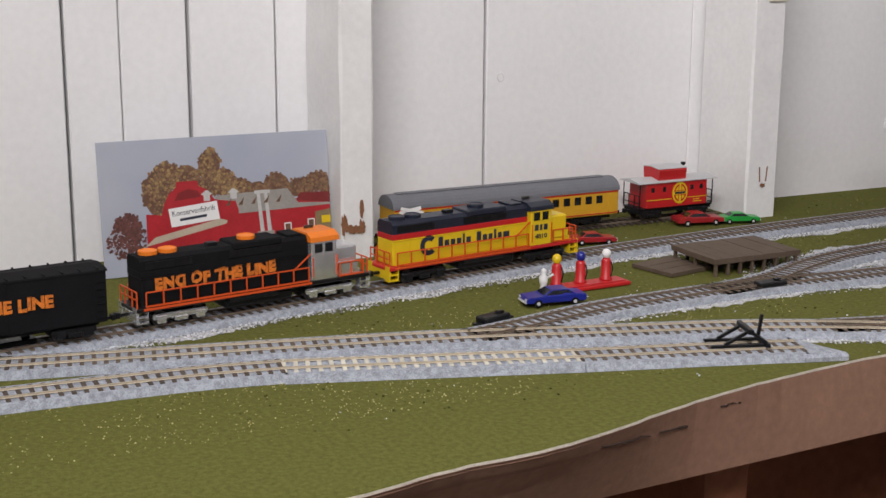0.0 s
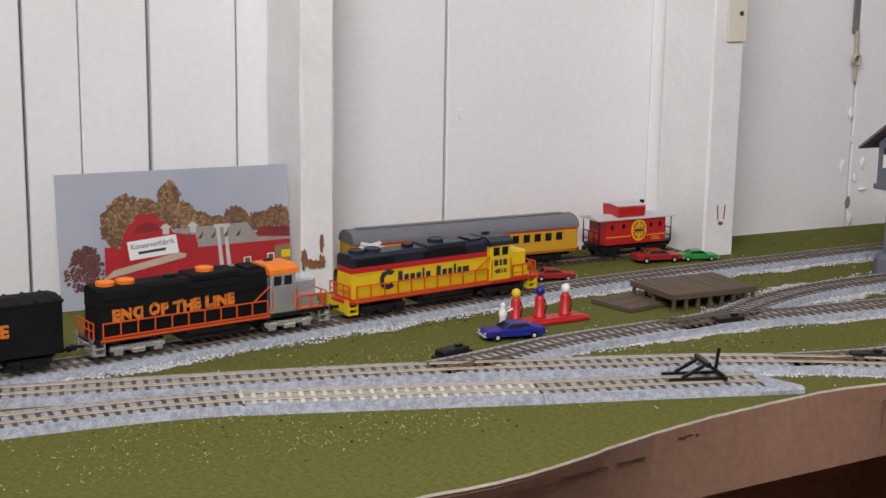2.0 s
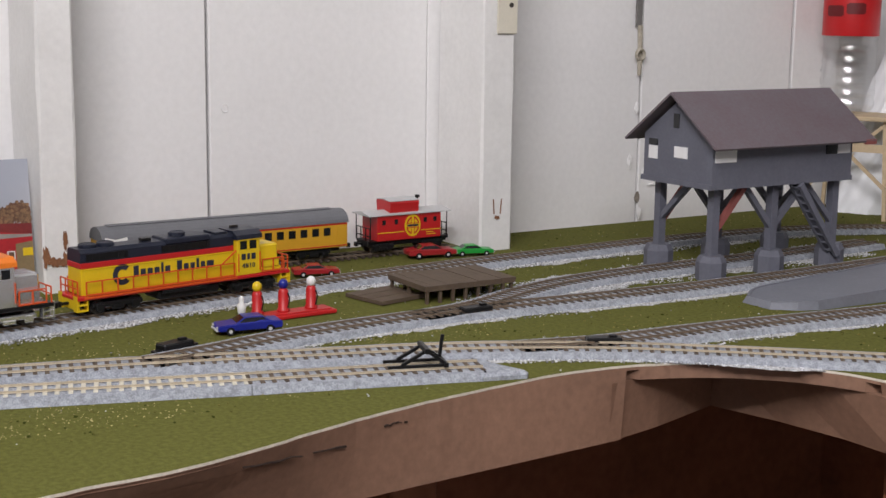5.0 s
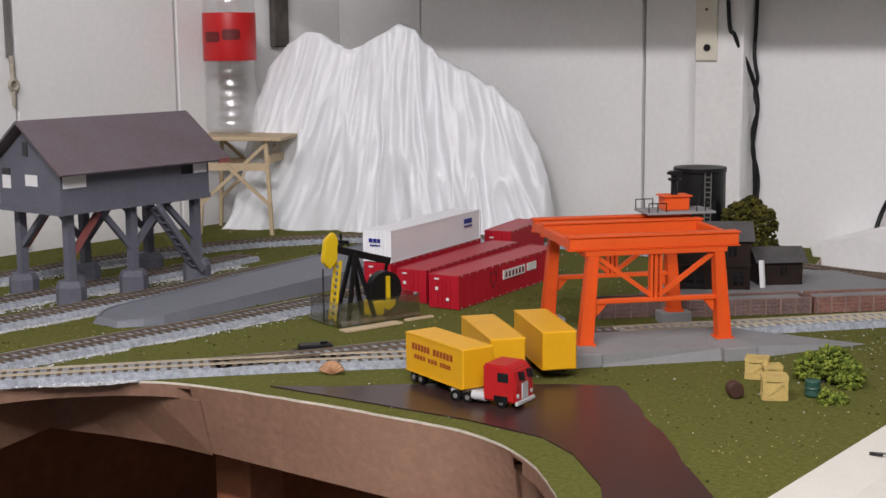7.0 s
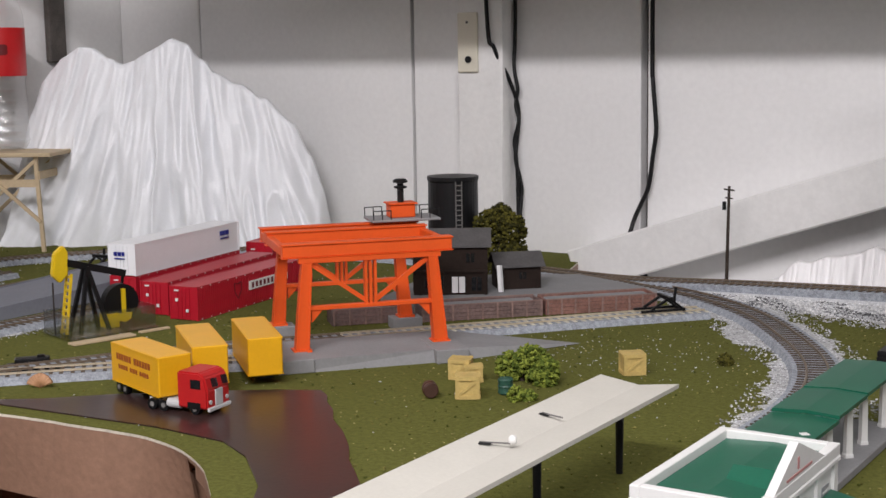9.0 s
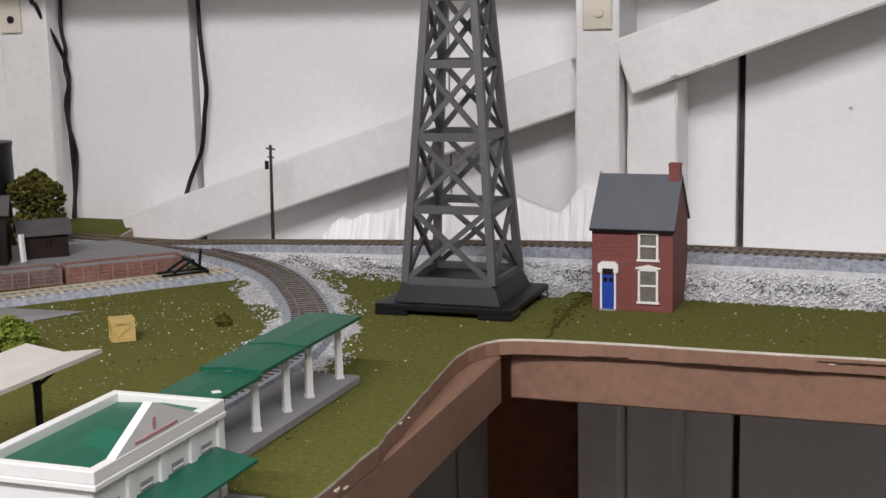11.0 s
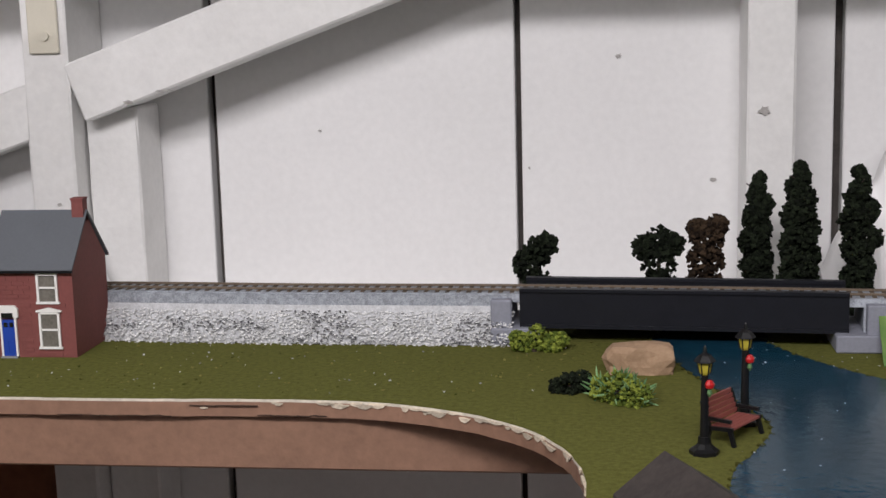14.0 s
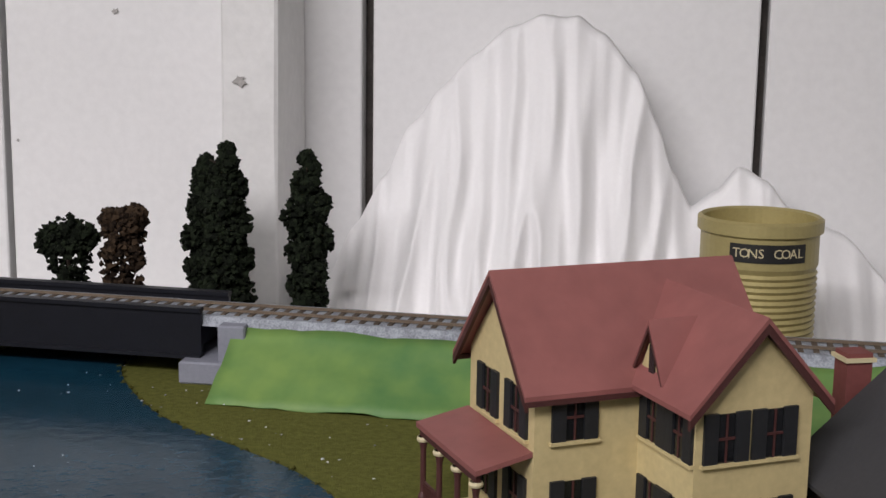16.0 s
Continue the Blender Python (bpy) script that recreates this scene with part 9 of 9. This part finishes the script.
YELH = mat("yellow_house_paint", (0.42, 0.30, 0.04), 0.6, vary=0.2, scale=60)
sh_ = shed("yellow_house", Matrix.Translation((1.934, -0.735, 0.0)) @ ROT(math.radians(24), 4, "Z"), 0.044, 0.080, 0.026, 0.016, "small yellow house with a dark brown plank roof", YELH, mat("dark_plank_roof", (0.050, 0.040, 0.036), 0.8, vary=0.55, scale=45, fine=300, bump=0.4), ((0.0, -0.040, 0.013, 0.010, 0.012, PANE), (-0.014, -0.040, 0.013, 0.007, 0.010, PANE)))
sh_["group"] = "houses by the pond"

FARMY = mat("farm_cream_paint", (0.66, 0.54, 0.28), 0.6, vary=0.22, scale=40, fine=300, bump=0.06)
FARMR = mat("farm_red_roof", (0.31, 0.115, 0.105), 0.45, vary=0.30, scale=26, fine=90, bump=0.10, sharp=0.22)
FARMT = mat("farm_dark_trim_and_shade", (0.075, 0.022, 0.02), 0.6, vary=0.2, scale=60)
SHUT = mat("dark_shutter", (0.016, 0.017, 0.020), 0.6, vary=0.3, scale=90)
fa = thing("farm_house", Matrix.Translation((2.246, -0.5285, 0.0)) @ ROT(math.radians(28.4), 4, "Z"), "cream farm house with a faded red roof and porch", "model house")
WH, RZ = 0.0755, 0.1108
part("main_wall", bx(0.002, 0.103, -0.0325, 0.0325, 0.0, WH), FARMY, fa)
for x0 in (0.002, 0.1015):
    part("gable", profile(bmesh.new(), [(-0.0325, WH), (0.0325, WH), (0.0, RZ - 0.003)], x0, x0 + 0.0015), FARMY, fa)
for k in (-1, 1):
    pr = [(0.0, RZ), (k * 0.0372, WH - 0.0065), (k * 0.0372, WH - 0.0045), (0.0, RZ + 0.0022)]
    part("main_roof", profile(bmesh.new(), pr, -0.0045, 0.108), FARMR, fa)
    # Dark strip in the trim colour stands in for the shade below the eaves.
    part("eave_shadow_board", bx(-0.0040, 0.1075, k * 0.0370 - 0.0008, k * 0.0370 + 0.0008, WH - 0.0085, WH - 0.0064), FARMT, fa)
    bb = [(0.0, RZ - 0.0035), (k * 0.0372, WH - 0.0105), (k * 0.0372, WH - 0.0066), (0.0, RZ - 0.0002)]
    part("barge_board", profile(bmesh.new(), bb, -0.0045, -0.0030), FARMT, fa)
part("wing_wall", bx(0.0475, 0.0985, -0.0745, -0.030, 0.0, WH - 0.0005), FARMY, fa)
part("wing_gable", profile(bmesh.new(), [(0.0475, WH - 0.0005), (0.0985, WH - 0.0005), (0.0730, 0.1010)], -0.0745, -0.0730, "y"), FARMY, fa)
for k in (-1, 1):
    pr = [(0.0730, 0.1040), (0.0730 + k * 0.0315, WH - 0.0055), (0.0730 + k * 0.0315, WH - 0.0035), (0.0730, 0.1062)]
    part("wing_roof", profile(bmesh.new(), pr, -0.0800, 0.004, "y"), FARMR, fa)
    bb = [(0.0730, 0.1000), (0.0730 + k * 0.0315, WH - 0.0095), (0.0730 + k * 0.0315, WH - 0.0056), (0.0730, 0.1038)]
    part("barge_board", profile(bmesh.new(), bb, -0.0800, -0.0785, "y"), FARMT, fa)
# dormer over the inner eave of the wing
part("dormer_gable", profile(bmesh.new(), [(-0.0520, 0.0760), (-0.0320, 0.0760), (-0.0420, 0.0960)], 0.0475, 0.0490), FARMY, fa)
for k in (-1, 1):
    pr = [(-0.0420, 0.0970), (-0.0420 + k * 0.0125, 0.0745), (-0.0420 + k * 0.0125, 0.0761), (-0.0420, 0.0990)]
    part("dormer_roof", profile(bmesh.new(), pr, 0.0445, 0.0700), FARMR, fa)
    bb = [(-0.0420, 0.0945), (-0.0420 + k * 0.0120, 0.0735), (-0.0420 + k * 0.0125, 0.0744), (-0.0420, 0.0969)]
    part("dormer_trim", profile(bmesh.new(), bb, 0.0445, 0.0455), FARMT, fa)
part("dormer_window", bx(0.0466, 0.0474, -0.0440, -0.0400, 0.0775, 0.0895), PANE, fa)


def shuttered(axis, at, c, z, w=0.0085, h=0.019):
    """A window with a frame, muntin and two dark shutters on a wall across the given axis."""
    def b(u0, u1, z0, z1, d0, d1):
        return bx(u0, u1, at - d1, at - d0, z0, z1) if axis == "y" else bx(at - d1, at - d0, u0, u1, z0, z1)
    p = part("window", b(c - w / 2, c + w / 2, z, z + h, -0.0002, 0.0006), PANE, fa)
    part("window_frame", b(c - w / 2, c + w / 2, z + h / 2 - 0.0005, z + h / 2 + 0.0005, 0.0006, 0.0011), FARMT, p)
    part("window_frame", b(c - 0.0004, c + 0.0004, z, z + h, 0.0006, 0.0010), FARMT, p)
    part("sill", b(c - w / 2 - 0.007, c + w / 2 + 0.007, z - 0.0014, z, 0.0, 0.0018), FARMY, p)
    for s in (-1, 1):
        part("shutter", b(c + s * (w / 2 + 0.0032) - 0.0030, c + s * (w / 2 + 0.0032) + 0.0030, z - 0.0005, z + h + 0.0005, 0.0, 0.0014), SHUT, p)


for z in (0.015, 0.0505):
    shuttered("y", -0.0325, 0.0190, z, w=0.0075)
    shuttered("y", -0.0745, 0.0605, z, w=0.0072)
    shuttered("y", -0.0745, 0.0815, z, w=0.0072)
    shuttered("x", 0.0475, -0.0445, z, w=0.0070)
    shuttered("x", 0.0475, -0.0640, z, w=0.0070)
    shuttered("x", 0.002, -0.0165, z)
    shuttered("x", 0.002, 0.0120, z)
part("porch_roof", profile(bmesh.new(), [(-0.022, 0.0420), (0.0018, 0.0470), (0.0018, 0.0450), (-0.022, 0.0398)], -0.032, 0.034, "y"), FARMR, fa)
part("porch_floor", bx(-0.022, 0.0018, -0.031, 0.032, 0.0, 0.0060), CREAM, fa)
part("porch_beam", bx(-0.0210, -0.0190, -0.030, 0.032, 0.0365, 0.0397), FARMT, fa)
for y in (-0.028, -0.009, 0.011, 0.030):
    c = part("porch_column", lathe(bmesh.new(), [(0.0022, 0.0060), (0.0022, 0.010), (0.0013, 0.012), (0.0013, 0.031), (0.0020, 0.0345), (0.0024, 0.0366)], n=10, at=(-0.020, y, 0)), FARMT, fa)
    part("column_cap", lathe(bmesh.new(), [(0.0026, 0.0345), (0.0030, 0.0355), (0.0026, 0.0366)], n=10, at=(-0.020, y, 0)), CREAM, c)
for y0, y1 in ((-0.028, -0.009), (0.011, 0.030)):
    bm = bar(bmesh.new(), (-0.020, y0, 0.0165), (-0.020, y1, 0.0165), 0.0012)
    for k in range(8):
        y = y0 + (y1 - y0) * (k + 0.5) / 8
        bar(bm, (-0.020, y, 0.006), (-0.020, y, 0.0165), 0.0007)
    part("porch_railing", bm, FARMT, fa)

gh = shed("grey_roof_house", Matrix.Translation((2.432, -0.585, 0.0)) @ ROT(math.radians(18), 4, "Z"), 0.085, 0.16, 0.036, 0.040, "house with a dark grey roof and brick chimney", SHEDM, mat("charcoal_roof", (0.045, 0.045, 0.048), 0.75, vary=0.2, scale=30, bump=0.1), ((0.0, -0.080, 0.018, 0.012, 0.014, PANE),))
gh["group"] = "houses by the pond"
cb = part("chimney", bx(-0.020, -0.009, 0.086, 0.097, 0.0, 0.0800), BRICK, gh)
part("chimney_cap", bx(-0.0212, -0.0078, 0.0848, 0.0982, 0.0765, 0.0782), CREAM, cb)

CAN = mat("olive_tin", (0.44, 0.37, 0.16), 0.45, metal=0.25, vary=0.15, scale=50, bump=0.04)
cn = thing("coal_can", Matrix.Translation((2.378, -0.234, 0.0)), "olive ribbed tin can with a black coal label", "can")
pr = [(0.0335, 0.0)]
for k in range(16):
    pr += [(0.0350, 0.004 + 0.0038 * k), (0.0336, 0.0059 + 0.0038 * k)]
pr += [(0.0350, 0.066), (0.0350, 0.084), (0.0372, 0.0855), (0.0372, 0.0925), (0.0350, 0.0940), (0.0335, 0.0925), (0.0335, 0.0780), (0.004, 0.0770)]
part("can", lathe(bmesh.new(), pr, n=48), CAN, cn)
bm = bmesh.new()
A0, A1 = math.radians(236), math.radians(312)
for k in range(16):
    a, b = A0 + (A1 - A0) * k / 16, A0 + (A1 - A0) * (k + 1) / 16
    bm.faces.new([bm.verts.new((0.0354 * math.cos(t), 0.0354 * math.sin(t), z)) for t, z in ((a, 0.0705), (b, 0.0705), (b, 0.0815), (a, 0.0815))])
part("label", bm, mat("black_label", (0.015, 0.015, 0.015), 0.5, vary=0.2), cn)
for k, chh in enumerate("TONS COAL"):
    a = A0 + (A1 - A0) * (k + 0.9) / 9.8
    if chh != " ":
        lettering(chh, 0.0078, Matrix.Translation((0.0357 * math.cos(a), 0.0357 * math.sin(a), 0.0760)) @ ROT(a + math.pi / 2, 4, "Z") @ pose(0, 0, 0, 90, 0, 0), CREAM, cn, deep=0.0001)

# ---- turf tufts, painted seam shadow and pebbles ----
rnd = random.Random(77)
tuft = []
while len(tuft) < 5200:
    x, y = rnd.uniform(0.02, 2.3), rnd.uniform(-1.62, -0.10)
    if not on_board(x, y) or (x > 1.9 and y < -0.30) or (0.52 < x < 1.9 and y < -0.86 and x < 1.07) or (x > 1.39 and y < -0.45):
        continue
    if x < 0.6 and y > -1.62 and x > 0.535 + (-1.09 - y) * 0.11 and y < -0.9:
        continue
    if noise.noise(Vector((x * 12, y * 12, 5))) > rnd.uniform(-0.5, 0.5):
        tuft.append((x, y, 0.0004))
stones("turf_tufts", tuft, 0.0013, "short tufts of green and brown turf", TURF, flat=0.6, seed=17)
FLECK = mat("dry_yellow_fleck", (0.52, 0.45, 0.20), 0.9, vary=0.5, scale=200, rand=0.8, bump=0.1)
rnd = random.Random(91)
fl = []
while len(fl) < 5200:
    x, y = (rnd.uniform(0.30, 0.62), rnd.uniform(-1.72, -1.05)) if rnd.random() < 0.45 else (rnd.uniform(0.02, 1.36), rnd.uniform(-1.5, -0.14))
    if not on_board(x, y) or (x > 0.50 and y < -0.9 and x > 0.53 + max(0.0, -1.15 - y) * 0.20) or (0.5 < x < 1.07 and y < -0.87):
        continue
    if noise.noise(Vector((x * 20, y * 20, 9))) > rnd.uniform(-0.35, 0.6):
        fl.append((x, y, 0.0005))
stones("turf_flecks", fl, 0.00065, "dry yellow flecks strewn in the green turf", FLECK, flat=0.6, seed=23)
# Dark jagged bars and tufts paint the shadow along the uneven turf seam.
rnd = random.Random(55)
bm = bmesh.new()
line = [Vector((1.4085 + rnd.uniform(-0.003, 0.003) + max(0, k - 8) * 0.0012, -0.300 - 0.0108 * k, 0.0002)) for k in range(16)]
for p, q in zip(line, line[1:]):
    bar(bm, p, q, rnd.uniform(0.0010, 0.0030), 0.0012)
setting("trim_seam", bm, DARKT, "dark crooked shadow line painted along a turf seam", "seam")
stones("seam_shadow_turf", [(p.x + rnd.gauss(0, 0.004), p.y + rnd.uniform(-0.006, 0.006), 0.0006) for p in line[:13] for _ in range(14)], 0.0013, "ragged turf along the seam, coloured dark as its shadow", DARKT, seed=29)

# ---- sleepers ----
for row in TIE_ROWS:
    lay_ties(*row)
